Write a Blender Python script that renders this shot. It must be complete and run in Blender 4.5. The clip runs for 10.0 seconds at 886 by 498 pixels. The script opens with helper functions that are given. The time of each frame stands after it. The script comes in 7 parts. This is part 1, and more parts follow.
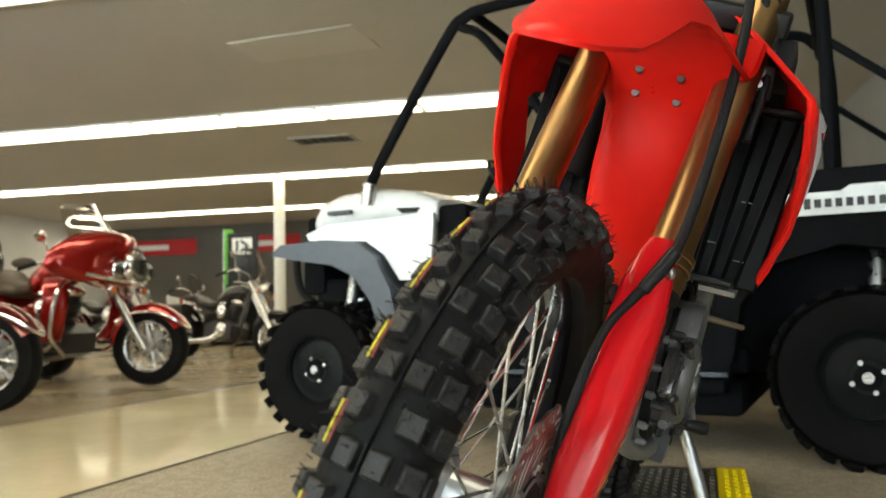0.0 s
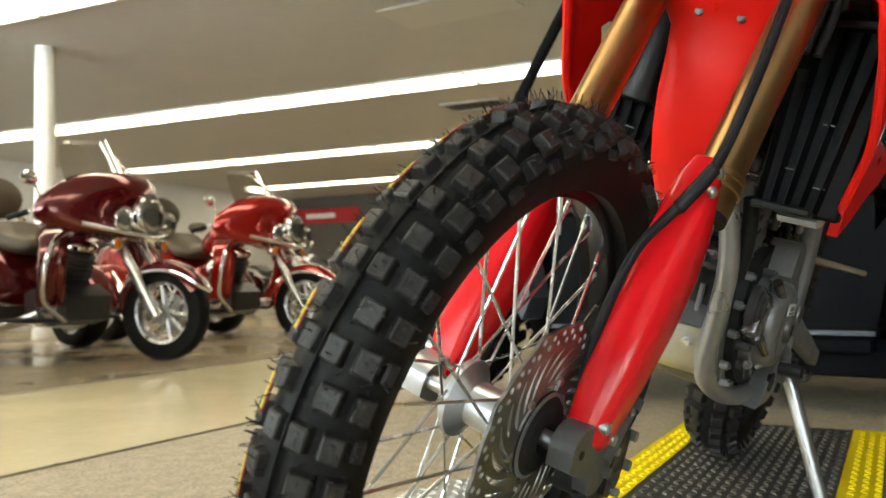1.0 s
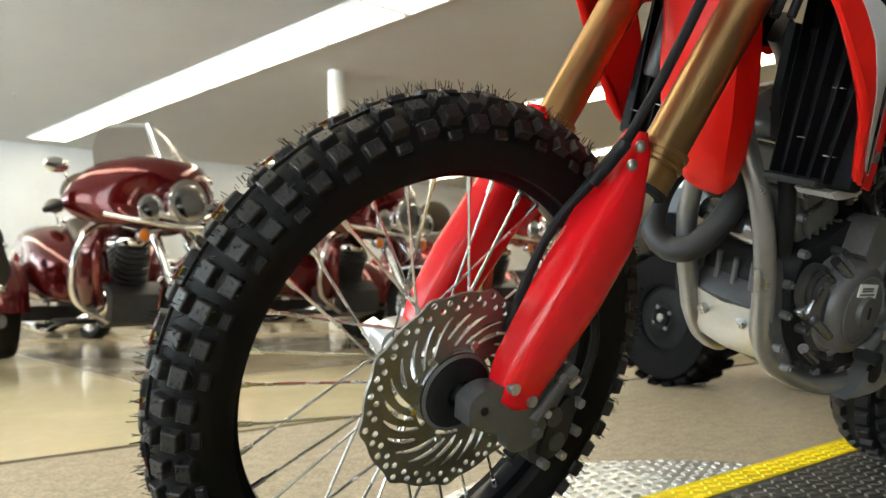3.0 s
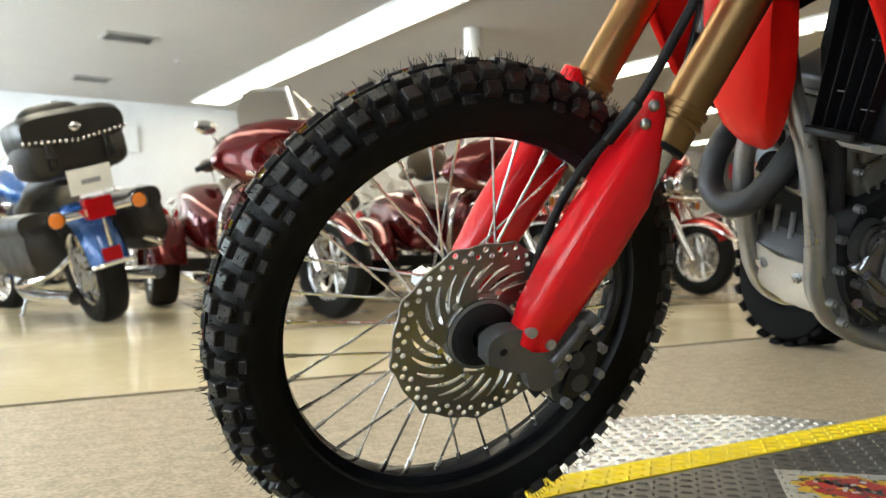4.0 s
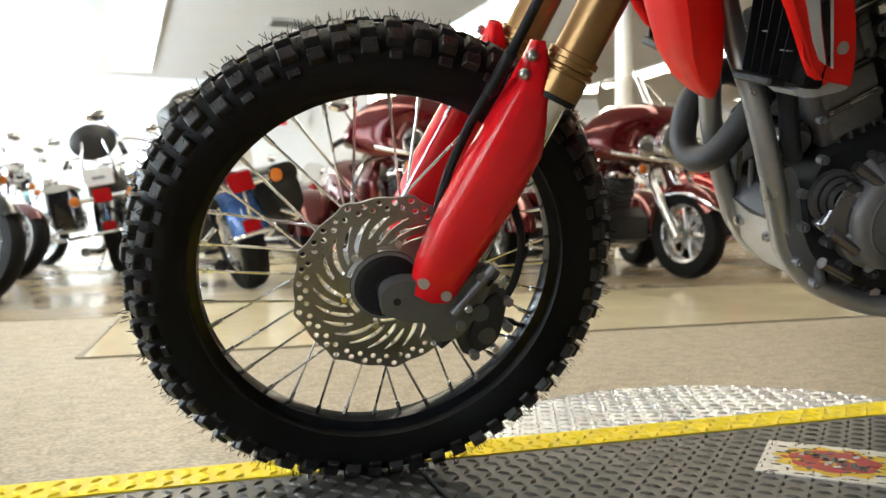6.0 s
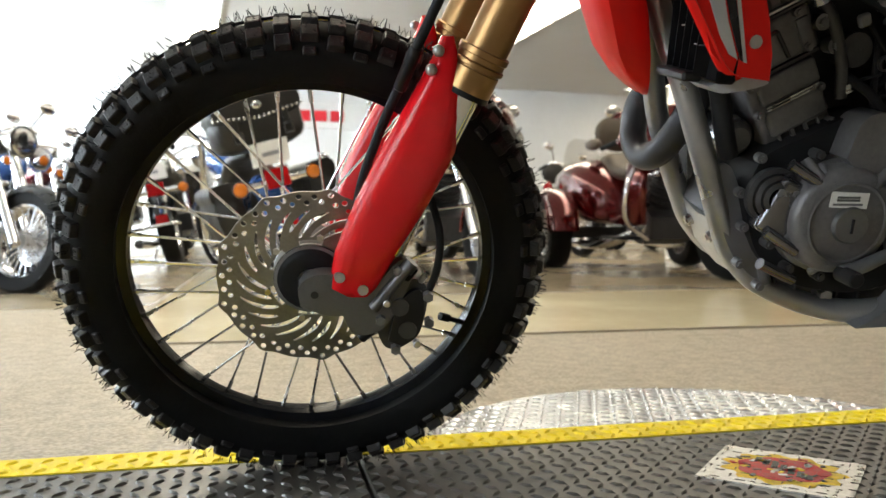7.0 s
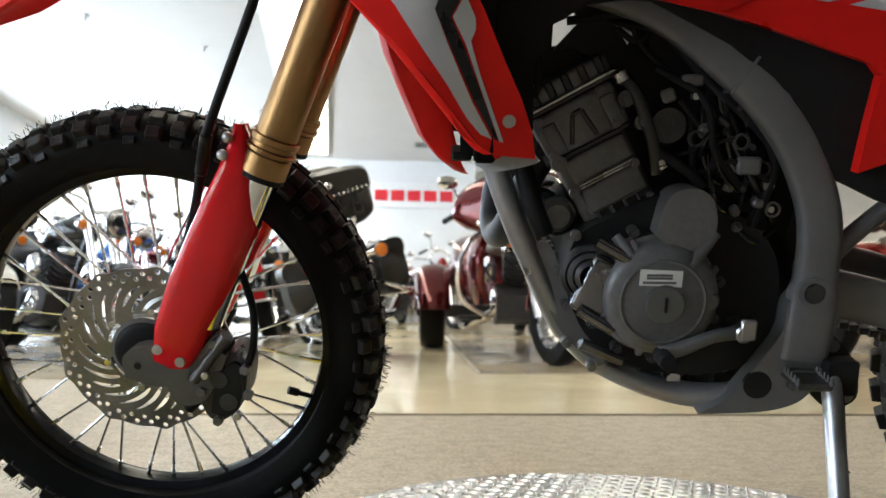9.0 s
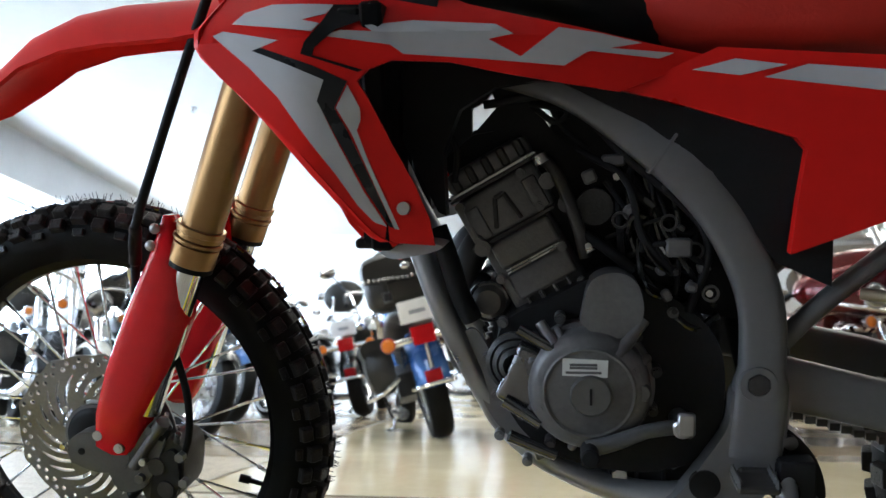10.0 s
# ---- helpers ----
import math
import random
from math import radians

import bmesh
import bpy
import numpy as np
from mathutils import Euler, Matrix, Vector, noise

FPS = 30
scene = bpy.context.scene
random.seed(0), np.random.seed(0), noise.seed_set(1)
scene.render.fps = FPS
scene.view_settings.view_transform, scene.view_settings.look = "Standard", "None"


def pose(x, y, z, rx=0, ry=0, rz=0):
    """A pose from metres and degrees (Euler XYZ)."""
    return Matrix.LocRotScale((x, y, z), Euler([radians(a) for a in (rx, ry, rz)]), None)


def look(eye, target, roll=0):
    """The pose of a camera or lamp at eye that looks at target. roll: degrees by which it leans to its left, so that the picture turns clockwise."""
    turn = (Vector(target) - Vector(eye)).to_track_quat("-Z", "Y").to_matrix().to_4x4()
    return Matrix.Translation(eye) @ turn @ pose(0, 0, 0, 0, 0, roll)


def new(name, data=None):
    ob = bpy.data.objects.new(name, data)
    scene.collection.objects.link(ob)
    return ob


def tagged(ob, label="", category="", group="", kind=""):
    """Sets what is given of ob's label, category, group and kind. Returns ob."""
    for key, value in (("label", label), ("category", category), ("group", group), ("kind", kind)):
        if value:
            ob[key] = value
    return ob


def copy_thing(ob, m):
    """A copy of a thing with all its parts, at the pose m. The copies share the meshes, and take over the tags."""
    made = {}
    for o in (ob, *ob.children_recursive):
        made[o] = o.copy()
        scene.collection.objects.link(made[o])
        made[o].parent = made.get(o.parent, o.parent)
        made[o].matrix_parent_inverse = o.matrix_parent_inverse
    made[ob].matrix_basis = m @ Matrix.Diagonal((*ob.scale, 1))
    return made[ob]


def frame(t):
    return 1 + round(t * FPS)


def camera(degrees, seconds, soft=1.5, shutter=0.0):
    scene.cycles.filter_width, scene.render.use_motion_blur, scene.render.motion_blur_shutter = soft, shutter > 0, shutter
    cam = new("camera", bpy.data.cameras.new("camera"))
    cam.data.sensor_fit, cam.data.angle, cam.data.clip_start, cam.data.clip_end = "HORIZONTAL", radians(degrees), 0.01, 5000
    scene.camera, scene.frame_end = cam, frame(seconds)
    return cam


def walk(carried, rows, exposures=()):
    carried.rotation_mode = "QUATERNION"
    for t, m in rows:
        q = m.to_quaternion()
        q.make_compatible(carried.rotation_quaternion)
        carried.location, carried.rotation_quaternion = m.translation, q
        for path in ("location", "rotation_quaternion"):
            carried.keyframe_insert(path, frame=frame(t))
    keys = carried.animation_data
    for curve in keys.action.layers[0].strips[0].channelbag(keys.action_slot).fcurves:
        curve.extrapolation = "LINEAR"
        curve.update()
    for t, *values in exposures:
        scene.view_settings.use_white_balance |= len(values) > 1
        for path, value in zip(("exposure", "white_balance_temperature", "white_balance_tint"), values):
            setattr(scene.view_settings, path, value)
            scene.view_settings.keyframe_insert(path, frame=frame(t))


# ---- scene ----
cam = camera(56.8, 10.0)
cam.data.dof.use_dof, cam.data.dof.focus_distance, cam.data.dof.aperture_fstop = True, 1.1, 7.0
PATH = [
    (0, (-0.877, -0.262, 0.583), (1.012, 0.378, 0.732), -1.3),
    (0.5, (-0.849, -0.336, 0.551), (0.972, 0.486, 0.638), -1.3),
    (1, (-0.829, -0.408, 0.523), (0.899, 0.595, 0.602), -0.9),
    (1.5, (-0.79, -0.517, 0.513), (0.858, 0.613, 0.591), -1.1),
    (2, (-0.749, -0.609, 0.518), (0.756, 0.705, 0.601), -1.0),
    (2.2, (-0.728, -0.65, 0.507), (0.721, 0.726, 0.592), -1.0),
    (3.3, (-0.612, -0.864, 0.481), (0.575, 0.745, 0.553), -0.9),
    (3.5, (-0.602, -0.899, 0.48), (0.534, 0.746, 0.529), -0.9),
    (4, (-0.565, -0.973, 0.474), (0.391, 0.783, 0.463), -0.5),
    (4.5, (-0.483, -1.009, 0.462), (0.337, 0.814, 0.41), -0.8),
    (5, (-0.386, -1.063, 0.454), (0.333, 0.802, 0.395), -0.7),
    (5.5, (-0.319, -1.11, 0.443), (0.321, 0.783, 0.382), -0.7),
    (5.7, (-0.287, -1.126, 0.442), (0.317, 0.78, 0.379), -0.8),
    (7, (-0.049, -1.199, 0.436), (0.35, 0.759, 0.366), -0.0),
    (7.5, (0.073, -1.212, 0.447), (0.398, 0.76, 0.381), -0.3),
    (8, (0.186, -1.233, 0.446), (0.42, 0.753, 0.418), 0.2),
    (8.5, (0.283, -1.269, 0.425), (0.462, 0.722, 0.479), 0.0),
    (9, (0.386, -1.281, 0.435), (0.467, 0.714, 0.555), 0.4),
    (9.5, (0.524, -1.277, 0.431), (0.47, 0.713, 0.63), 0.5),
    (10, (0.644, -1.256, 0.455), (0.444, 0.711, 0.754), 0.7),
]
# slow drift of the exposure and the white balance as the windows come into view
EXPOSURES = [(0.0, 0.55, 7400, 2), (1.0, 0.74, 7400, 3), (2.0, 0.74, 7300, 3), (4.0, 0.70, 6900, 6), (5.5, 0.70, 6900, 8),
             (7.5, 0.66, 6900, 9), (9.0, 0.60, 6500, 9), (10.0, 0.50, 5900, 9)]
walk(cam, [(t, look(eye, target, roll)) for t, eye, target, roll in PATH], EXPOSURES)

# ---------------------------------------------------------------- light
ROOM = radians(5.5)            # the hall stands 5.5 degrees askew to the stand
CEIL = 3.0
world = bpy.data.worlds.new("sky")
scene.world = world
world.use_nodes = True
wn = world.node_tree.nodes
sky = wn.new("ShaderNodeTexSky")
sky.sky_type, sky.sun_disc = "NISHITA", False
sky.sun_elevation, sky.sun_rotation = radians(38), radians(250)
world.node_tree.links.new(sky.outputs["Color"], wn["Background"].inputs["Color"])
wn["Background"].inputs["Strength"].default_value = 0.12

TUBE_POWER = 4.8               # emission of the fluorescent strips
WINDOW_WATTS = 215.0

# ---------------------------------------------------------------- materials
MATS = {}


def mat(name, color, rough=0.5, metal=0.0, vary=0.12, scale=18.0, bump=0.0, bump_scale=120.0, coat=0.0, spec=0.5, trans=0.0, emit=0.0, ior=1.45):
    """A surface with two scales of colour variation, roughness wear and fine relief."""
    if name in MATS:
        return MATS[name]
    m = bpy.data.materials.new(name)
    m.use_nodes = True
    n, l = m.node_tree.nodes, m.node_tree.links
    p = n["Principled BSDF"]
    p.inputs["Roughness"].default_value = rough
    p.inputs["Metallic"].default_value = metal
    p.inputs["Coat Weight"].default_value = coat
    p.inputs["Coat Roughness"].default_value = 0.06
    p.inputs["Specular IOR Level"].default_value = spec
    p.inputs["Transmission Weight"].default_value = trans
    p.inputs["IOR"].default_value = ior
    p.inputs["Base Color"].default_value = (*color, 1)
    if emit:
        p.inputs["Emission Color"].default_value = (*color, 1)
        p.inputs["Emission Strength"].default_value = emit
    if vary:
        tc = n.new("ShaderNodeTexCoord")
        a, b = n.new("ShaderNodeTexNoise"), n.new("ShaderNodeTexNoise")
        a.inputs["Scale"].default_value, a.inputs["Detail"].default_value = scale, 6
        b.inputs["Scale"].default_value, b.inputs["Detail"].default_value = scale * 9, 4
        for k in (a, b):
            l.new(tc.outputs["Object"], k.inputs["Vector"])
        add = n.new("ShaderNodeMath")
        add.operation = "MULTIPLY_ADD"
        add.inputs[1].default_value = 0.5
        l.new(b.outputs["Fac"], add.inputs[0])
        l.new(a.outputs["Fac"], add.inputs[2])
        ramp = n.new("ShaderNodeMapRange")
        ramp.inputs["From Min"].default_value, ramp.inputs["From Max"].default_value = 0.45, 1.05
        ramp.inputs["To Min"].default_value, ramp.inputs["To Max"].default_value = 1 - vary, 1 + vary
        l.new(add.outputs[0], ramp.inputs["Value"])
        mul = n.new("ShaderNodeVectorMath")
        mul.operation = "SCALE"
        mul.inputs[0].default_value = color
        l.new(ramp.outputs[0], mul.inputs["Scale"])
        l.new(mul.outputs[0], p.inputs["Base Color"])
        wear = n.new("ShaderNodeMapRange")
        wear.inputs["From Min"].default_value, wear.inputs["From Max"].default_value = 0.3, 0.7
        wear.inputs["To Min"].default_value, wear.inputs["To Max"].default_value = max(rough - 0.08, 0.02), min(rough + 0.1, 1)
        l.new(a.outputs["Fac"], wear.inputs["Value"])
        l.new(wear.outputs[0], p.inputs["Roughness"])
        if bump:
            c = n.new("ShaderNodeTexNoise")
            c.inputs["Scale"].default_value, c.inputs["Detail"].default_value = bump_scale, 5
            l.new(tc.outputs["Object"], c.inputs["Vector"])
            bn = n.new("ShaderNodeBump")
            bn.inputs["Strength"].default_value, bn.inputs["Distance"].default_value = bump, 0.004
            l.new(c.outputs["Fac"], bn.inputs["Height"])
            l.new(bn.outputs["Normal"], p.inputs["Normal"])
    MATS[name] = m
    return m


RED = mat("red_plastic", (0.74, 0.013, 0.010), 0.34, vary=0.06, scale=6, spec=0.25)
RED_DEEP = mat("red_guard_plastic", (0.70, 0.010, 0.016), 0.16, vary=0.05, scale=6, spec=0.5)
WHITE_GFX = mat("grey_white_decal", (0.55, 0.55, 0.58), 0.35, vary=0.05, scale=10)
BLACK_GFX = mat("black_decal", (0.012, 0.012, 0.016), 0.3, vary=0.1)
BLACK = mat("black_plastic", (0.011, 0.011, 0.012), 0.36, vary=0.25, scale=12, spec=0.3, bump=0.05, bump_scale=300)
MATTE = mat("matte_black", (0.015, 0.015, 0.0165), 0.55, vary=0.2, spec=0.18)
RUBBER = mat("tyre_rubber", (0.008, 0.008, 0.0083), 0.5, vary=0.3, scale=14, bump=0.1, bump_scale=180, spec=0.14)
KNOB = mat("tread_rubber", (0.017, 0.0155, 0.016), 0.42, vary=0.4, scale=34, bump=0.25, bump_scale=260, spec=0.45)
GOLD = mat("gold_anodised", (0.36, 0.215, 0.095), 0.36, 1.0, vary=0.1, scale=8)
CHROME = mat("chrome", (0.82, 0.82, 0.84), 0.08, 1.0, vary=0.04, scale=6)
STEEL = mat("brushed_steel", (0.55, 0.55, 0.55), 0.28, 1.0, vary=0.1, scale=20)
DISC = mat("disc_steel", (0.27, 0.265, 0.26), 0.44, 1.0, vary=0.25, scale=25)
SPOKE = mat("spoke_steel", (0.80, 0.80, 0.80), 0.22, 1.0, vary=0.08, scale=30)
CAST = mat("cast_grey", (0.150, 0.147, 0.151), 0.36, 0.35, vary=0.25, scale=14, bump=0.12, bump_scale=260)
CAST_DARK = mat("cast_dark", (0.050, 0.049, 0.051), 0.40, 0.3, vary=0.25, scale=14, bump=0.12, bump_scale=260)
FRAME_GREY = mat("frame_grey", (0.165, 0.165, 0.174), 0.38, 0.35, vary=0.1, scale=10, bump=0.05, bump_scale=220)
TUBE_ALU = mat("cradle_aluminium", (0.34, 0.34, 0.35), 0.34, 0.75, vary=0.1, scale=10, bump=0.05, bump_scale=220)
TRUCK_BLACK = mat("textured_black_plastic", (0.006, 0.0065, 0.008), 0.7, vary=0.25, scale=12, spec=0.05, bump=0.1, bump_scale=300)
ALU = mat("bare_aluminium", (0.52, 0.53, 0.55), 0.35, 1.0, vary=0.12, scale=14)
RIM_BLACK = mat("black_rim", (0.010, 0.011, 0.014), 0.20, 0.0, vary=0.15, scale=8, spec=0.20, coat=0.05)
LABEL = mat("white_label", (0.7, 0.7, 0.68), 0.5, vary=0.06)
YELLOW = mat("yellow_paint", (0.88, 0.66, 0.01), 0.48, vary=0.14, scale=16, bump=0.1)
PLATE_BLACK = mat("black_tread_plate", (0.115, 0.110, 0.102), 0.34, 0.5, vary=0.3, scale=5, bump=0.05)
PLATE_SILVER = mat("silver_tread_plate", (0.92, 0.92, 0.90), 0.22, 0.6, vary=0.12, scale=9, bump=0.04)
MAROON = mat("maroon_paint", (0.115, 0.004, 0.005), 0.14, 0.5, vary=0.08, scale=5, coat=1.0)
CANDY = mat("candy_red_paint", (0.36, 0.010, 0.007), 0.15, 0.5, vary=0.08, scale=5, coat=1.0)
BLUE = mat("blue_paint", (0.03, 0.10, 0.30), 0.24, 0.2, vary=0.08, scale=5, coat=0.9)
GLOSS_BLACK = mat("black_paint", (0.008, 0.008, 0.009), 0.2, vary=0.1, coat=0.8)
CREAM = mat("cream_paint", (0.72, 0.70, 0.64), 0.25, vary=0.05, coat=0.6)
WHITE_PAINT = mat("white_paint", (0.72, 0.74, 0.76), 0.28, vary=0.05, coat=0.4)
GREY_PLASTIC = mat("grey_plastic", (0.075, 0.088, 0.112), 0.45, vary=0.12, bump=0.1, bump_scale=300)
LEATHER = mat("black_leather", (0.014, 0.012, 0.010), 0.38, vary=0.3, scale=10, bump=0.35, bump_scale=70)
BROWN = mat("brown_leather", (0.075, 0.055, 0.036), 0.5, vary=0.2, scale=9, bump=0.3, bump_scale=60)
AMBER = mat("amber_lens", (0.55, 0.15, 0.02), 0.15, vary=0.05, coat=0.5)
RED_LENS = mat("red_lens", (0.30, 0.006, 0.008), 0.15, vary=0.05, coat=0.5)
LENS = mat("headlamp_glass", (0.50, 0.51, 0.53), 0.06, 1.0, vary=0.1, scale=60)
GLASS = mat("smoked_screen", (0.80, 0.78, 0.75), 0.03, vary=0, trans=1.0, ior=1.06)
SEAT_RED = mat("red_seat_vinyl", (0.50, 0.022, 0.010), 0.6, vary=0.08, bump=0.2, bump_scale=200)
CEIL_MAT = mat("ceiling_paint", (0.50, 0.48, 0.445), 0.85, vary=0.05, scale=1.2, bump=0.2, bump_scale=90)
WALL_MAT = mat("wall_paint", (0.70, 0.70, 0.69), 0.8, vary=0.05, scale=1.5, bump=0.1)
DARK_WALL = mat("dark_wall_paint", (0.09, 0.082, 0.072), 0.8, vary=0.12, scale=1.2, bump=0.1)
STRIP = mat("fluorescent_tube", (1.0, 0.93, 0.78), 0.5, vary=0, emit=TUBE_POWER)


def floor_material(name, light, dark, rough, speck, scale):
    m = bpy.data.materials.new(name)
    m.use_nodes = True
    n, l = m.node_tree.nodes, m.node_tree.links
    p = n["Principled BSDF"]
    tc = n.new("ShaderNodeTexCoord")
    big, fine, vor = n.new("ShaderNodeTexNoise"), n.new("ShaderNodeTexNoise"), n.new("ShaderNodeTexNoise")
    for k, s, d in ((big, 1.1, 5), (fine, scale, 6), (vor, scale * 0.22, 3)):
        k.inputs["Scale"].default_value, k.inputs["Detail"].default_value = s, d
        l.new(tc.outputs["Object"], k.inputs["Vector"])
    mix = n.new("ShaderNodeMix")
    mix.data_type = "RGBA"
    mix.inputs["A"].default_value, mix.inputs["B"].default_value = (*dark, 1), (*light, 1)
    r = n.new("ShaderNodeMapRange")
    r.inputs["From Min"].default_value, r.inputs["From Max"].default_value = 0.5 - speck, 0.5 + speck
    add = n.new("ShaderNodeMath")
    add.operation = "ADD"
    half = n.new("ShaderNodeMath")
    half.operation = "MULTIPLY_ADD"
    half.inputs[1].default_value, half.inputs[2].default_value = 0.5, -0.25
    l.new(vor.outputs["Fac"], half.inputs[0])
    l.new(fine.outputs["Fac"], add.inputs[0])
    l.new(half.outputs[0], add.inputs[1])
    l.new(add.outputs[0], r.inputs["Value"])
    l.new(r.outputs[0], mix.inputs["Factor"])
    l.new(mix.outputs["Result"], p.inputs["Base Color"])
    w = n.new("ShaderNodeMapRange")
    w.inputs["From Min"].default_value, w.inputs["From Max"].default_value = 0.35, 0.65
    w.inputs["To Min"].default_value, w.inputs["To Max"].default_value = max(rough - 0.06, 0.03), rough + 0.08
    l.new(big.outputs["Fac"], w.inputs["Value"])
    l.new(w.outputs[0], p.inputs["Roughness"])
    p.inputs["Specular IOR Level"].default_value = 0.5 if rough < 0.15 else 0.22
    b = n.new("ShaderNodeBump")
    b.inputs["Strength"].default_value, b.inputs["Distance"].default_value = (0.5 if rough > 0.3 else 0.04), 0.001
    l.new(fine.outputs["Fac"], b.inputs["Height"])
    l.new(b.outputs["Normal"], p.inputs["Normal"])
    return m


CONCRETE = floor_material("tan_concrete", (0.53, 0.45, 0.335), (0.33, 0.275, 0.20), 0.48, 0.13, 90)
POLISHED = floor_material("polished_cream_vinyl", (0.86, 0.745, 0.50), (0.79, 0.675, 0.44), 0.12, 0.3, 20)
TAN_GLOSS = floor_material("polished_tan_floor", (0.42, 0.345, 0.235), (0.34, 0.275, 0.185), 0.18, 0.22, 40)


# ---------------------------------------------------------------- mesh helpers
def obj(name, bm, material, smooth=40):
    me = bpy.data.meshes.new(name)
    bmesh.ops.recalc_face_normals(bm, faces=bm.faces)
    bm.to_mesh(me)
    bm.free()
    for m in (material if isinstance(material, (list, tuple)) else [material]):
        me.materials.append(m)
    if smooth:
        me.shade_smooth()
        me.set_sharp_from_angle(angle=radians(smooth))
    return new(name, me)


def part(name, bm, material, parent, label="", smooth=40):
    """One mesh under a thing or under a part."""
    ob = obj(name, bm, material, smooth)
    ob.parent = parent
    return tagged(ob, label)


def empty(name, m, label, category, group=""):
    ob = new(name)
    ob.empty_display_size = 0.1
    ob.matrix_world = m
    ob.matrix_basis = m
    return tagged(ob, label, category, group)


def start():
    return bmesh.new()


def box(bm, c, s, m=None):
    made = bmesh.ops.create_cube(bm, size=1.0)["verts"]
    t = Matrix.Translation(c) @ (m if m is not None else Matrix()) @ Matrix.Diagonal((*s, 1))
    bmesh.ops.transform(bm, matrix=t, verts=made)
    return made


def turn_to(p0, p1):
    d = Vector(p1) - Vector(p0)
    return Matrix.Translation((Vector(p0) + Vector(p1)) / 2) @ d.to_track_quat("Z", "Y").to_matrix().to_4x4(), d.length


def rod(bm, p0, p1, r0, r1=None, seg=16, caps=True):
    m, h = turn_to(p0, p1)
    return bmesh.ops.create_cone(bm, cap_ends=caps, segments=seg, radius1=r0, radius2=r0 if r1 is None else r1, depth=h, matrix=m)["verts"]


def ball(bm, c, s, m=None, u=18, v=12):
    made = bmesh.ops.create_uvsphere(bm, u_segments=u, v_segments=v, radius=1.0)["verts"]
    bmesh.ops.transform(bm, matrix=Matrix.Translation(c) @ (m if m is not None else Matrix()) @ Matrix.Diagonal((*s, 1)), verts=made)
    return made


def smooth_line(pts, n=6):
    """A Catmull-Rom line through a few points."""
    p = [Vector(q) for q in pts]
    p = [2 * p[0] - p[1]] + p + [2 * p[-1] - p[-2]]
    out = []
    for i in range(1, len(p) - 2):
        for k in range(n):
            t = k / n
            a, b, c, d = p[i - 1], p[i], p[i + 1], p[i + 2]
            out.append(0.5 * (2 * b + (c - a) * t + (2 * a - 5 * b + 4 * c - d) * t * t + (3 * b - a - 3 * c + d) * t ** 3))
    return out + [p[-2]]


def tube(bm, pts, r, seg=12, n=6, flat=1.0, smooth=True):
    """A pipe along a line; r may be a list, flat squeezes it sideways."""
    line = smooth_line(pts, n) if smooth else [Vector(q) for q in pts]
    rings, side = [], None
    for i, q in enumerate(line):
        d = (line[min(i + 1, len(line) - 1)] - line[max(i - 1, 0)]).normalized()
        if side is None:
            side = d.orthogonal().normalized()
        side = (side - d * side.dot(d)).normalized()
        up = d.cross(side)
        k = i / (len(line) - 1)
        rr = r if not isinstance(r, (list, tuple)) else float(np.interp(k, np.linspace(0, 1, len(r)), r))
        rings.append([bm.verts.new(q + rr * (math.cos(a) * side + flat * math.sin(a) * up)) for a in np.linspace(0, 2 * math.pi, seg, endpoint=False)])
    for a, b in zip(rings, rings[1:]):
        for i in range(seg):
            bm.faces.new((a[i], a[(i + 1) % seg], b[(i + 1) % seg], b[i]))
    bm.faces.new(rings[0]), bm.faces.new(rings[-1][::-1])


def lathe(bm, profile, seg=48, c=(0, 0, 0), closed=True):
    """A ring round the y axis from a profile of (radius, y)."""
    rings = []
    for a in np.linspace(0, 2 * math.pi, seg, endpoint=False):
        rings.append([bm.verts.new((c[0] + r * math.cos(a), c[1] + y, c[2] + r * math.sin(a))) for r, y in profile])
    k = len(profile)
    for i in range(seg):
        a, b = rings[i], rings[(i + 1) % seg]
        for j in range(k if closed else k - 1):
            bm.faces.new((a[j], a[(j + 1) % k], b[(j + 1) % k], b[j]))


def slab(bm, outline, y0, y1, lean=None, round_line=False, n=5):
    """A plate cut to an outline of (x, z), from y0 to y1; lean(x, z) shifts it sideways."""
    if round_line:
        pts = [Vector((x, 0, z)) for x, z in outline]
        pts = smooth_line(pts + [pts[0]], n)[:-1]
        outline = [(p.x, p.z) for p in pts]
    off = lean or (lambda x, z: 0.0)
    a = [bm.verts.new((x, y0 + off(x, z), z)) for x, z in outline]
    b = [bm.verts.new((x, y1 + off(x, z), z)) for x, z in outline]
    bm.faces.new(a), bm.faces.new(b[::-1])
    k = len(outline)
    for i in range(k):
        bm.faces.new((a[i], b[i], b[(i + 1) % k], a[(i + 1) % k]))


def soften(bm, w=0.004, seg=2, angle=35):
    e = [x for x in bm.edges if len(x.link_faces) == 2 and x.calc_face_angle(0) > radians(angle)]
    bmesh.ops.bevel(bm, geom=e, offset=w, segments=seg, affect="EDGES", profile=0.5, clamp_overlap=True)


def loft(bm, sections):
    """A closed skin through sections, each a list of points of one length."""
    rings = [[bm.verts.new(p) for p in s] for s in sections]
    k = len(rings[0])
    for a, b in zip(rings, rings[1:]):
        for i in range(k):
            bm.faces.new((a[i], a[(i + 1) % k], b[(i + 1) % k], b[i]))
    bm.faces.new(rings[0][::-1]), bm.faces.new(rings[-1])


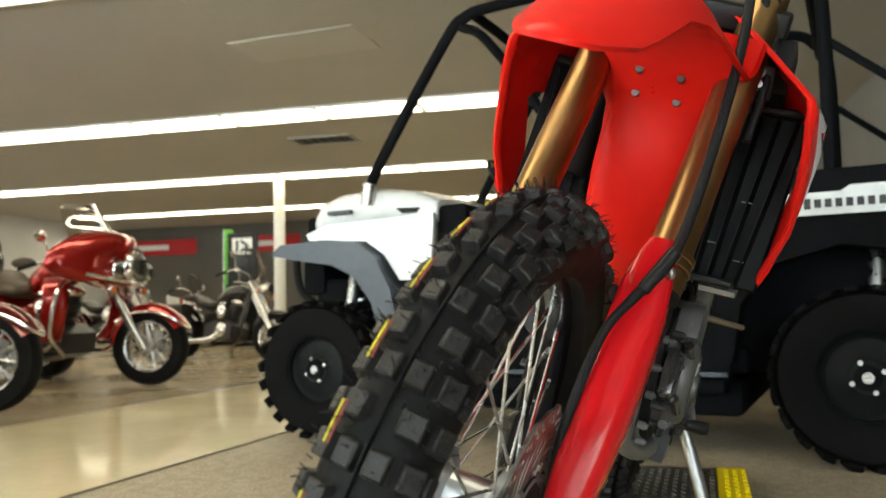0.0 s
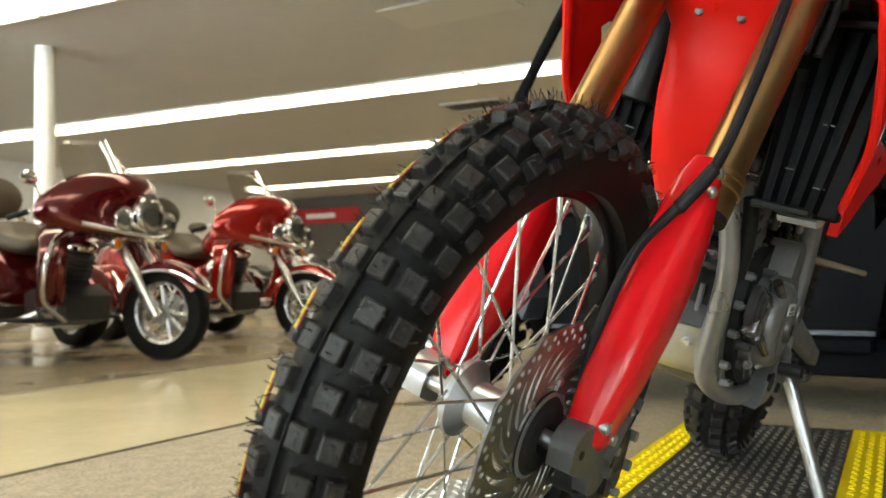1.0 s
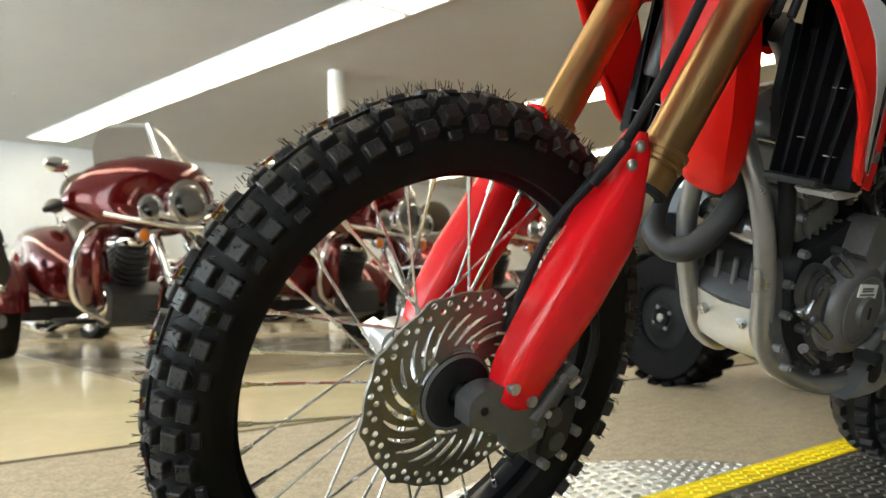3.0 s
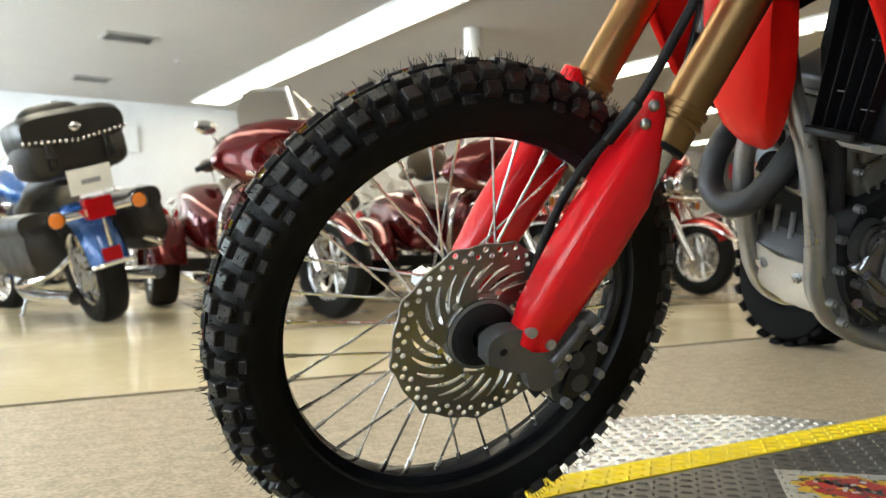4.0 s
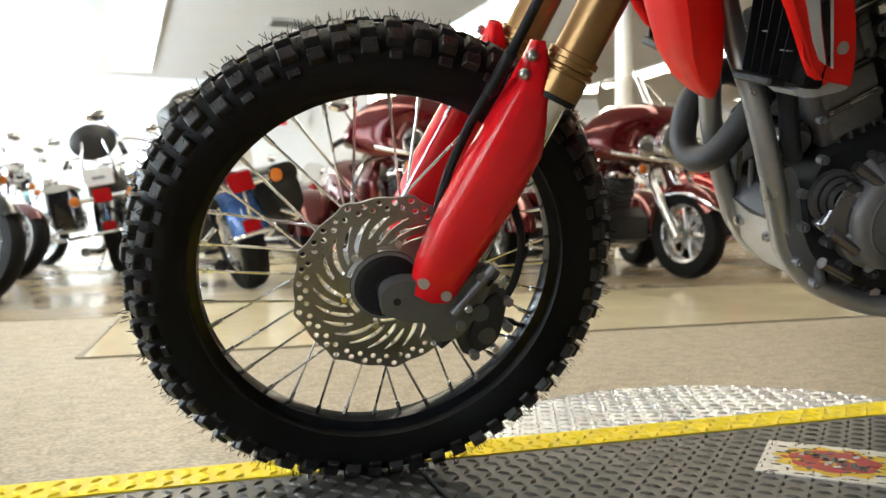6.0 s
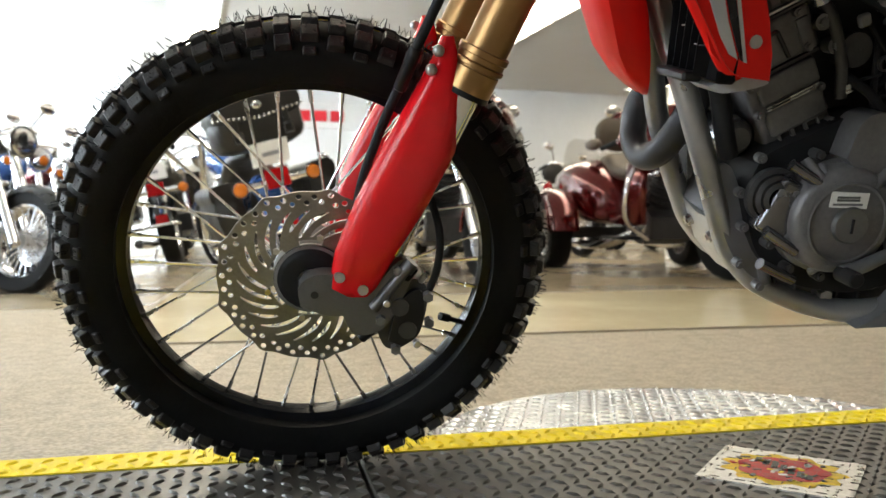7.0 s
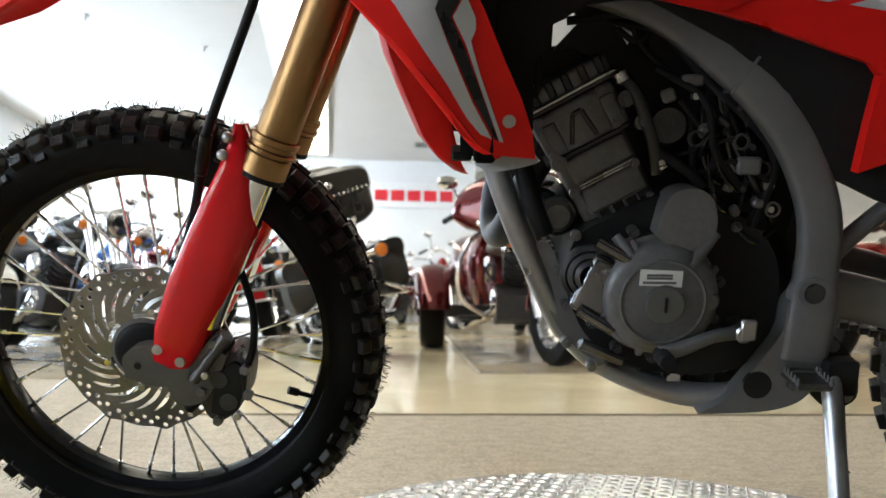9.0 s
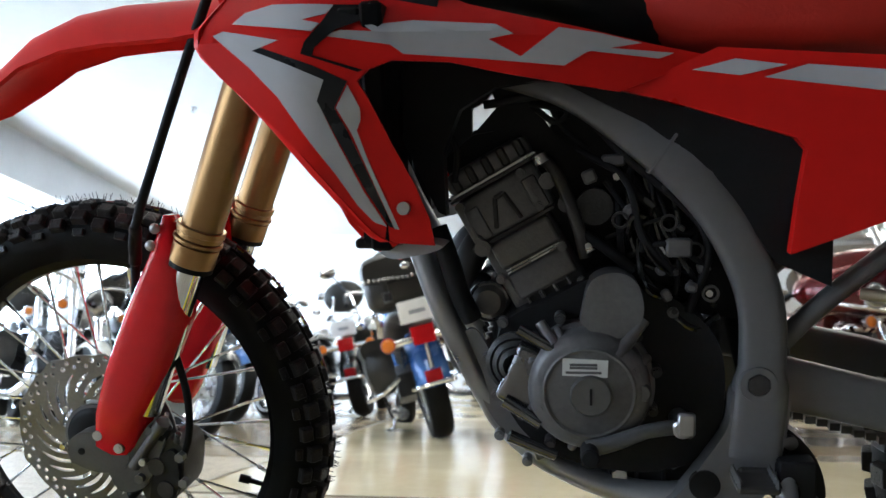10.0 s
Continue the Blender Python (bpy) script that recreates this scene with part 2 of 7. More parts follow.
def oval(c, ax, ay, n=20, power=2.4):
    """Points of a rounded section round c, spanned by two vectors."""
    out = []
    for a in np.linspace(0, 2 * math.pi, n, endpoint=False):
        u, v = math.cos(a), math.sin(a)
        u, v = math.copysign(abs(u) ** (2 / power), u), math.copysign(abs(v) ** (2 / power), v)
        out.append(Vector(c) + u * Vector(ax) + v * Vector(ay))
    return out


def grid_mesh(name, verts, faces, material, parent=None, label="", kind=""):
    me = bpy.data.meshes.new(name)
    me.from_pydata(verts, [], faces)
    me.materials.append(material)
    ob = new(name, me)
    if parent is not None:
        ob.parent = parent
    return tagged(ob, label, kind=kind)


# ---------------------------------------------------------------- the hall
RM = Matrix.Rotation(ROOM, 4, "Z")
X0, X1, Y0, Y1 = -4.6, 19.0, -6.0, 13.9      # inner faces of the hall


def hall(name, bm, material, label="", kind="structure", smooth=0):
    ob = obj(name, bm, material, smooth)
    ob.matrix_basis = RM
    return tagged(ob, label, kind=kind)


bm = start()
box(bm, ((X0 + X1) / 2, (Y0 + Y1) / 2, -0.06), (X1 - X0 + 0.6, Y1 - Y0 + 0.6, 0.12))
hall("floor", bm, CONCRETE, "rough tan speckled concrete showroom floor")
# polished aisle: an L whose branch runs away between the parked bikes; square to the stand, not to the hall
AL, AR, AN, AF = -0.66, 0.79, 1.80, 3.45


def covering(name, boxes, z, material, label):
    bm = start()
    for x0, x1, y0, y1 in boxes:
        box(bm, ((x0 + x1) / 2, (y0 + y1) / 2, z / 2), (x1 - x0, y1 - y0, z))
    return tagged(obj(name, bm, material, 0), label, kind="structure")


covering("aisle_floor", [(AL, 16.5, AN, AF)], 0.004, POLISHED, "glossy cream vinyl aisle floor with lamp reflections")
covering("aisle_branch_floor", [(AL, AR, AF, 13.4)], 0.004, POLISHED, "glossy cream vinyl aisle branch between parked bikes")
covering("bay_floor", [(AR, 16.3, AF, 13.4), (-5.2, AL, 3.1, 13.0)], 0.0038, TAN_GLOSS, "polished tan floor of the bike bays")
covering("trim", [(AL, 16.4, AN - 0.006, AN + 0.006), (AR, 16.2, AF - 0.011, AF + 0.011), (AL - 0.012, AL + 0.012, AN, 13.3), (AR - 0.011, AR + 0.011, AF + 0.012, 13.3)], 0.007, mat("floor_seam", (0.30, 0.25, 0.175), 0.35), "narrow brown seam between floor coverings")

bm = start()
box(bm, ((X0 + X1) / 2, (Y0 + Y1) / 2, CEIL + 0.1), (X1 - X0 + 0.6, Y1 - Y0 + 0.6, 0.2))
hall("ceiling", bm, CEIL_MAT, "flat painted showroom ceiling")
bm = start()
box(bm, ((X0 + X1) / 2, Y1 + 0.1, CEIL / 2), (X1 - X0 + 0.6, 0.2, CEIL))
hall("wall_north", bm, WALL_MAT, "pale grey back wall of the showroom")
bm = start()
box(bm, (12.6, -2.85, CEIL / 2), (12.6, 0.2, CEIL))
hall("wall_partition", bm, mat("grey_wall_paint", (0.30, 0.29, 0.27), 0.8, vary=0.1, scale=1.5, bump=0.1), "grey partition wall behind the utility vehicle")
bm = start()
box(bm, (X1 + 0.1, (Y0 + Y1) / 2, CEIL / 2), (0.2, Y1 - Y0, CEIL))
hall("wall_east", bm, DARK_WALL, "dark far wall behind the parked bikes")
# unseen wall, made dark so little light bounces back onto the bike
bm = start()
box(bm, ((X0 + X1) / 2, Y0 - 0.1, CEIL / 2), (X1 - X0 + 0.6, 0.2, CEIL))
hall("wall_south", bm, DARK_WALL, "unseen dark wall that keeps the near side dim")
# window wall: piers, sill wall and header with openings right through
bm = start()
SILL, HEAD = 0.45, 2.45
box(bm, (X0 - 0.1, (Y0 + Y1) / 2, SILL / 2), (0.2, Y1 - Y0, SILL))
PIERS = [-3.6, -0.2, 3.2, 6.6, 10.0, Y1 - 0.2]
box(bm, (X0 - 0.1, (Y0 - 3.8) / 2, (SILL + HEAD) / 2), (0.2, -3.8 - Y0, HEAD - SILL))
for y in PIERS:
    box(bm, (X0 - 0.1, y, (SILL + HEAD) / 2), (0.2, 0.4, HEAD - SILL))
hall("wall_west", bm, WALL_MAT, "window wall with low sill and piers")
bm = start()
box(bm, (X0 + 0.12, (Y0 + Y1) / 2, (HEAD + CEIL) / 2), (0.64, Y1 - Y0, CEIL - HEAD))
hall("header_beam", bm, WALL_MAT, "pale boxed header above the shop windows")
PANE = mat("window_glass", (0.95, 0.97, 1.0), 0.02, vary=0, trans=1.0, ior=1.1)
ALU_FRAME = mat("window_frame_aluminium", (0.5, 0.5, 0.5), 0.4, 0.9)
for i, (a, b) in enumerate(zip(PIERS, PIERS[1:])):
    w = hall("window_%d" % (i + 1), start(), ALU_FRAME, "large aluminium shop window in daylight")
    mid, half = (a + b) / 2, (b - a) / 2 - 0.2
    for nm, c, s in (("window_frame", (X0 - 0.1, mid, SILL + 0.025), (0.08, 2 * half, 0.05)), ("window_frame", (X0 - 0.1, mid, HEAD - 0.025), (0.08, 2 * half, 0.05)),
                     ("window_frame", (X0 - 0.1, mid - half + 0.025, (SILL + HEAD) / 2), (0.08, 0.05, HEAD - SILL - 0.1)),
                     ("window_frame", (X0 - 0.1, mid + half - 0.025, (SILL + HEAD) / 2), (0.08, 0.05, HEAD - SILL - 0.1)),
                     ("mullion", (X0 - 0.1, mid, (SILL + HEAD) / 2), (0.07, 0.05, HEAD - SILL - 0.1))):
        bm = start()
        box(bm, c, s)
        part(nm, bm, ALU_FRAME, w, smooth=0)
    for k in (-1, 1):
        bm = start()
        box(bm, (X0 - 0.1, mid + k * (half / 2 + 0.0), (SILL + HEAD) / 2), (0.008, half - 0.09, HEAD - SILL - 0.1))
        p = part("pane", bm, PANE, w, smooth=0)
        p.visible_shadow = False
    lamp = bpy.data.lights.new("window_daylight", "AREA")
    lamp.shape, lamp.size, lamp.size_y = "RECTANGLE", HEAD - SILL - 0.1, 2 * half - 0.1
    # nearer windows get weaker lamps, set to balance the light on floor and bike
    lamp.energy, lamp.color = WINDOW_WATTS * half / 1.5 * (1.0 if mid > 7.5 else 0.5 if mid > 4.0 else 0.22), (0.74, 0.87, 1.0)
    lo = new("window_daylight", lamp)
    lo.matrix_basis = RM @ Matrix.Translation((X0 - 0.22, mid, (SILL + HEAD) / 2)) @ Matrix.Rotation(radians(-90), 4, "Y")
# bright forecourt outside
bm = start()
box(bm, (-24.0, 4.0, -0.1), (38.0, 80.0, 0.1))
hall("ground", bm, mat("forecourt_concrete", (0.45, 0.45, 0.43), 0.8, vary=0.15, scale=0.6), "sunlit concrete forecourt outside the windows")

# fluorescent strips: rows of four-foot fittings, end to end
HOUSING = mat("lamp_housing", (0.75, 0.75, 0.72), 0.5, vary=0.04)
first = None
# near ends of the rows are unseen and set for the light they give
for row, (x, ya, yb) in enumerate(((-0.10, -0.6, 13.3), (4.0, 2.6, 13.3), (8.25, 0.5, 13.2), (12.3, 2.0, 13.1), (16.3, 1.0, 13.0))):
    y = yb - 0.61
    while y > ya:
        if first is None:
            first = empty("ceiling_light", RM @ Matrix.Translation((x, y, CEIL)), "long white fluorescent fitting glowing on the ceiling", "ceiling light", "ceiling light rows")
            bm = start()
            for k in (-1, 1):
                box(bm, (k * 0.295, 0, -0.012), (0.03, 1.215, 0.024))
                box(bm, (0, k * 0.595, -0.012), (0.56, 0.025, 0.024))
            part("housing", bm, HOUSING, first, smooth=0)
            bm = start()
            box(bm, (0, 0, -0.008), (0.56, 1.165, 0.012))
            part("diffuser", bm, STRIP, first, smooth=0)
        else:
            copy_thing(first, RM @ Matrix.Translation((x, y, CEIL)))
        y -= 1.22

# ceiling vents, a flush panel and small sensors
VENT_DARK = mat("vent_shadow", (0.05, 0.05, 0.05), 0.8)
VENT = mat("vent_metal", (0.42, 0.41, 0.38), 0.5, 0.3)
for wx, wy, sx, sy in ((0.86, 9.5, 0.62, 0.42), (0.70, 12.3, 0.55, 0.40), (9.3, 4.9, 0.5, 0.9), (3.9, 3.1, 0.6, 0.4)):
    v = empty("ceiling_vent", Matrix.Translation((wx, wy, CEIL)) @ RM, "square slatted air vent in the ceiling", "air vent", "ceiling vents")
    bm = start()
    box(bm, (0, 0, -0.004), (sx - 0.06, sy - 0.06, 0.006))
    part("backing", bm, VENT_DARK, v, smooth=0)
    bm = start()
    for k in (-1, 1):
        box(bm, (k * (sx / 2 - 0.02), 0, -0.01), (0.04, sy, 0.02))
        box(bm, (0, k * (sy / 2 - 0.02), -0.01), (sx - 0.08, 0.04, 0.02))
    part("frame", bm, VENT, v, smooth=0)
    for k in range(6):
        bm = start()
        box(bm, (0, (k - 2.5) * (sy - 0.1) / 6, -0.014), (sx - 0.08, 0.03, 0.004), Matrix.Rotation(radians(35), 4, "X"))
        part("slat", bm, VENT, v, smooth=0)
bm = start()
box(bm, (5.58, 3.2, CEIL - 0.006), (0.62, 1.22, 0.012))
soften(bm, 0.003, 1)
tagged(obj("ceiling_panel", bm, mat("pale_panel", (0.54, 0.52, 0.48), 0.7, vary=0.03), 0), "pale flush rectangular panel in the ceiling", kind="structure")
for wx, wy in ((-1.75, 7.1), (-2.6, 6.2), (1.6, 10.5), (0.3, 6.0)):
    s = empty("sprinkler", Matrix.Translation((wx, wy, CEIL)), "small metal fire sprinkler hanging from the ceiling", "sprinkler", "sprinklers")
    bm = start()
    rod(bm, (0, 0, 0), (0, 0, -0.012), 0.04, 0.035, 16)
    part("escutcheon", bm, STEEL, s)
    bm = start()
    rod(bm, (0, 0, -0.012), (0, 0, -0.05), 0.012, 0.008, 10)
    rod(bm, (0, 0, -0.05), (0, 0, -0.054), 0.02, 0.02, 12)
    part("head", bm, STEEL, s)

# round white columns
COLUMN = mat("column_paint", (0.78, 0.77, 0.73), 0.5, vary=0.05, bump=0.05)
for cx, cy in ((4.36, 7.31), (11.9, 7.12)):
    bm = start()
    rod(bm, (cx, cy, 0.006), (cx, cy, CEIL), 0.10, seg=28, caps=False)
    rod(bm, (cx, cy, 0.006), (cx, cy, 0.10), 0.115, seg=28)
    tagged(obj("column", bm, COLUMN), "round white painted steel column", kind="structure")

# ---------------------------------------------------------------- display stand under the bike
def lozenges(name, inside, z, material, parent, label, pitch=0.0265, x0=-1.0, x1=2.1, y0=-0.6, y1=0.7):
    """Raised tear drops of tread plate, turned by turns to either side."""
    verts, faces = [], []
    nx, ny = int((x1 - x0) / pitch), int((y1 - y0) / pitch)
    for i in range(nx):
        for j in range(ny):
            x, y = x0 + i * pitch, y0 + j * pitch
            if not inside(x, y):
                continue
            a = radians(45 if (i + j) % 2 else -45)
            u, v = (math.cos(a), math.sin(a)), (-math.sin(a), math.cos(a))
            k = len(verts)
            for p, q, h in ((-0.0125, 0, 0), (0, -0.0042, 0), (0.0125, 0, 0), (0, 0.0042, 0), (-0.006, 0, 0.0036), (0.006, 0, 0.0036)):
                verts.append((x + p * u[0] + q * v[0], y + p * u[1] + q * v[1], z + h))
            faces += [(k, k + 1, k + 4), (k + 1, k + 5, k + 4), (k + 1, k + 2, k + 5), (k + 2, k + 3, k + 5), (k + 3, k + 4, k + 5), (k + 3, k, k + 4)]
    return grid_mesh(name, verts, faces, material, parent, label, "stuff")


TOP = 0.045
YL, YR = -0.350, 0.243          # outer edges of the stand
stand = empty("display_stand", Matrix.Rotation(radians(1.2), 4, "Z"), "low black tread-plate bike stand with yellow edges", "display stand")
bm = start()
box(bm, (-0.46, (YL + YR) / 2, TOP / 2), (1.08, YR - YL, TOP))
soften(bm, 0.003, 1)
part("deck", bm, PLATE_BLACK, stand, "black diamond tread plate", 0)
bm = start()
box(bm, (1.045, (YL + YR) / 2, TOP / 2), (1.92, YR - YL, TOP))
soften(bm, 0.003, 1)
part("deck", bm, PLATE_BLACK, stand, "black diamond tread plate", 0)
for y, w in ((YR - 0.047, 0.090), (YL + 0.046, 0.088)):
    bm = start()
    box(bm, (0.5, y, TOP + 0.0012), (3.0, w, 0.0024))
    part("yellow_edge", bm, YELLOW, stand, "worn yellow painted safety edge", 0)
lozenges("tread_pattern", lambda x, y: YL + 0.096 < y < YR - 0.098 and -1.0 < x < 2.0 and abs(x - 0.083) > 0.012, TOP, PLATE_BLACK, stand, "raised black diamonds", x0=-0.99, x1=2.0, y0=YL, y1=YR)
lozenges("tread_pattern", lambda x, y: YR - 0.085 < y < YR - 0.006 or YL + 0.008 < y < YL + 0.084, TOP + 0.0022, YELLOW, stand, "yellow raised diamonds", x0=-0.99, x1=2.0, y0=YL + 0.01, y1=YR)
turntable = empty("turntable", Matrix.Translation((0.745, 0.090, 0)), "round silver diamond-plate turntable under the stand", "turntable")
bm = start()
lathe(bm, [(0.0005, 0), (0.563, 0), (0.570, 0.003), (0.570, 0.022), (0.566, 0.027), (0.0005, 0.027)], 96, closed=False)
bmesh.ops.rotate(bm, verts=bm.verts, cent=(0, 0, 0), matrix=Matrix.Rotation(radians(90), 3, "X"))
part("plate", bm, PLATE_SILVER, turntable, "worn silver tread plate", 30)
lozenges("tread_pattern", lambda x, y: x * x + y * y < 0.558 ** 2, 0.0272, PLATE_SILVER, turntable, "raised silver diamonds", x0=-0.58, x1=0.58, y0=-0.58, y1=0.58).matrix_basis = Matrix.Rotation(radians(24), 4, "Z")
# sticker on the deck: an oval emblem on silver foil
decal = empty("floor_sticker", Matrix.Translation((0.722, -0.066, TOP + 0.0012)), "silver foil sticker with red and yellow oval emblem", "sticker")
FOIL = mat("silver_foil", (0.68, 0.68, 0.66), 0.32, 0.8, vary=0.25, scale=60, bump=0.3, bump_scale=120)


def skewed(u, v):
    return (u * 0.078 + v * 0.069, -u * 0.075 + v * 0.072)


bm = start()
quad = [skewed(-1, -1), skewed(1, -1), skewed(1, 1), skewed(-1, 1)]
lo_v, hi_v = [bm.verts.new((x, y, -0.001)) for x, y in quad], [bm.verts.new((x, y, 0.0012)) for x, y in quad]
bm.faces.new(hi_v), bm.faces.new(lo_v[::-1])
for i in range(4):
    bm.faces.new((lo_v[i], lo_v[(i + 1) % 4], hi_v[(i + 1) % 4], hi_v[i]))
part("foil", bm, FOIL, decal, smooth=0)
EM_Y, EM_R = mat("emblem_yellow", (0.75, 0.50, 0.02), 0.45, vary=0.3, scale=70), mat("emblem_red", (0.45, 0.02, 0.02), 0.45, vary=0.4, scale=70)
for k, (s, m2, nm) in enumerate(((0.80, EM_Y, "yellow_border"), (0.62, EM_R, "red_oval"))):
    bm = start()
    ring = []
    for a in np.linspace(0, 2 * math.pi, 56, endpoint=False):
        wob = 1 + (0.10 * math.sin(11 * a) if k == 0 else 0.05 * math.sin(7 * a))
        ring.append(bm.verts.new((*skewed(s * wob * math.cos(a), s * wob * math.sin(a)), 0.0016 + 0.0005 * k)))
    bm.faces.new(ring)
    part(nm, bm, m2, decal, smooth=0)
fleck = random.Random(21)
for k in range(46):
    a, r = fleck.uniform(0, 6.283), fleck.uniform(0.05, 0.72)
    x, y = skewed(r * math.cos(a), r * math.sin(a))
    bm = start()
    box(bm, (x, y, 0.0026), (fleck.uniform(0.006, 0.016), fleck.uniform(0.004, 0.009), 0.0006), Matrix.Rotation(fleck.uniform(0, 3.1), 4, "Z"))
    part("emblem_fleck", bm, fleck.choice((EM_Y, LABEL, BLACK_GFX, BLACK_GFX, EM_R)), decal, smooth=0)
for k in range(-3, 4):
    bm = start()
    x, y = skewed(k * 0.13, 0.05 - k * 0.10)
    box(bm, (x, y, 0.0026), (0.010, 0.035 - 0.003 * abs(k), 0.0006), Matrix.Rotation(radians(-40), 4, "Z"))
    part("black_bar", bm, BLACK_GFX, decal, smooth=0)


# ---------------------------------------------------------------- the dirt bike
# own axes: front axle at the origin, x to the rear, y to its right, z up; it leans on its side stand
BIKE = pose(0.0, 0.015, 0.377, 0, 0, -2.0) @ pose(0, 0, 0, 20.5, 0, 0)
bike = empty("dirt_bike", BIKE, "red and grey enduro motorcycle leaning on its side stand", "motorcycle")


def spoked_wheel(thing, prefix, c, r_out, r_rim, half, rim_w, knob_rows, knobs, hub_r, spokes=36):
    """Tyre with separate knobs, black rim, crossed wire spokes and hub, on an axle along y."""
    prof = []
    for a in np.linspace(-1, 1, 17):
        ang = a * radians(128)
        rr = (r_out + r_rim) / 2 - 0.006
        prof.append((rr + (r_out - r_rim) / 2 * 0.98 * math.cos(ang) - 0.004, half * 0.94 * math.sin(ang) * (1.0 if abs(ang) < 1.6 else 0.92)))
    bm = start()
    lathe(bm, prof, 96, c)
    tyre = part(prefix + "tyre", bm, RUBBER, thing, "black knobbly off-road tyre")
    # knobs share one mesh per row
    carc = (r_out + r_rim) / 2 - 0.006
    for row, (ang, w, ln, h, shift) in enumerate(knob_rows):
        bm = start()
        box(bm, (0, 0, h / 2), (ln, w, h))
        for v in bm.verts:
            if v.co.z > 0.001:
                v.co.x *= 0.84
                v.co.y *= 0.86
            else:
                v.co.z -= 0.004
        soften(bm, 0.0014, 1)
        # a moulded pin and a short bar on the block
        rod(bm, (ln * 0.16, 0, h - 0.0005), (ln * 0.16, 0, h + 0.0007), 0.0016, 0.0012, 6)
        box(bm, (-ln * 0.20, 0, h), (0.0012, w * 0.5, 0.0010))
        me = bpy.data.meshes.new("knob")
        bm.to_mesh(me)
        bm.free()
        me.materials.append(KNOB)
        rr = carc + (r_out - r_rim) / 2 * 0.98 * math.cos(ang) - 0.0065
        yy = half * 0.94 * math.sin(ang)
        for k in range(knobs):
            t = 2 * math.pi * (k + shift) / knobs
            ob = new("knob", me)
            ob.parent = tyre
            ob.matrix_basis = Matrix.Translation(c) @ Matrix.Rotation(-t, 4, "Y") @ Matrix.Translation((0, yy, rr)) @ Matrix.Rotation(-ang * 0.85, 4, "X")
    bm = start()
    rr = r_rim
    lathe(bm, [(rr + 0.012, -rim_w), (rr + 0.010, -rim_w * 0.72), (rr - 0.004, -rim_w * 0.55), (rr - 0.007, 0), (rr - 0.004, rim_w * 0.55), (rr + 0.010, rim_w * 0.72), (rr + 0.012, rim_w),
               (rr + 0.018, rim_w), (rr + 0.018, -rim_w)], 96, c)
    rim = part(prefix + "rim", bm, RIM_BLACK, thing, "glossy black alloy rim")
    bm = start()
    fl = hub_r
    lathe(bm, [(0.012, -0.055), (fl * 0.55, -0.055), (fl, -0.042), (fl, -0.034), (fl * 0.55, -0.024), (fl * 0.5, 0.02), (fl * 0.9, 0.032), (fl * 0.9, 0.040), (fl * 0.5, 0.055), (0.012, 0.06)], 40, c)
    hub = part(prefix + "hub", bm, ALU, thing, "cast aluminium hub")
    for k in range(spokes):
        side = -1 if k % 2 else 1
        cross = 1 if (k // 2) % 2 else -1
        t = 2 * math.pi * k / spokes
        t2 = t + cross * radians(38)
        yh = -0.038 if side < 0 else 0.036
        p0 = Vector(c) + Vector((fl * 0.92 * math.cos(t2), yh, fl * 0.92 * math.sin(t2)))
        p1 = Vector(c) + Vector(((rr - 0.006) * math.cos(t), side * 0.004, (rr - 0.006) * math.sin(t)))
        bm = start()
        rod(bm, p0, p1, 0.0020, seg=6)
        q = p1 + (p0 - p1).normalized() * 0.017
        rod(bm, p1, q, 0.0034, seg=6)
        part("spoke", bm, SPOKE, rim)
    return tyre, rim, hub


# two bands of knobs by turns round the tyre: (angle, width, length, height, shift)
F_ROWS = [(a * k, w, ln, h, sh) for k in (-1, 1) for a, w, ln, h, sh in ((0.24, 0.0195, 0.024, 0.0115, 0.0), (0.76, 0.0215, 0.025, 0.0115, 0.0), (1.22, 0.012, 0.020, 0.0045, 0.0), (0.46, 0.0225, 0.024, 0.0115, 0.5), (1.00, 0.0190, 0.024, 0.0105, 0.5))]
tyre, rim, hub = spoked_wheel(bike, "front_", (0, 0, 0), 0.354, 0.258, 0.050, 0.024, F_ROWS, 30, 0.052, 36)
# moulding hairs on the new tyre
hair = random.Random(4)
verts, faces = [], []
for k in range(1500):
    t = hair.uniform(0, 2 * math.pi)
    ang = hair.choice((-1.2, -1.0, -0.76, -0.46, -0.24, 0.24, 0.46, 0.76, 1.0, 1.2)) + hair.uniform(-0.16, 0.16)
    r = 0.300 + 0.047 * math.cos(ang) + 0.003 + 0.005
    y = 0.0455 * math.sin(ang) + math.copysign(0.006, ang) * abs(math.sin(ang))
    base = Vector((r * math.cos(t), y, r * math.sin(t)))
    d = (Vector((math.cos(t) * math.cos(ang), math.sin(ang) * 0.9, math.sin(t) * math.cos(ang))) + Vector((hair.uniform(-.5, .5), hair.uniform(-.3, .3), hair.uniform(-.5, .5)))).normalized()
    e1, e2 = d.orthogonal().normalized() * 0.0005, d.cross(d.orthogonal().normalized()) * 0.0005
    ln = hair.uniform(0.003, 0.010)
    i = len(verts)
    for end in (base - d * 0.004, base + d * ln):
        verts += [end + e1, end - 0.5 * e1 + 0.87 * e2, end - 0.5 * e1 - 0.87 * e2]
    faces += [(i, i + 1, i + 4, i + 3), (i + 1, i + 2, i + 5, i + 4), (i + 2, i, i + 3, i + 5), (i + 3, i + 4, i + 5)]
grid_mesh("rubber_hairs", verts, faces, MATTE, tyre, "thin moulding hairs", "stuff")
bm = start()
lathe(bm, [(0.3445, -0.0014), (0.3485, -0.0008), (0.3485, 0.0008), (0.3445, 0.0014)], 120)
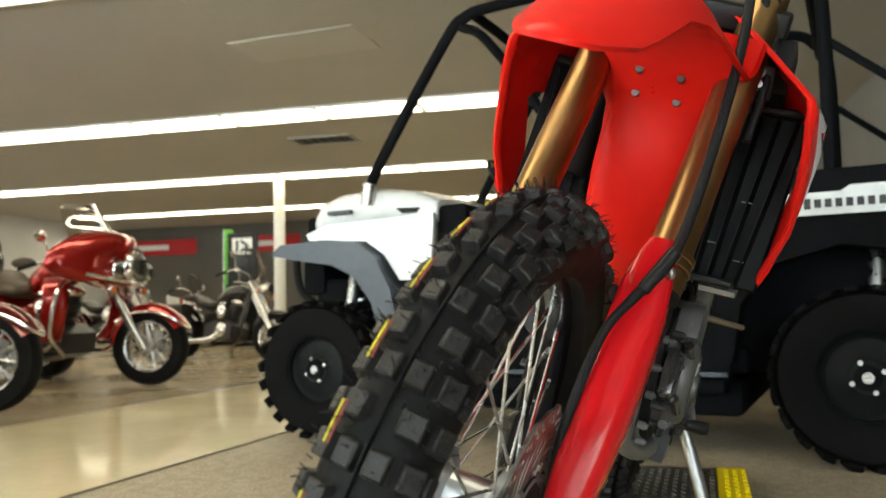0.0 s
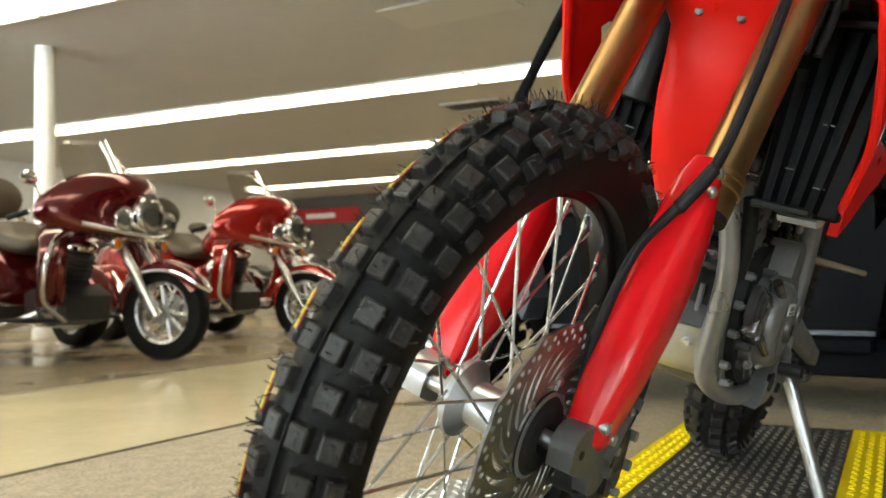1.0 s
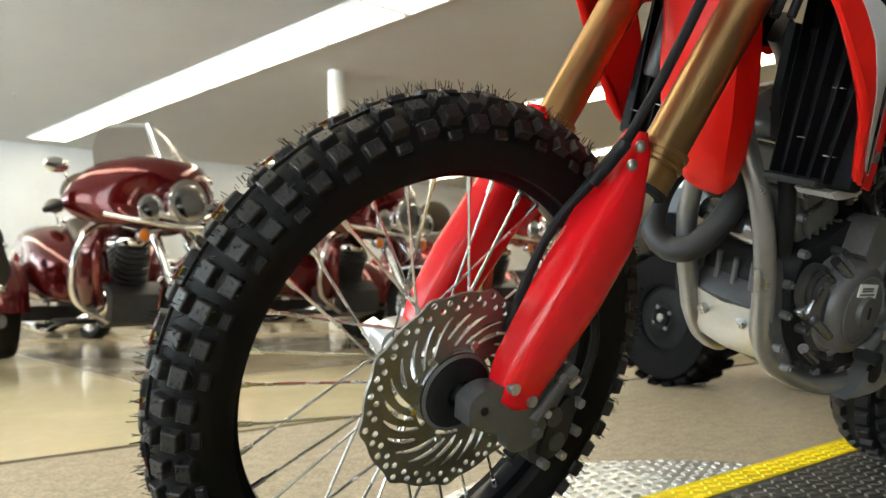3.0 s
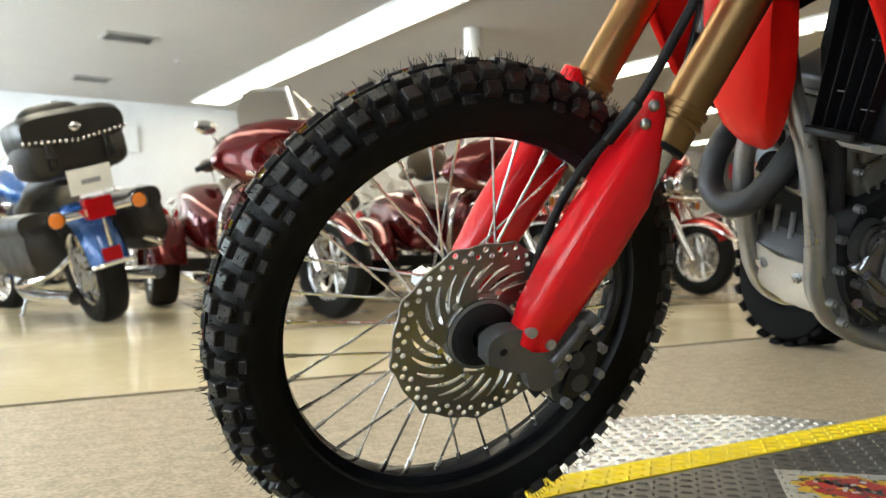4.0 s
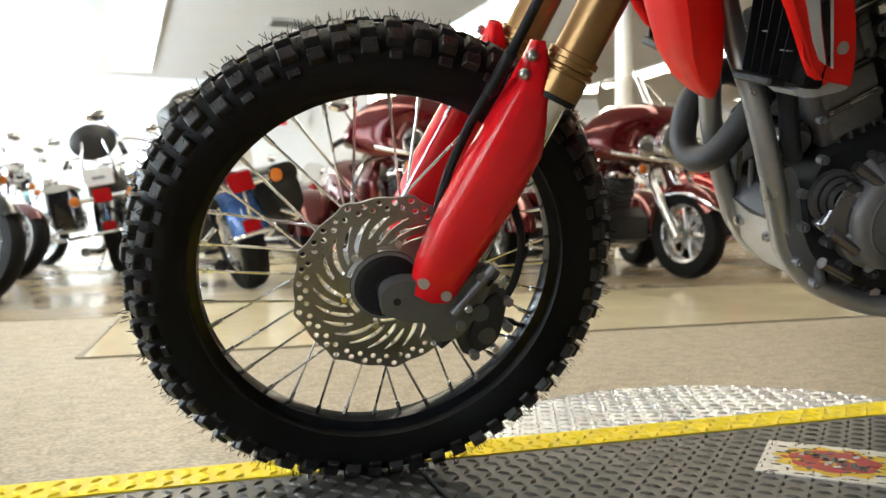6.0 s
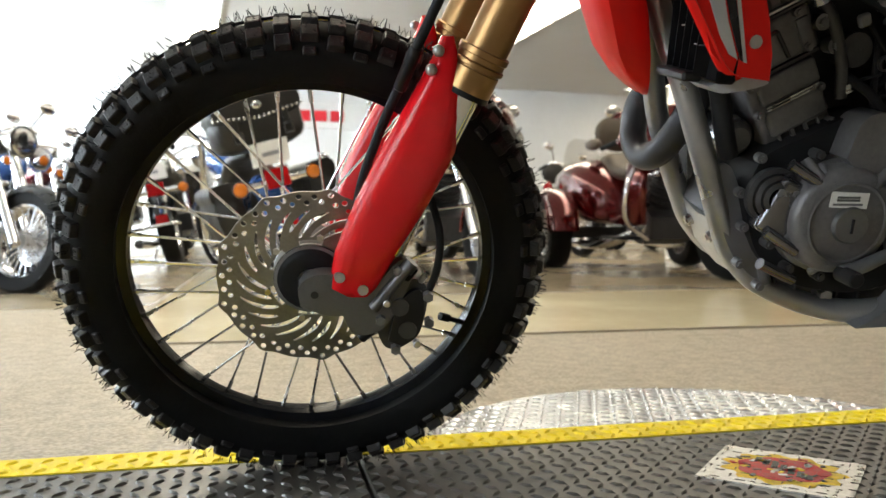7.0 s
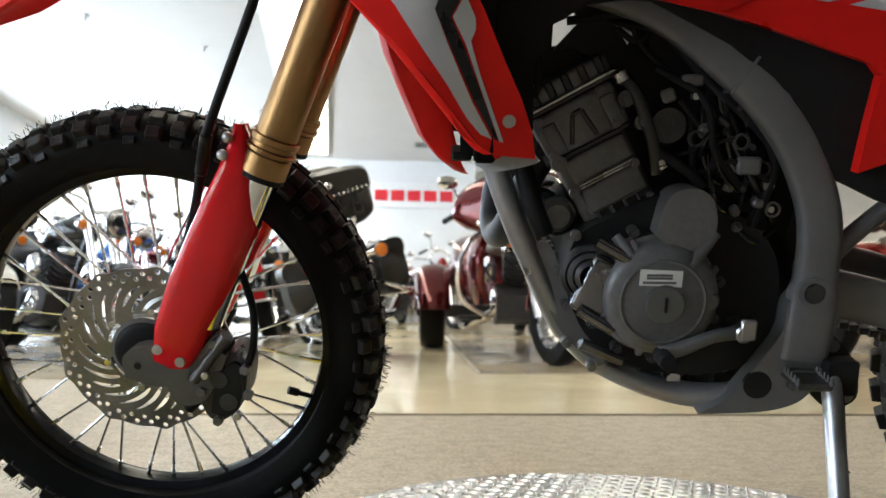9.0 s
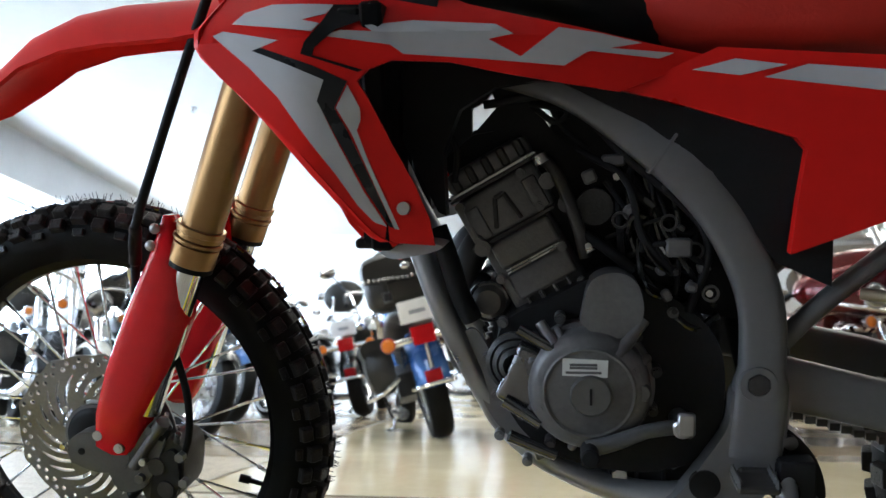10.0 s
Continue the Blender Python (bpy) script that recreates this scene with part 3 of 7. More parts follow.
part("mould_line", bm, RUBBER, tyre, "thin raised moulding line", 60)
# paint marks of the mould line
for nm, col, ang in (("yellow_mark", (0.55, 0.46, 0.03), 0.74), ("red_mark", (0.20, 0.04, 0.03), 0.62)):
    bm = start()
    rr, yy = 0.300 + 0.0535 * math.cos(ang), 0.0525 * math.sin(ang)
    for k in range(120):
        if k % 4 > 1:
            continue
        t = 2 * math.pi * (k + 0.5) / 120
        box(bm, (rr * math.cos(t), yy, rr * math.sin(t)), (0.017, 0.0018, 0.003), Matrix.Rotation(-t + math.pi / 2, 4, "Y"))
    tagged(part(nm, bm, mat(nm, col, 0.6, vary=0.2, scale=40), tyre, "thin paint line on the tread", 0), kind="stuff")
# valve
bm = start()
va = math.atan2(-0.104, 0.226)
rod(bm, (0.252 * math.cos(va), 0.0, 0.252 * math.sin(va)), (0.222 * math.cos(va), -0.008, 0.222 * math.sin(va)), 0.004, seg=10)
rod(bm, (0.232 * math.cos(va), -0.005, 0.232 * math.sin(va)), (0.216 * math.cos(va), -0.010, 0.216 * math.sin(va)), 0.0065, seg=10)
part("valve", bm, MATTE, rim)

# brake disc: wavy rim pierced by round holes, curved slots and windows
def loop(bm, pts, y):
    v = [bm.verts.new((x, y, z)) for x, z in pts]
    return [bm.edges.new((v[i], v[(i + 1) % len(v)])) for i in range(len(v))]


def polar(r, t):
    return (r * math.cos(t), r * math.sin(t))


bm = start()
def wave(t):
    """Outer radius of the disc: nine narrow bulges on a gently hollowed ring."""
    d = (math.degrees(t) - 38.0 + 20.0) % 40.0 - 20.0
    return 0.1262 - 0.0012 * math.cos(math.pi * d / 20.0) + 0.0072 * math.exp(-(d / 6.0) ** 2)


edges = loop(bm, [polar(wave(t), t) for t in np.linspace(0, 2 * math.pi, 288, endpoint=False)], -0.062)
edges += loop(bm, [polar(0.047, t) for t in np.linspace(0, 2 * math.pi, 60, endpoint=False)], -0.062)
for k in range(72):
    t = 2 * math.pi * (k + 0.5) / 72
    cx, cz = polar(wave(t) - (0.0072 if k % 2 else 0.0160), t)
    rr = 0.0041 if k % 2 else 0.0038
    edges += loop(bm, [(cx + rr * math.cos(a), cz + rr * math.sin(a)) for a in np.linspace(0, 2 * math.pi, 12, endpoint=False)], -0.062)
for k in range(24):
    t0 = 2 * math.pi * k / 24
    ra, rb = (0.062, 0.1005) if k % 4 else (0.074, 0.1005)
    side_a, side_b = [], []
    for u in np.linspace(0, 1, 7):
        r = ra + (rb - ra) * u
        t = t0 - 10.0 * (r - 0.06) - 60 * (r - 0.06) ** 2
        w = 0.0046 * math.sin(math.pi * (0.14 + 0.74 * u))
        side_a.append(polar(r, t - w / r)), side_b.append(polar(r, t + w / r))
    edges += loop(bm, side_a + side_b[::-1], -0.062)
for k in range(6):
    t0 = 2 * math.pi * (k + 0.2) / 6
    edges += loop(bm, [polar(0.0515, t0 + d) for d in (0.0, 0.15, 0.3, 0.45, 0.6)] + [polar(0.058, t0 + d) for d in (0.6, 0.45, 0.3, 0.15, 0.0)], -0.062)
bmesh.ops.triangle_fill(bm, use_beauty=True, use_dissolve=False, edges=edges)
grown = bmesh.ops.extrude_face_region(bm, geom=bm.faces[:])["geom"]
for v in grown:
    if isinstance(v, bmesh.types.BMVert):
        v.co.y += 0.0038
disc = part("brake_disc", bm, DISC, bike, "drilled wavy steel brake disc", 30)
bm = start()
lathe(bm, [(0.018, -0.072), (0.038, -0.072), (0.042, -0.070), (0.045, -0.066), (0.051, -0.0645), (0.051, -0.056), (0.018, -0.056)], 40)
part("disc_carrier", bm, MATTE, disc, "black disc carrier")
bm = start()
lathe(bm, [(0.046, -0.0665), (0.0505, -0.0655), (0.0505, -0.0635), (0.046, -0.0635)], 40)
part("carrier_ring", bm, FRAME_GREY, disc, "grey machined ring")
for k in range(6):
    t = 2 * math.pi * (k + 0.3) / 6
    bm = start()
    rod(bm, (0.062 * math.cos(t), -0.062, 0.062 * math.sin(t)), (0.062 * math.cos(t), -0.066, 0.062 * math.sin(t)), 0.005, seg=6)
    part("bolt", bm, STEEL, disc)

# fork: axis leaves the axle line to the rear
FDX = 0.42


def fork(z, y, dx=0.0):
    return Vector((0.079 + FDX * z + dx, y, z))


for side in (-1, 1):
    y = 0.100 * side
    bm = start()
    rod(bm, fork(0.06, y), fork(0.31, y), 0.0215, seg=24)
    stan = part("fork_stanchion", bm, CHROME, bike, "chromed lower fork tube")
    bm = start()
    rod(bm, fork(0.303, y), fork(0.80, y), 0.0285, seg=32)
    leg = part("fork_tube", bm, GOLD, bike, "gold anodised upper fork tube")
    for z0, z1, r in ((0.276, 0.303, 0.0315), (0.305, 0.311, 0.034), (0.318, 0.327, 0.0335), (0.311, 0.320, 0.0315)):
        bm = start()
        rod(bm, fork(z0, y), fork(z1, y), r, seg=32)
        soften(bm, 0.0012, 1)
        part("collar", bm, GOLD, leg)
    bm = start()
    rod(bm, fork(0.270, y), fork(0.277, y), 0.0312, seg=28)
    part("dust_seal", bm, MATTE, leg)
    # plastic guard: a bowed shell round the front of the leg
    bm = start()
    secs = []
    for z, xf, xr, yo, w in ((-0.012, 0.046, 0.082, 0.116, 0.018), (0.000, 0.026, 0.092, 0.121, 0.024), (0.05, 0.034, 0.118, 0.130, 0.030), (0.12, 0.060, 0.156, 0.138, 0.034), (0.19, 0.093, 0.188, 0.141, 0.036),
                             (0.235, 0.116, 0.192, 0.141, 0.035), (0.275, 0.138, 0.189, 0.138, 0.032), (0.312, 0.156, 0.184, 0.134, 0.026), (0.334, 0.163, 0.178, 0.126, 0.014)):
        secs.append(oval(((xf + xr) / 2, side * (yo - w), z), ((xr - xf) / 2, 0, 0), (0, w, 0), 28, 3.2))
    loft(bm, secs)
    guard = part("fork_guard", bm, RED_DEEP, bike, "glossy red plastic fork guard", 60)
    for bx, bz in ((0.157, 0.317), (0.149, 0.294)):
        bm = start()
        ball(bm, (bx, side * 0.134, bz), (0.0075, 0.006, 0.0075), u=14, v=8)
        part("screw", bm, ALU, guard)
    for bx, bz in ((0.040, 0.019), (0.071, 0.001)):
        bm = start()
        rod(bm, (bx, side * 0.112, bz), (bx, side * 0.1245, bz), 0.0080, 0.0072, 14)
        rod(bm, (bx, side * 0.1240, bz), (bx, side * 0.1256, bz), 0.0040, seg=6)
        part("screw", bm, ALU, guard)
    # axle lug
    bm = start()
    slab(bm, [(-0.012, -0.026), (-0.014, 0.002), (0.006, 0.018), (0.040, 0.018), (0.080, 0.004), (0.072, -0.032), (0.030, -0.040)], side * 0.084, side * 0.1135, round_line=True)
    soften(bm, 0.006, 2)
    LUG = mat("lug_grey", (0.11, 0.11, 0.112), 0.36, 0.4, vary=0.15, scale=30, bump=0.1)
    lug = part("axle_lug", bm, LUG if side < 0 else ALU, bike, "cast grey axle lug")
    bm = start()
    rod(bm, (0.007, side * 0.1085, -0.009), (0.007, side * 0.1148, -0.009), 0.0052, seg=16)
    part("axle_hole", bm, MATTE, lug)
bm = start()
rod(bm, (0, -0.085, 0), (0, 0.135, 0), 0.010, seg=20)
rod(bm, (0, 0.118, 0), (0, 0.140, 0), 0.017, seg=6)
part("front_axle", bm, ALU, bike)

# caliper behind the left leg
bm = start()
slab(bm, [(0.045, -0.040), (0.080, -0.010), (0.118, 0.038), (0.140, 0.030), (0.128, -0.010), (0.100, -0.060), (0.062, -0.068)], -0.112, -0.094, round_line=True)
soften(bm, 0.003, 1)
part("caliper_bracket", bm, LUG, bike, "grey caliper bracket")
bm = start()
slab(bm, [(0.092, -0.066), (0.112, -0.020), (0.136, 0.010), (0.158, 0.000), (0.160, -0.030), (0.150, -0.070), (0.125, -0.092), (0.104, -0.090)], -0.106, -0.040, round_line=True)
soften(bm, 0.006, 2)
caliper = part("brake_caliper", bm, CAST_DARK, bike, "dark grey two-piston brake caliper")
for bx, bz, r in ((0.122, -0.028, 0.014), (0.134, -0.062, 0.014)):
    bm = start()
    rod(bm, (bx, -0.100, bz), (bx, -0.116, bz), r, r * 0.9, 20)
    part("piston_housing", bm, CAST_DARK, caliper)
for bx, bz in ((0.118, 0.026), (0.096, -0.046), (0.160, -0.012), (0.163, -0.050), (0.118, -0.090)):
    bm = start()
    rod(bm, (bx, -0.108, bz), (bx, -0.120, bz), 0.0072, seg=6)
    part("bolt", bm, CAST, caliper)
bm = start()
tube(bm, [(0.110, -0.085, 0.000), (0.080, -0.074, 0.020), (0.062, -0.072, 0.070), (0.070, -0.074, 0.140), (0.092, -0.082, 0.210), (0.110, -0.108, 0.262), (0.128, -0.134, 0.315), (0.178, -0.141, 0.433), (0.254, -0.136, 0.614), (0.32, -0.115, 0.76)], 0.0065, 12, 8)
part("brake_hose", bm, MATTE, bike, "black rubber brake hose")
bm = start()
tube(bm, [(0.152, -0.10, -0.028), (0.170, -0.105, 0.015), (0.174, -0.108, 0.070), (0.160, -0.100, 0.120), (0.135, -0.085, 0.170)], 0.0055, 12, 8)
part("sensor_cable", bm, MATTE, bike, "black sensor cable")
bm = start()
rod(bm, (0.112, -0.111, 0.265), (0.131, -0.136, 0.322), 0.0085, seg=14)
soften(bm, 0.003, 1)
part("hose_clamp", bm, BLACK, bike, "black hose guide")

# red splash flap behind the wheel: a channel that curves to the rear at its foot, with wings under the fender
bm = start()
secs = []
for z, xf, xb, hw in ((0.630, 0.262, 0.30, 0.122), (0.600, 0.276, 0.305, 0.120), (0.572, 0.296, 0.318, 0.108), (0.545, 0.322, 0.345, 0.084), (0.520, 0.336, 0.372, 0.070), (0.480, 0.342, 0.395, 0.067), (0.430, 0.354, 0.415, 0.067),
                      (0.375, 0.376, 0.434, 0.064), (0.320, 0.400, 0.449, 0.056), (0.285, 0.428, 0.458, 0.044), (0.268, 0.450, 0.464, 0.030), (0.260, 0.464, 0.470, 0.014)):
    yl, yr = -hw, hw
    line = [(xf + 0.5 * (xb - xf), yr + 0.004), (xf + 0.2 * (xb - xf), yr), (xf + 0.004, yr - 0.012)]
    line += [(xf, yr - 0.012 + (yl + 0.012 - yr + 0.012) * k / 6) for k in range(1, 6)]
    line += [(xf + 0.004, yl + 0.012), (xf + 0.18 * (xb - xf), yl), (xf + 0.55 * (xb - xf), yl - 0.003), (xb, yl - 0.004)]
    secs.append([Vector((x, y, z)) for x, y in line] + [Vector((x + 0.0035, y * 0.97, z)) for x, y in line[::-1]])
loft(bm, secs)
flap = part("splash_flap", bm, RED, bike, "red plastic flap between the fork legs", 50)
for by, bz, fx in ((0.030, 0.566, 0.301), (-0.030, 0.566, 0.301), (0.030, 0.537, 0.327), (-0.030, 0.537, 0.327)):
    bm = start()
    rod(bm, (fx + 0.012, by, bz), (fx - 0.003, by, bz + 0.001), 0.0068, 0.0060, 14)
    rod(bm, (fx - 0.002, by, bz), (fx - 0.005, by, bz), 0.0038, seg=6)
    part("screw", bm, DISC, flap)
bm = start()
secs = []
for x, z, hw, drop in ((-0.222, 0.458, 0.012, 0.0), (-0.205, 0.474, 0.040, 0.012), (-0.15, 0.510, 0.062, 0.028), (-0.10, 0.548, 0.070, 0.038), (-0.04, 0.592, 0.076, 0.046), (0.03, 0.618, 0.084, 0.052), (0.10, 0.628, 0.096, 0.056), (0.20, 0.630, 0.112, 0.056), (0.32, 0.638, 0.120, 0.050), (0.40, 0.655, 0.110, 0.030)):
    ring = []
    for k in range(17):
        u = -1 + k / 8
        ring.append(Vector((x, hw * u, z - drop * abs(u) ** 2.5)))
    for k in range(16, -1, -1):
        u = -1 + k / 8
        ring.append(Vector((x, (hw - 0.004) * u, z - 0.005 - drop * abs(u) ** 2.5)))
    secs.append(ring)
loft(bm, secs)
part("front_fender", bm, RED, bike, "long red front fender", 50)
bm = start()
for z in (0.690, 0.80):
    box(bm, (0.079 + FDX * z + 0.01, 0, z), (0.055, 0.28, 0.036), Matrix.Rotation(radians(-22), 4, "Y"))
rod(bm, (0.395, 0, 0.67), (0.44, 0, 0.80), 0.026, seg=20)
soften(bm, 0.006, 2)
part("triple_clamp", bm, BLACK, bike, "black triple clamps")

# radiator shrouds
def shroud_y(side):
    return lambda x, z: side * ((0.276 if side > 0 else 0.261) - 0.15 * max(0.0, 0.40 - x) - 0.25 * max(0.0, x - 0.42) - 0.10 * max(0.0, 0.50 - z) - 1.15 * max(0.0, z - 0.555))


SHROUD = [(0.286, 0.540), (0.311, 0.509), (0.381, 0.445), (0.419, 0.405), (0.442, 0.372), (0.459, 0.338), (0.497, 0.312), (0.552, 0.306), (0.547, 0.338), (0.532, 0.379), (0.509, 0.426), (0.486, 0.477), (0.475, 0.498), (0.488, 0.511), (0.513, 0.520), (0.576, 0.517), (0.640, 0.503), (0.705, 0.491), (0.768, 0.480),
          (0.877, 0.519), (0.804, 0.534), (0.705, 0.558), (0.641, 0.574), (0.595, 0.586), (0.47, 0.640), (0.40, 0.668), (0.34, 0.668), (0.30, 0.605)]


def plate_on(bm, outline, side, lift=0.0, thick=0.004, cells=0.02):
    """A curved plate: the outline is cut into short cells first, so that it can bow."""
    f = bm.faces.new([bm.verts.new((x, 0, z)) for x, z in outline])
    f.normal_update()
    bmesh.ops.triangulate(bm, faces=[f])
    for axis in ((1, 0, 0), (0, 0, 1)):
        lo = min(v.co.dot(Vector(axis)) for v in bm.verts)
        hi = max(v.co.dot(Vector(axis)) for v in bm.verts)
        k = lo + cells
        while k < hi:
            bmesh.ops.bisect_plane(bm, geom=bm.verts[:] + bm.edges[:] + bm.faces[:], plane_co=Vector(axis) * k, plane_no=axis, dist=1e-5)
            k += cells
    fn = shroud_y(side)
    for v in bm.verts:
        v.co.y = fn(v.co.x, v.co.z) + side * lift
        v.co.z -= 0.004 if side < 0 else 0.0
    made = bmesh.ops.extrude_face_region(bm, geom=bm.faces[:])["geom"]
    for v in made:
        if isinstance(v, bmesh.types.BMVert):
            v.co.y -= side * thick


for side in (-1, 1):
    bm = start()
    plate_on(bm, SHROUD, side)
    sh = part("radiator_shroud", bm, RED, bike, "red plastic shroud with grey decals", 30)
    for nm, m2, pts, lift in (("grey_decal", WHITE_GFX, [(0.307, 0.554), (0.352, 0.516), (0.384, 0.483), (0.412, 0.441), (0.444, 0.395), (0.467, 0.357), (0.484, 0.337), (0.498, 0.331), (0.474, 0.374), (0.446, 0.437), (0.430, 0.477), (0.439, 0.500), (0.401, 0.517), (0.356, 0.535), (0.389, 0.545), (0.319, 0.559)], 0.0012),
                              ("black_decal", BLACK_GFX, [(0.356, 0.535), (0.401, 0.517), (0.439, 0.500), (0.430, 0.477), (0.449, 0.434), (0.477, 0.374), (0.501, 0.331), (0.506, 0.329), (0.486, 0.380), (0.462, 0.440), (0.448, 0.469), (0.464, 0.498), (0.427, 0.516), (0.367, 0.538)], 0.0016),
                              ("grey_decal", WHITE_GFX, [(0.464, 0.494), (0.476, 0.468), (0.476, 0.455), (0.471, 0.443), (0.482, 0.407), (0.512, 0.327), (0.507, 0.328), (0.487, 0.380), (0.465, 0.440), (0.450, 0.469)], 0.0012),
                              ("grey_decal", WHITE_GFX, [(0.326, 0.568), (0.337, 0.582), (0.369, 0.591), (0.444, 0.587), (0.438, 0.575), (0.413, 0.568), (0.434, 0.563), (0.428, 0.553)], 0.0012),
                              ("panel_gap", MATTE, [(0.444, 0.587), (0.435, 0.560), (0.420, 0.541), (0.415, 0.529), (0.476, 0.508), (0.482, 0.510), (0.428, 0.527), (0.430, 0.535), (0.453, 0.554), (0.478, 0.565), (0.487, 0.586)], 0.0020)):
        bm = start()
        plate_on(bm, pts, side, lift, 0.0015)
        part(nm, bm, m2, sh, smooth=30)
    # front edge rolled into a narrow rounded rim
    bm = start()
    fn = shroud_y(side)
    secs = []
    for p in smooth_line([(0.345, 0, 0.672), (0.318, 0, 0.640), (0.298, 0, 0.600), (0.283, 0, 0.545), (0.330, 0, 0.495), (0.378, 0, 0.444), (0.434, 0, 0.376), (0.478, 0, 0.322), (0.505, 0, 0.306)], 4):
        y, z = fn(p.x, p.z), p.z - (0.004 if side < 0 else 0.0)
        secs.append([Vector((p.x + dx, y + side * dy, z + dz)) for dx, dy, dz in ((0.004, 0.0006, 0.003), (-0.002, -0.0010, 0), (-0.004, -0.0055, -0.001), (-0.001, -0.0105, 0.001), (0.006, -0.0125, 0.005), (0.009, -0.0105, 0.007), (0.005, -0.006, 0.004), (0.006, -0.003, 0.004))])
    loft(bm, secs)
    part("rolled_rim", bm, RED, sh, smooth=60)
    # broad pale slashes along the tank side
    for pts in ([(0.440, 0.548), (0.459, 0.554), (0.514, 0.551), (0.529, 0.535)], [(0.484, 0.559), (0.536, 0.565), (0.628, 0.559), (0.648, 0.5475), (0.620, 0.542), (0.656, 0.522), (0.699, 0.554), (0.744, 0.547), (0.794, 0.535), (0.731, 0.526), (0.705, 0.511), (0.614, 0.520), (0.526, 0.527)],
                [(0.738, 0.5265), (0.744, 0.531), (0.831, 0.523), (0.814, 0.517)]):
        bm = start()
        plate_on(bm, pts, side, 0.0012, 0.0015)
        part("grey_slash", bm, WHITE_GFX, sh, smooth=30)
    bm = start()
    ys = shroud_y(side)(0.518, 0.348)
    rod(bm, (0.518, ys - side * 0.006, 0.348), (0.518, ys + side * 0.0035, 0.348), 0.0085, 0.0078, 14)
    part("screw", bm, ALU, sh)

# radiators with upright fins between black guards
RAD_BLACK = mat("radiator_black", (0.005, 0.005, 0.006), 0.42, vary=0.2, spec=0.10)
for side in (-1, 1):
    bm = start()
    ri, ro = 0.105, 0.240
    box(bm, (0.490, side * (ri + ro) / 2, 0.440), (0.026, ro - ri, 0.285))
    for v in bm.verts:
        v.co.y -= side * 0.12 * max(0.0, 0.44 - v.co.z) * (abs(v.co.y) > 0.2)
    soften(bm, 0.004, 1)
    body = part("radiator", bm, RAD_BLACK, bike, "black radiator with upright slats")
    for k in range(5):
        u = (k + 0.3) / 5
        bm = start()
        p0, p1 = Vector((0.470, side * (ri + u * (ro - ri - 0.035)), 0.305)), Vector((0.466, side * (ri + u * (ro - ri)), 0.560))
        for q in (p0, p1):
            box(bm, q, (0.018, 0.0024, 0.004), Matrix.Rotation(radians(side * 18), 4, "Z"))
        bmesh.ops.convex_hull(bm, input=bm.verts[:])
        part("slat", bm, RAD_BLACK, body, smooth=0)
    for z, w in ((0.302, 0.085), (0.572, 0.125)):
        bm = start()
        box(bm, (0.462, side * (ri + w / 2), z), (0.026, w, 0.012))
        soften(bm, 0.003, 1)
        part("slat_rail", bm, BLACK, body, smooth=0)
    for u, z in ((0.3, 0.36), (0.55, 0.43), (0.62, 0.34)):
        bm = start()
        box(bm, (0.466, side * (ri + u * (ro - ri)), z), (0.008, 0.016, 0.0016))
        part("slat_tie", bm, FRAME_GREY, body, smooth=0)
    # block added to close the dark gap above the radiator
    bm = start()
    slab(bm, [(0.405, 0.665), (0.420, 0.590), (0.445, 0.578), (0.560, 0.578), (0.560, 0.680)], side * 0.05, side * 0.195)
    soften(bm, 0.008, 2)
    part("tank_wing", bm, MATTE, bike, "black filler block above the radiator")
bm = start()
rod(bm, (0.45, 0.14, 0.40), (0.45, 0.14, 0.56), 0.034, seg=20)
rod(bm, (0.45, 0.14, 0.56), (0.45, 0.14, 0.59), 0.018, seg=16)
soften(bm, 0.005, 2)
part("coolant_bottle", bm, BLACK, bike, "black coolant bottle")
# pale brackets under the radiators
for side in (-1, 1):
    bm = start()
    slab(bm, [(0.480, 0.292), (0.520, 0.304), (0.558, 0.300), (0.545, 0.292), (0.50, 0.284)], side * 0.14, side * 0.195, round_line=True)
    soften(bm, 0.003, 1)
    part("radiator_bracket", bm, mat("pale_plastic", (0.42, 0.43, 0.46), 0.45), bike, "pale plastic radiator foot")

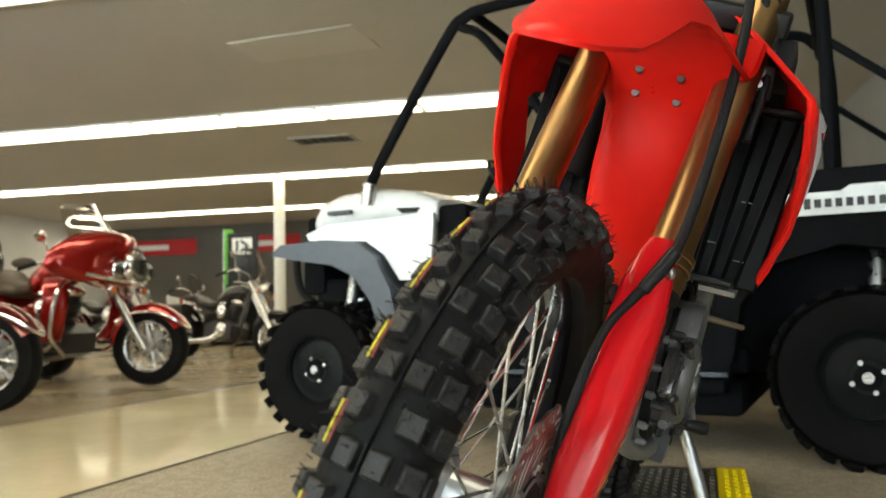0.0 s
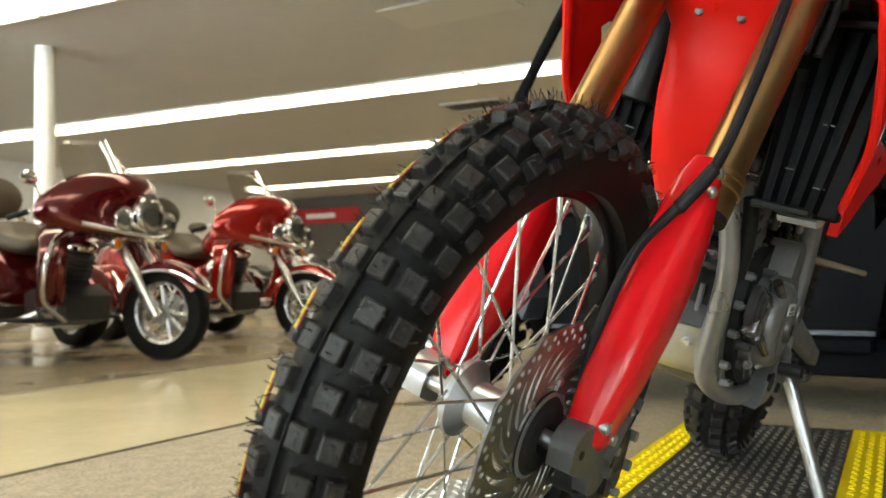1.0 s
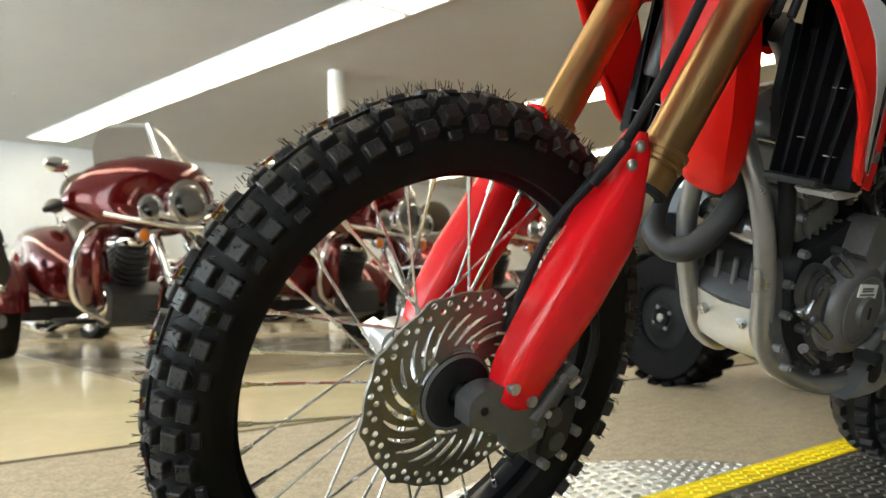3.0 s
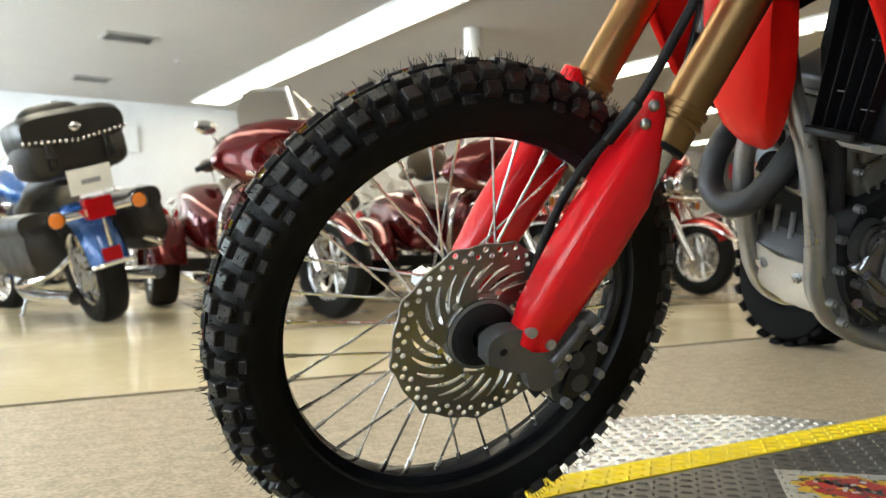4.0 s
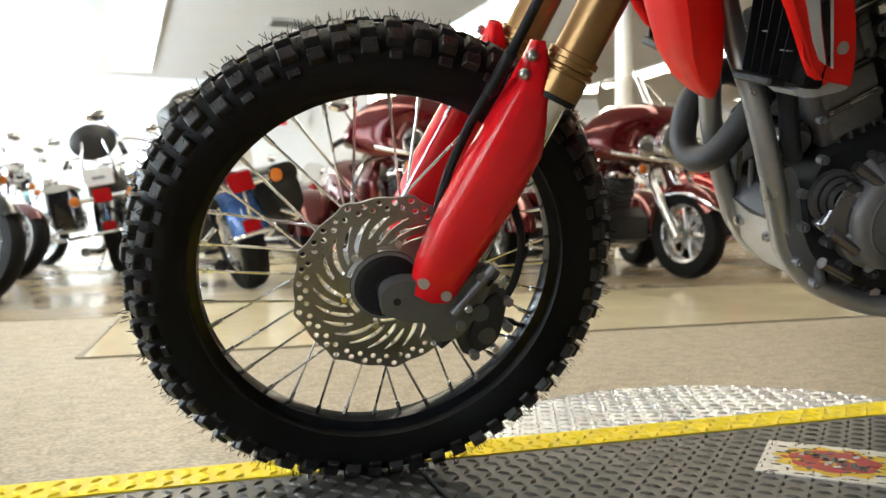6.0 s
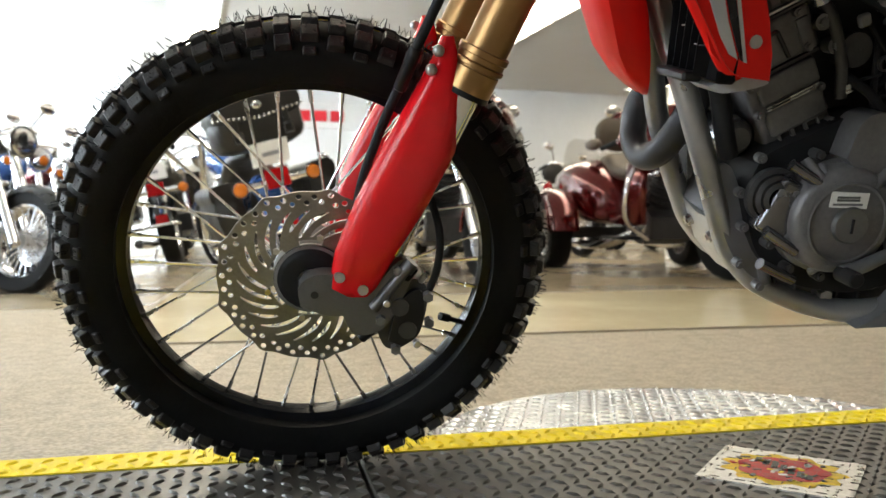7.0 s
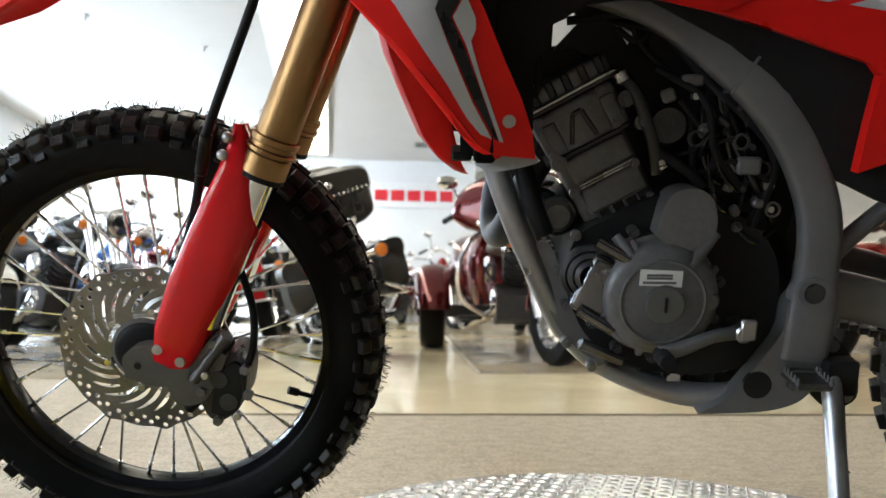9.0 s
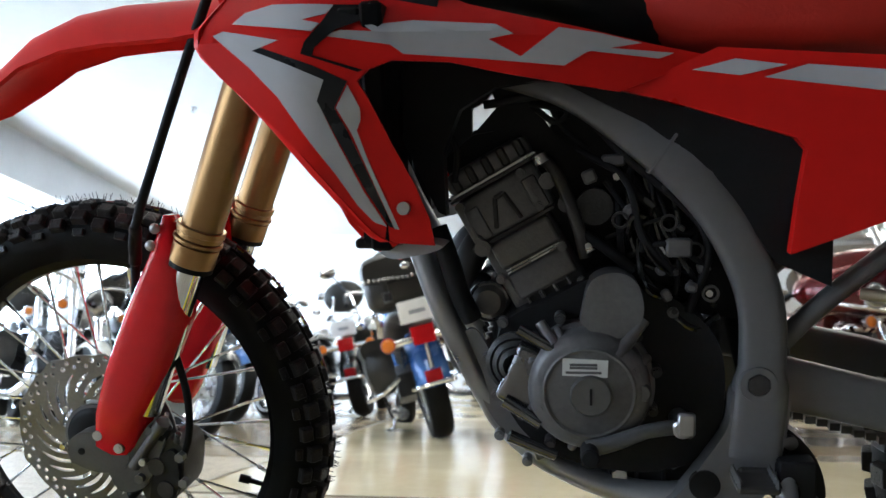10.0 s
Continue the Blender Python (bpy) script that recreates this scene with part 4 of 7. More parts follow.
# frame: cradle tubes, spars, pivot plates
for side in (-1, 1):
    bm = start()
    tube(bm, [(0.455, side * 0.018, 0.42), (0.482, side * 0.035, 0.345), (0.509, side * 0.062, 0.277), (0.538, side * 0.077, 0.201), (0.574, side * 0.074, 0.121), (0.598, side * 0.068, 0.072), (0.620, side * 0.065, 0.034), (0.673, side * 0.066, -0.014), (0.76, side * 0.078, -0.047), (0.83, side * 0.096, -0.048), (0.90, side * 0.10, -0.035)], 0.0175, 16, 8)
    part("cradle_tube", bm, TUBE_ALU, bike, "grey frame cradle tube")
    bm = start()
    mid = smooth_line([(0.610, 0.070, 0.522), (0.716, 0.105, 0.484), (0.811, 0.118, 0.414), (0.880, 0.120, 0.345), (0.922, 0.120, 0.275), (0.944, 0.120, 0.205), (0.945, 0.120, 0.115), (0.938, 0.120, 0.020)], 5)
    secs = []
    for i, q in enumerate(mid):
        d = (mid[min(i + 1, len(mid) - 1)] - mid[max(i - 1, 0)]).normalized()
        w = 0.0275 if i < 30 else 0.033
        secs.append(oval((q.x, side * q.y, q.z), (-d.z * w, 0, d.x * w), (0, 0.017, 0), 20, 4))
    loft(bm, secs)
    spar = part("frame_spar", bm, FRAME_GREY, bike, "grey pressed alloy frame spar", 50)
    bm = start()
    box(bm, (0.822, side * 0.1190, 0.403), (0.005, 0.0350, 0.058), Matrix.Rotation(radians(35), 4, "Y"))
    soften(bm, 0.002, 2)
    part("weld_seam", bm, FRAME_GREY, spar)
    bm = start()
    slab(bm, [(0.80, -0.062), (0.842, -0.035), (0.880, 0.018), (0.905, 0.060), (0.915, 0.11), (0.975, 0.12), (0.972, 0.03), (0.950, -0.030), (0.90, -0.055)], side * 0.098, side * 0.130, round_line=True)
    soften(bm, 0.006, 2)
    pv = part("pivot_plate", bm, FRAME_GREY, bike, "grey cast pivot plate")
    # hole drawn as a matte black disc, its inner shade put into the colour
    bm = start()
    rod(bm, (0.878, side * 0.125, -0.017), (0.878, side * 0.1325, -0.017), 0.0195, seg=24)
    part("dark_plug", bm, MATTE, pv)
    bm = start()
    lathe(bm, [(0.012, 0), (0.024, 0), (0.022, side * 0.008), (0.014, side * 0.008)], 28, (0.939, side * 0.132, 0.118))
    part("pivot_boss", bm, FRAME_GREY, pv)
    bm = start()
    rod(bm, (0.939, side * 0.130, 0.118), (0.939, side * 0.141, 0.118), 0.014, seg=6)
    part("pivot_bolt", bm, CAST_DARK, pv)
    bm = start()
    tube(bm, [(0.972, side * 0.105, 0.165), (1.02, side * 0.105, 0.215), (1.12, side * 0.105, 0.30), (1.22, side * 0.10, 0.38)], 0.013, 12, 5)
    part("subframe_tube", bm, FRAME_GREY, bike, "grey subframe tube")
# bash plate between the cradle tubes
bm = start()
secs = []
for x, z in ((0.590, 0.080), (0.606, 0.045), (0.624, 0.010), (0.640, -0.006)):
    secs.append([Vector((x + 0.002, -0.054, z)), Vector((x, 0, z - 0.003)), Vector((x + 0.002, 0.054, z)), Vector((x + 0.006, 0.054, z + 0.003)), Vector((x + 0.004, 0, z)), Vector((x + 0.006, -0.054, z + 0.003))])
loft(bm, secs)
skid = part("bash_plate", bm, ALU, bike, "bare aluminium bash plate", 20)
for by in (-0.034, 0.034):
    for bx, bz in ((0.604, 0.051),):
        bm = start()
        rod(bm, (bx + 0.002, by, bz), (bx - 0.008, by, bz - 0.005), 0.0095, 0.0085, 14)
        rod(bm, (bx - 0.0075, by, bz - 0.0048), (bx - 0.0105, by, bz - 0.006), 0.005, seg=6)
        part("bolt", bm, STEEL, skid)

# exhaust header: loops forward, down and back on the right
bm = start()
tube(bm, [(0.600, 0.010, 0.300), (0.572, 0.012, 0.262), (0.550, 0.018, 0.208), (0.532, 0.040, 0.158), (0.524, 0.082, 0.138), (0.522, 0.122, 0.160), (0.534, 0.140, 0.215), (0.578, 0.148, 0.262), (0.66, 0.15, 0.25), (0.80, 0.15, 0.21), (1.05, 0.15, 0.25), (1.25, 0.15, 0.36)], 0.0215, 18, 8)
part("exhaust_header", bm, mat("header_black", (0.045, 0.045, 0.048), 0.5, 0.4), bike, "matt black looped exhaust header")

# engine
cdir = Vector((-0.48, 0, 0.877)).normalized()
cper = Vector((0.877, 0, 0.48)).normalized()
CROT = Matrix(((cper.x, 0, cdir.x, 0), (0, 1, 0, 0), (cper.z, 0, cdir.z, 0), (0, 0, 0, 1)))


def on_cyl(u, y, w):
    p = Vector((0.694, 0, 0.199)) + cper * u + cdir * w
    return (p.x, y, p.z)


def cyl_box(bm, u, y, w, s):
    box(bm, on_cyl(u, y, w), s, CROT)


bm = start()
cyl_box(bm, 0.002, 0, 0.065, (0.104, 0.146, 0.114))
soften(bm, 0.008, 3)
cylinder = part("cylinder", bm, CAST, bike, "grey cast engine cylinder")
for u, w in ((-0.019, 0.028), (0.002, 0.026), (0.022, 0.024)):
    bm = start()
    for du, dw, su, sw in ((-0.009, 0, 0.003, 0.020), (0.009, 0, 0.003, 0.020), (0, -0.009, 0.020, 0.003), (0, 0.009, 0.020, 0.003)):
        cyl_box(bm, u + du, -0.0765, w + dw, (su, 0.010, sw))
    soften(bm, 0.001, 1)
    part("casting_pocket", bm, CAST, cylinder)
    # recess shade put into the colour: a darker plate in each pocket
    bm = start()
    cyl_box(bm, u, -0.0735, w, (0.016, 0.003, 0.016))
    part("pocket_floor", bm, CAST_DARK, cylinder, smooth=0)
for w, h, y in ((0.099, 0.038, -0.079), (0.052, 0.040, -0.076)):
    bm = start()
    cyl_box(bm, 0.006, y, w, (0.088, 0.014, h))
    soften(bm, 0.006, 3)
    part("cylinder_boss", bm, CAST, cylinder)
for w in (0.074, 0.078):
    bm = start()
    cyl_box(bm, 0.006, -0.0835, w, (0.080, 0.003, 0.0016))
    part("cast_line", bm, STEEL, cylinder, smooth=0)
bm = start()
cyl_box(bm, 0.006, 0, 0.156, (0.122, 0.154, 0.066))
soften(bm, 0.008, 3)
head = part("cylinder_head", bm, CAST, bike, "grey cast cylinder head")
bm = start()
secs = [on_cyl(-0.018, -0.079, 0.134), on_cyl(0.000, -0.079, 0.170), on_cyl(0.013, -0.079, 0.170), on_cyl(0.018, -0.079, 0.130)]
for a, b in zip(secs, secs[1:]):
    rod(bm, a, b, 0.0032, seg=8)
part("cast_rib", bm, CAST_DARK, head)
for u in (-0.036, 0.050):
    bm = start()
    cyl_box(bm, u, -0.078, 0.150, (0.020, 0.008, 0.046))
    soften(bm, 0.003, 2)
    part("head_pad", bm, CAST, head)
for w in (0.1915, 0.1965):
    bm = start()
    cyl_box(bm, 0.010, 0, w, (0.130, 0.162, 0.0030))
    part("gasket", bm, CAST_DARK if w < 0.195 else STEEL, head, smooth=0)
bm = start()
cyl_box(bm, 0.012, 0, 0.211, (0.124, 0.152, 0.030))
soften(bm, 0.009, 3)
cover_top = part("head_cover", bm, CAST, bike, "dark cylinder head cover")
for k in range(5):
    bm = start()
    cyl_box(bm, -0.036 + k * 0.024, -0.072, 0.212, (0.012, 0.014, 0.026))
    soften(bm, 0.003, 1)
    part("cover_rib", bm, CAST_DARK, cover_top)
for u, w in ((0.059, 0.156), (-0.058, 0.12), (0.066, 0.118)):
    bm = start()
    rod(bm, on_cyl(u + 0.012, -0.070, w), on_cyl(u + 0.012, -0.092, w), 0.011, seg=16)
    rod(bm, on_cyl(u + 0.012, -0.092, w), on_cyl(u + 0.012, -0.097, w), 0.006, seg=6)
    part("bolt", bm, CAST, head)
# crankcase
bm = start()
slab(bm, [(0.605, 0.125), (0.625, 0.185), (0.680, 0.215), (0.760, 0.250), (0.830, 0.225), (0.895, 0.165), (0.905, 0.080), (0.880, 0.010), (0.800, -0.015), (0.700, 0.000), (0.640, 0.045)], -0.10, 0.12, round_line=True)
soften(bm, 0.010, 2)
case = part("crankcase", bm, MATTE, bike, "dark cast crankcase")
bm = start()
lathe(bm, [(0.0005, -0.156), (0.058, -0.154), (0.068, -0.151), (0.074, -0.146), (0.077, -0.140), (0.078, -0.120), (0.084, -0.118), (0.085, -0.10), (0.0005, -0.10)], 56, (0.733, 0, 0.108), closed=False)
cover = part("alternator_cover", bm, CAST, bike, "grey cast alternator cover")
bm = start()
lathe(bm, [(0.0005, -0.163), (0.024, -0.163), (0.026, -0.160), (0.026, -0.150), (0.0005, -0.150)], 40, (0.735, 0, 0.106), closed=False)
part("round_cap", bm, mat("cap_grey", (0.15, 0.15, 0.15), 0.4, 0.6), cover)
bm = start()
box(bm, (0.735, -0.164, 0.106), (0.003, 0.003, 0.020))
part("cap_slot", bm, MATTE, cover, smooth=0)
bm = start()
box(bm, (0.728, -0.1560, 0.141), (0.056, 0.002, 0.022), Matrix.Rotation(radians(2), 4, "Y"))
lab = part("sticker", bm, LABEL, cover, "white printed sticker", 0)
for k, (w, dz) in enumerate(((0.034, 0.004), (0.034, 0.000), (0.044, -0.006))):
    bm = start()
    box(bm, (0.726, -0.1574, 0.141 + dz), (w, 0.0008, 0.003))
    part("grey_bar", bm, mat("print_grey", (0.12, 0.12, 0.12), 0.6), cover, smooth=0)
bm = start()
lathe(bm, [(0.0005, -0.152), (0.010, -0.152), (0.013, -0.148), (0.013, -0.10), (0.0005, -0.10)], 28, (0.797, 0, 0.108), closed=False)
part("oil_plug", bm, mat("cap_grey", (0.22, 0.22, 0.22), 0.4, 0.6), cover, "bare aluminium oil plug")
bm = start()
slab(bm, [(0.722, 0.195), (0.735, 0.245), (0.765, 0.258), (0.792, 0.245), (0.800, 0.205), (0.780, 0.178), (0.745, 0.178)], -0.142, -0.09, round_line=True)
soften(bm, 0.006, 2)
part("starter_cover", bm, CAST, bike, "grey cast upper engine cover")
for a, b in (((0.690, -0.140, 0.165), (0.672, -0.124, 0.190)), ((0.768, -0.146, 0.155), (0.802, -0.134, 0.198)), ((0.664, -0.130, 0.140), (0.648, -0.118, 0.160))):
    bm = start()
    rod(bm, a, b, 0.009, 0.007, 12)
    part("cast_rib", bm, CAST, cover)
for k in range(11):
    t = 2 * math.pi * k / 11 + 0.2
    bm = start()
    q = (0.728 + 0.092 * math.cos(t), -0.10, 0.108 + 0.092 * math.sin(t))
    rod(bm, q, (q[0], -0.120, q[2]), 0.0075, seg=12)
    rod(bm, (q[0], -0.120, q[2]), (q[0], -0.124, q[2]), 0.005, seg=6)
    part("cover_bolt", bm, CAST_DARK, cover)
bm = start()
slab(bm, [(0.628, 0.070), (0.655, 0.005), (0.700, -0.030), (0.780, -0.052), (0.862, -0.046), (0.900, 0.000), (0.905, 0.080)], -0.072, 0.085, round_line=True)
soften(bm, 0.010, 2)
sump = part("sump", bm, CAST_DARK, bike, "dark cast engine sump")
for k in range(5):
    bm = start()
    box(bm, (0.690 + 0.036 * k, -0.075, -0.012 - 0.004 * k), (0.005, 0.010, 0.040))
    soften(bm, 0.0015, 1)
    part("sump_rib", bm, CAST_DARK, sump)
bm = start()
rod(bm, (0.775, -0.070, -0.030), (0.775, -0.086, -0.030), 0.011, seg=6)
part("drain_plug", bm, STEEL, sump)
for a, b in (((0.660, -0.080, 0.020), (0.672, -0.083, -0.006)), ((0.825, -0.085, 0.020), (0.850, -0.085, -0.010))):
    bm = start()
    rod(bm, a, b, 0.008, 0.010, 12)
    part("sump_boss", bm, CAST, sump)
# water pump swirl at the front of the case
for k, r in enumerate((0.040, 0.031, 0.022)):
    bm = start()
    lathe(bm, [(r, -0.118 - 0.006 * k), (r - 0.006, -0.122 - 0.006 * k), (r - 0.009, -0.110), (r, -0.108)], 32, (0.640, 0, 0.135))
    part("pump_ring", bm, CAST_DARK, case)
for bx, bz in ((0.600, 0.135), (0.612, 0.085), (0.615, 0.030), (0.652, -0.005), (0.84, 0.20), (0.865, 0.235), (0.825, 0.255), (0.862, 0.04), (0.622, 0.185)):
    bm = start()
    rod(bm, (bx, -0.09, bz), (bx, -0.103, bz), 0.0072, seg=14)
    rod(bm, (bx, -0.103, bz), (bx, -0.107, bz), 0.0046, seg=6)
    part("case_bolt", bm, CAST, case)
# engine mount plate on the down tube
bm = start()
slab(bm, [(0.562, 0.165), (0.585, 0.170), (0.612, 0.120), (0.625, 0.070), (0.665, 0.020), (0.655, 0.000), (0.610, 0.040), (0.580, 0.100)], -0.085, -0.075, round_line=True)
soften(bm, 0.002, 1)
part("engine_mount", bm, FRAME_GREY, bike, "grey engine mount plate")
# shift shaft, lever and linkage
bm = start()
tube(bm, [(0.850, -0.13, 0.060), (0.805, -0.152, 0.060), (0.765, -0.162, 0.048), (0.730, -0.168, 0.040)], [0.010, 0.009, 0.010, 0.011], 12, 6)
lever = part("shift_lever", bm, FRAME_GREY, bike, "grey gear shift lever")
bm = start()
rod(bm, (0.733, -0.160, 0.038), (0.733, -0.200, 0.040), 0.0115, seg=16)
soften(bm, 0.002, 1)
part("shift_rubber", bm, MATTE, lever)
bm = start()
rod(bm, (0.848, -0.10, 0.062), (0.848, -0.150, 0.062), 0.013, seg=16)
box(bm, (0.852, -0.146, 0.068), (0.022, 0.012, 0.030))
soften(bm, 0.003, 1)
part("shift_clamp", bm, ALU, lever)
# folding foot pegs with saw-tooth edges
for side in (-1, 1):
    bm = start()
    box(bm, (0.932, side * 0.160, 0.002), (0.050, 0.055, 0.010))
    box(bm, (0.936, side * 0.132, -0.006), (0.036, 0.024, 0.030))
    soften(bm, 0.003, 1)
    PEG_STEEL = mat("peg_steel", (0.075, 0.072, 0.07), 0.55, 0.4, vary=0.2, scale=30)
    peg = part("foot_peg", bm, PEG_STEEL, bike, "toothed steel foot peg", 0)
    for k in range(5):
        for s in (-1, 1):
            bm = start()
            rod(bm, (0.932 + s * 0.022, side * (0.140 + k * 0.011), 0.006), (0.932 + s * 0.022, side * (0.140 + k * 0.011), 0.016), 0.0045, 0.001, 4)
            part("tooth", bm, PEG_STEEL, peg, smooth=0)
bm = start()
rod(bm, (1.06, -0.115, 0.228), (1.208, -0.200, 0.222), 0.0075, 0.006, 10)
part("passenger_peg", bm, mat("dull_brass", (0.30, 0.24, 0.17), 0.45, 0.5), bike, "dull metal passenger peg")
# side stand
bm = start()
rod(bm, (0.975, -0.135, 0.005), (0.962, -0.262, -0.218), 0.0135, 0.0135, 18)
standleg = part("side_stand", bm, ALU, bike, "silver tubular side stand")
bm = start()
slab(bm, [(0.962, -0.235), (1.0, -0.232), (1.0, -0.222), (0.93, -0.225)], -0.29, -0.235)
part("stand_foot", bm, STEEL, standleg, smooth=0)
bm = start()
tube(bm, [(0.982, -0.142, -0.005), (0.979, -0.170, -0.06), (0.974, -0.200, -0.11)], 0.0085, 10, 5)
box(bm, (0.985, -0.135, 0.0), (0.045, 0.03, 0.05))
soften(bm, 0.003, 1)
part("stand_spring", bm, MATTE, standleg)

# swingarm, rear wheel, shock, chain
for side in (-1, 1):
    bm = start()
    secs = [oval((x, side * y, z), (0, 0.014, 0), (0, 0, h), 18, 4) for x, y, z, h in ((0.935, 0.085, 0.115, 0.036), (1.02, 0.088, 0.098, 0.034), (1.15, 0.096, 0.070, 0.032), (1.32, 0.108, 0.020, 0.026), (1.47, 0.112, -0.020, 0.022))]
    loft(bm, secs)
    part("swingarm", bm, FRAME_GREY, bike, "grey box-section swingarm", 50)
R_ROWS = [(-1.12, 0.028, 0.034, 0.013, 0.0), (-0.42, 0.030, 0.034, 0.014, 0.5), (0.42, 0.030, 0.034, 0.014, 0.5), (1.12, 0.028, 0.034, 0.013, 0.0)]
spoked_wheel(bike, "rear_", (1.44, 0, -0.022), 0.318, 0.222, 0.062, 0.03, R_ROWS, 36, 0.06, 32)
for z0, z1 in ((0.112, 0.010), (0.062, -0.070)):
    for k in range(30):
        t = k / 29
        bm = start()
        box(bm, (0.99 + 0.45 * t, -0.070, z0 + (z1 - z0) * t), (0.013, 0.012 if k % 2 else 0.016, 0.010))
        part("chain_link", bm, CAST_DARK, bike, smooth=0)
bm = start()
slab(bm, [(0.955, 0.060), (0.985, 0.050), (1.02, 0.010), (1.03, -0.045), (0.99, -0.060), (0.955, -0.020)], -0.105, -0.055, round_line=True)
soften(bm, 0.005, 1)
guardp = part("chain_guide", bm, BLACK, bike, "black chain guide and linkage")
for bx, bz in ((0.992, -0.005), (0.985, 0.035), (1.012, -0.040)):
    bm = start()
    rod(bm, (bx, -0.10, bz), (bx, -0.114, bz), 0.009, seg=12)
    part("bolt", bm, CAST, guardp)
bm = start()
rod(bm, (0.99, 0, 0.05), (0.90, 0, 0.42), 0.038, seg=24)
part("rear_shock", bm, CAST_DARK, bike, "dark rear shock")

# black airbox side, tank underside, side panels, seat
for side in (-1, 1):
    bm = start()
    slab(bm, [(0.470, 0.505), (0.505, 0.420), (0.545, 0.335), (0.555, 0.330), (0.553, 0.410), (0.575, 0.462), (0.62, 0.488), (0.668, 0.494), (0.70, 0.492), (0.80, 0.44), (0.88, 0.38), (0.955, 0.27), (1.02, 0.24), (1.02, 0.46), (0.88, 0.50), (0.72, 0.525), (0.56, 0.545)], side * 0.135, side * 0.105)
    soften(bm, 0.006, 2)
    part("black_side_cover", bm, MATTE, bike, "black textured plastic side cover")
    bm = start()
    slab(bm, [(0.772, 0.478), (0.825, 0.464), (0.923, 0.433), (0.968, 0.419), (0.981, 0.404), (0.973, 0.347), (0.966, 0.283), (1.08, 0.325), (1.22, 0.385), (1.36, 0.43), (1.44, 0.475), (1.30, 0.505), (1.06, 0.508), (0.88, 0.524)], side * 0.140, side * 0.160, round_line=False)
    soften(bm, 0.006, 2)
    sp = part("side_panel", bm, RED, bike, "red rear side panel with grey slashes")
    for pts in ([(0.851, 0.499), (0.899, 0.510), (0.956, 0.501), (0.905, 0.491)], [(0.931, 0.488), (0.978, 0.501), (1.089, 0.489), (1.066, 0.468)]):
        bm = start()
        slab(bm, pts, side * 0.1605, side * 0.1620)
        part("grey_slash", bm, WHITE_GFX, sp, smooth=0)
bm = start()
secs = []
for x, z, hw, h in ((0.46, 0.685, 0.09, 0.05), (0.52, 0.690, 0.125, 0.08), (0.62, 0.690, 0.13, 0.09), (0.76, 0.650, 0.118, 0.085), (0.88, 0.605, 0.105, 0.06)):
    secs.append(oval((x, 0, z - 0.02), (0, hw, 0), (0, 0, h), 22, 2.8))
loft(bm, secs)
part("fuel_tank", bm, BLACK, bike, "black fuel tank cover", 60)
bm = start()
secs = []
for x, z, hw, h in ((0.74, 0.640, 0.075, 0.035), (0.84, 0.595, 0.135, 0.070), (0.98, 0.570, 0.148, 0.062), (1.20, 0.575, 0.145, 0.062), (1.42, 0.600, 0.120, 0.055), (1.56, 0.625, 0.09, 0.030)):
    secs.append(oval((x, 0, z), (0, hw, 0), (0, 0, h), 22, 3.0))
loft(bm, secs)
part("seat", bm, SEAT_RED, bike, "red vinyl bench seat", 60)
bm = start()
secs = []
for x, z, hw in ((1.30, 0.53, 0.10), (1.50, 0.57, 0.11), (1.72, 0.60, 0.085), (1.90, 0.60, 0.05)):
    secs.append(oval((x, 0, z), (0, hw, 0), (0, 0, 0.022), 18, 3))
loft(bm, secs)
part("rear_fender", bm, RED, bike, "red rear fender", 60)
# black plates added to fill the dark above the head, two gaps of daylight left
for pts, y0, y1 in (([(0.500, 0.520), (0.640, 0.520), (0.600, 0.474), (0.583, 0.466), (0.582, 0.431), (0.545, 0.402), (0.530, 0.355), (0.505, 0.420)], -0.062, -0.044),
                    ([(0.600, 0.520), (0.700, 0.520), (0.664, 0.470), (0.690, 0.430), (0.716, 0.412), (0.713, 0.377), (0.680, 0.370), (0.656, 0.416), (0.610, 0.436), (0.584, 0.432), (0.616, 0.467)], -0.060, -0.040), ([(0.536, 0.400), (0.584, 0.438), (0.612, 0.444), (0.662, 0.430), (0.650, 0.395), (0.560, 0.375)], -0.040, -0.022),
                    ([(0.660, 0.520), (0.760, 0.500), (0.800, 0.430), (0.760, 0.400), (0.722, 0.415), (0.712, 0.449), (0.664, 0.470)], -0.058, -0.040)):
    bm = start()
    slab(bm, pts, y0, y1)
    soften(bm, 0.003, 1)
    part("head_cover_shield", bm, MATTE, bike, "black filler plate over the cylinder head")
for pts in ([(0.668, -0.066, 0.462), (0.690, -0.070, 0.446), (0.706, -0.072, 0.452), (0.712, -0.066, 0.475)], [(0.684, -0.064, 0.478), (0.692, -0.070, 0.455), (0.708, -0.070, 0.432), (0.735, -0.072, 0.410)], [(0.560, -0.07, 0.480), (0.556, -0.085, 0.440), (0.565, -0.090, 0.410), (0.560, -0.085, 0.370)]):
    bm = start()
    tube(bm, pts, 0.0042, 8, 6)
    part("hose", bm, MATTE, bike, "black engine hose")
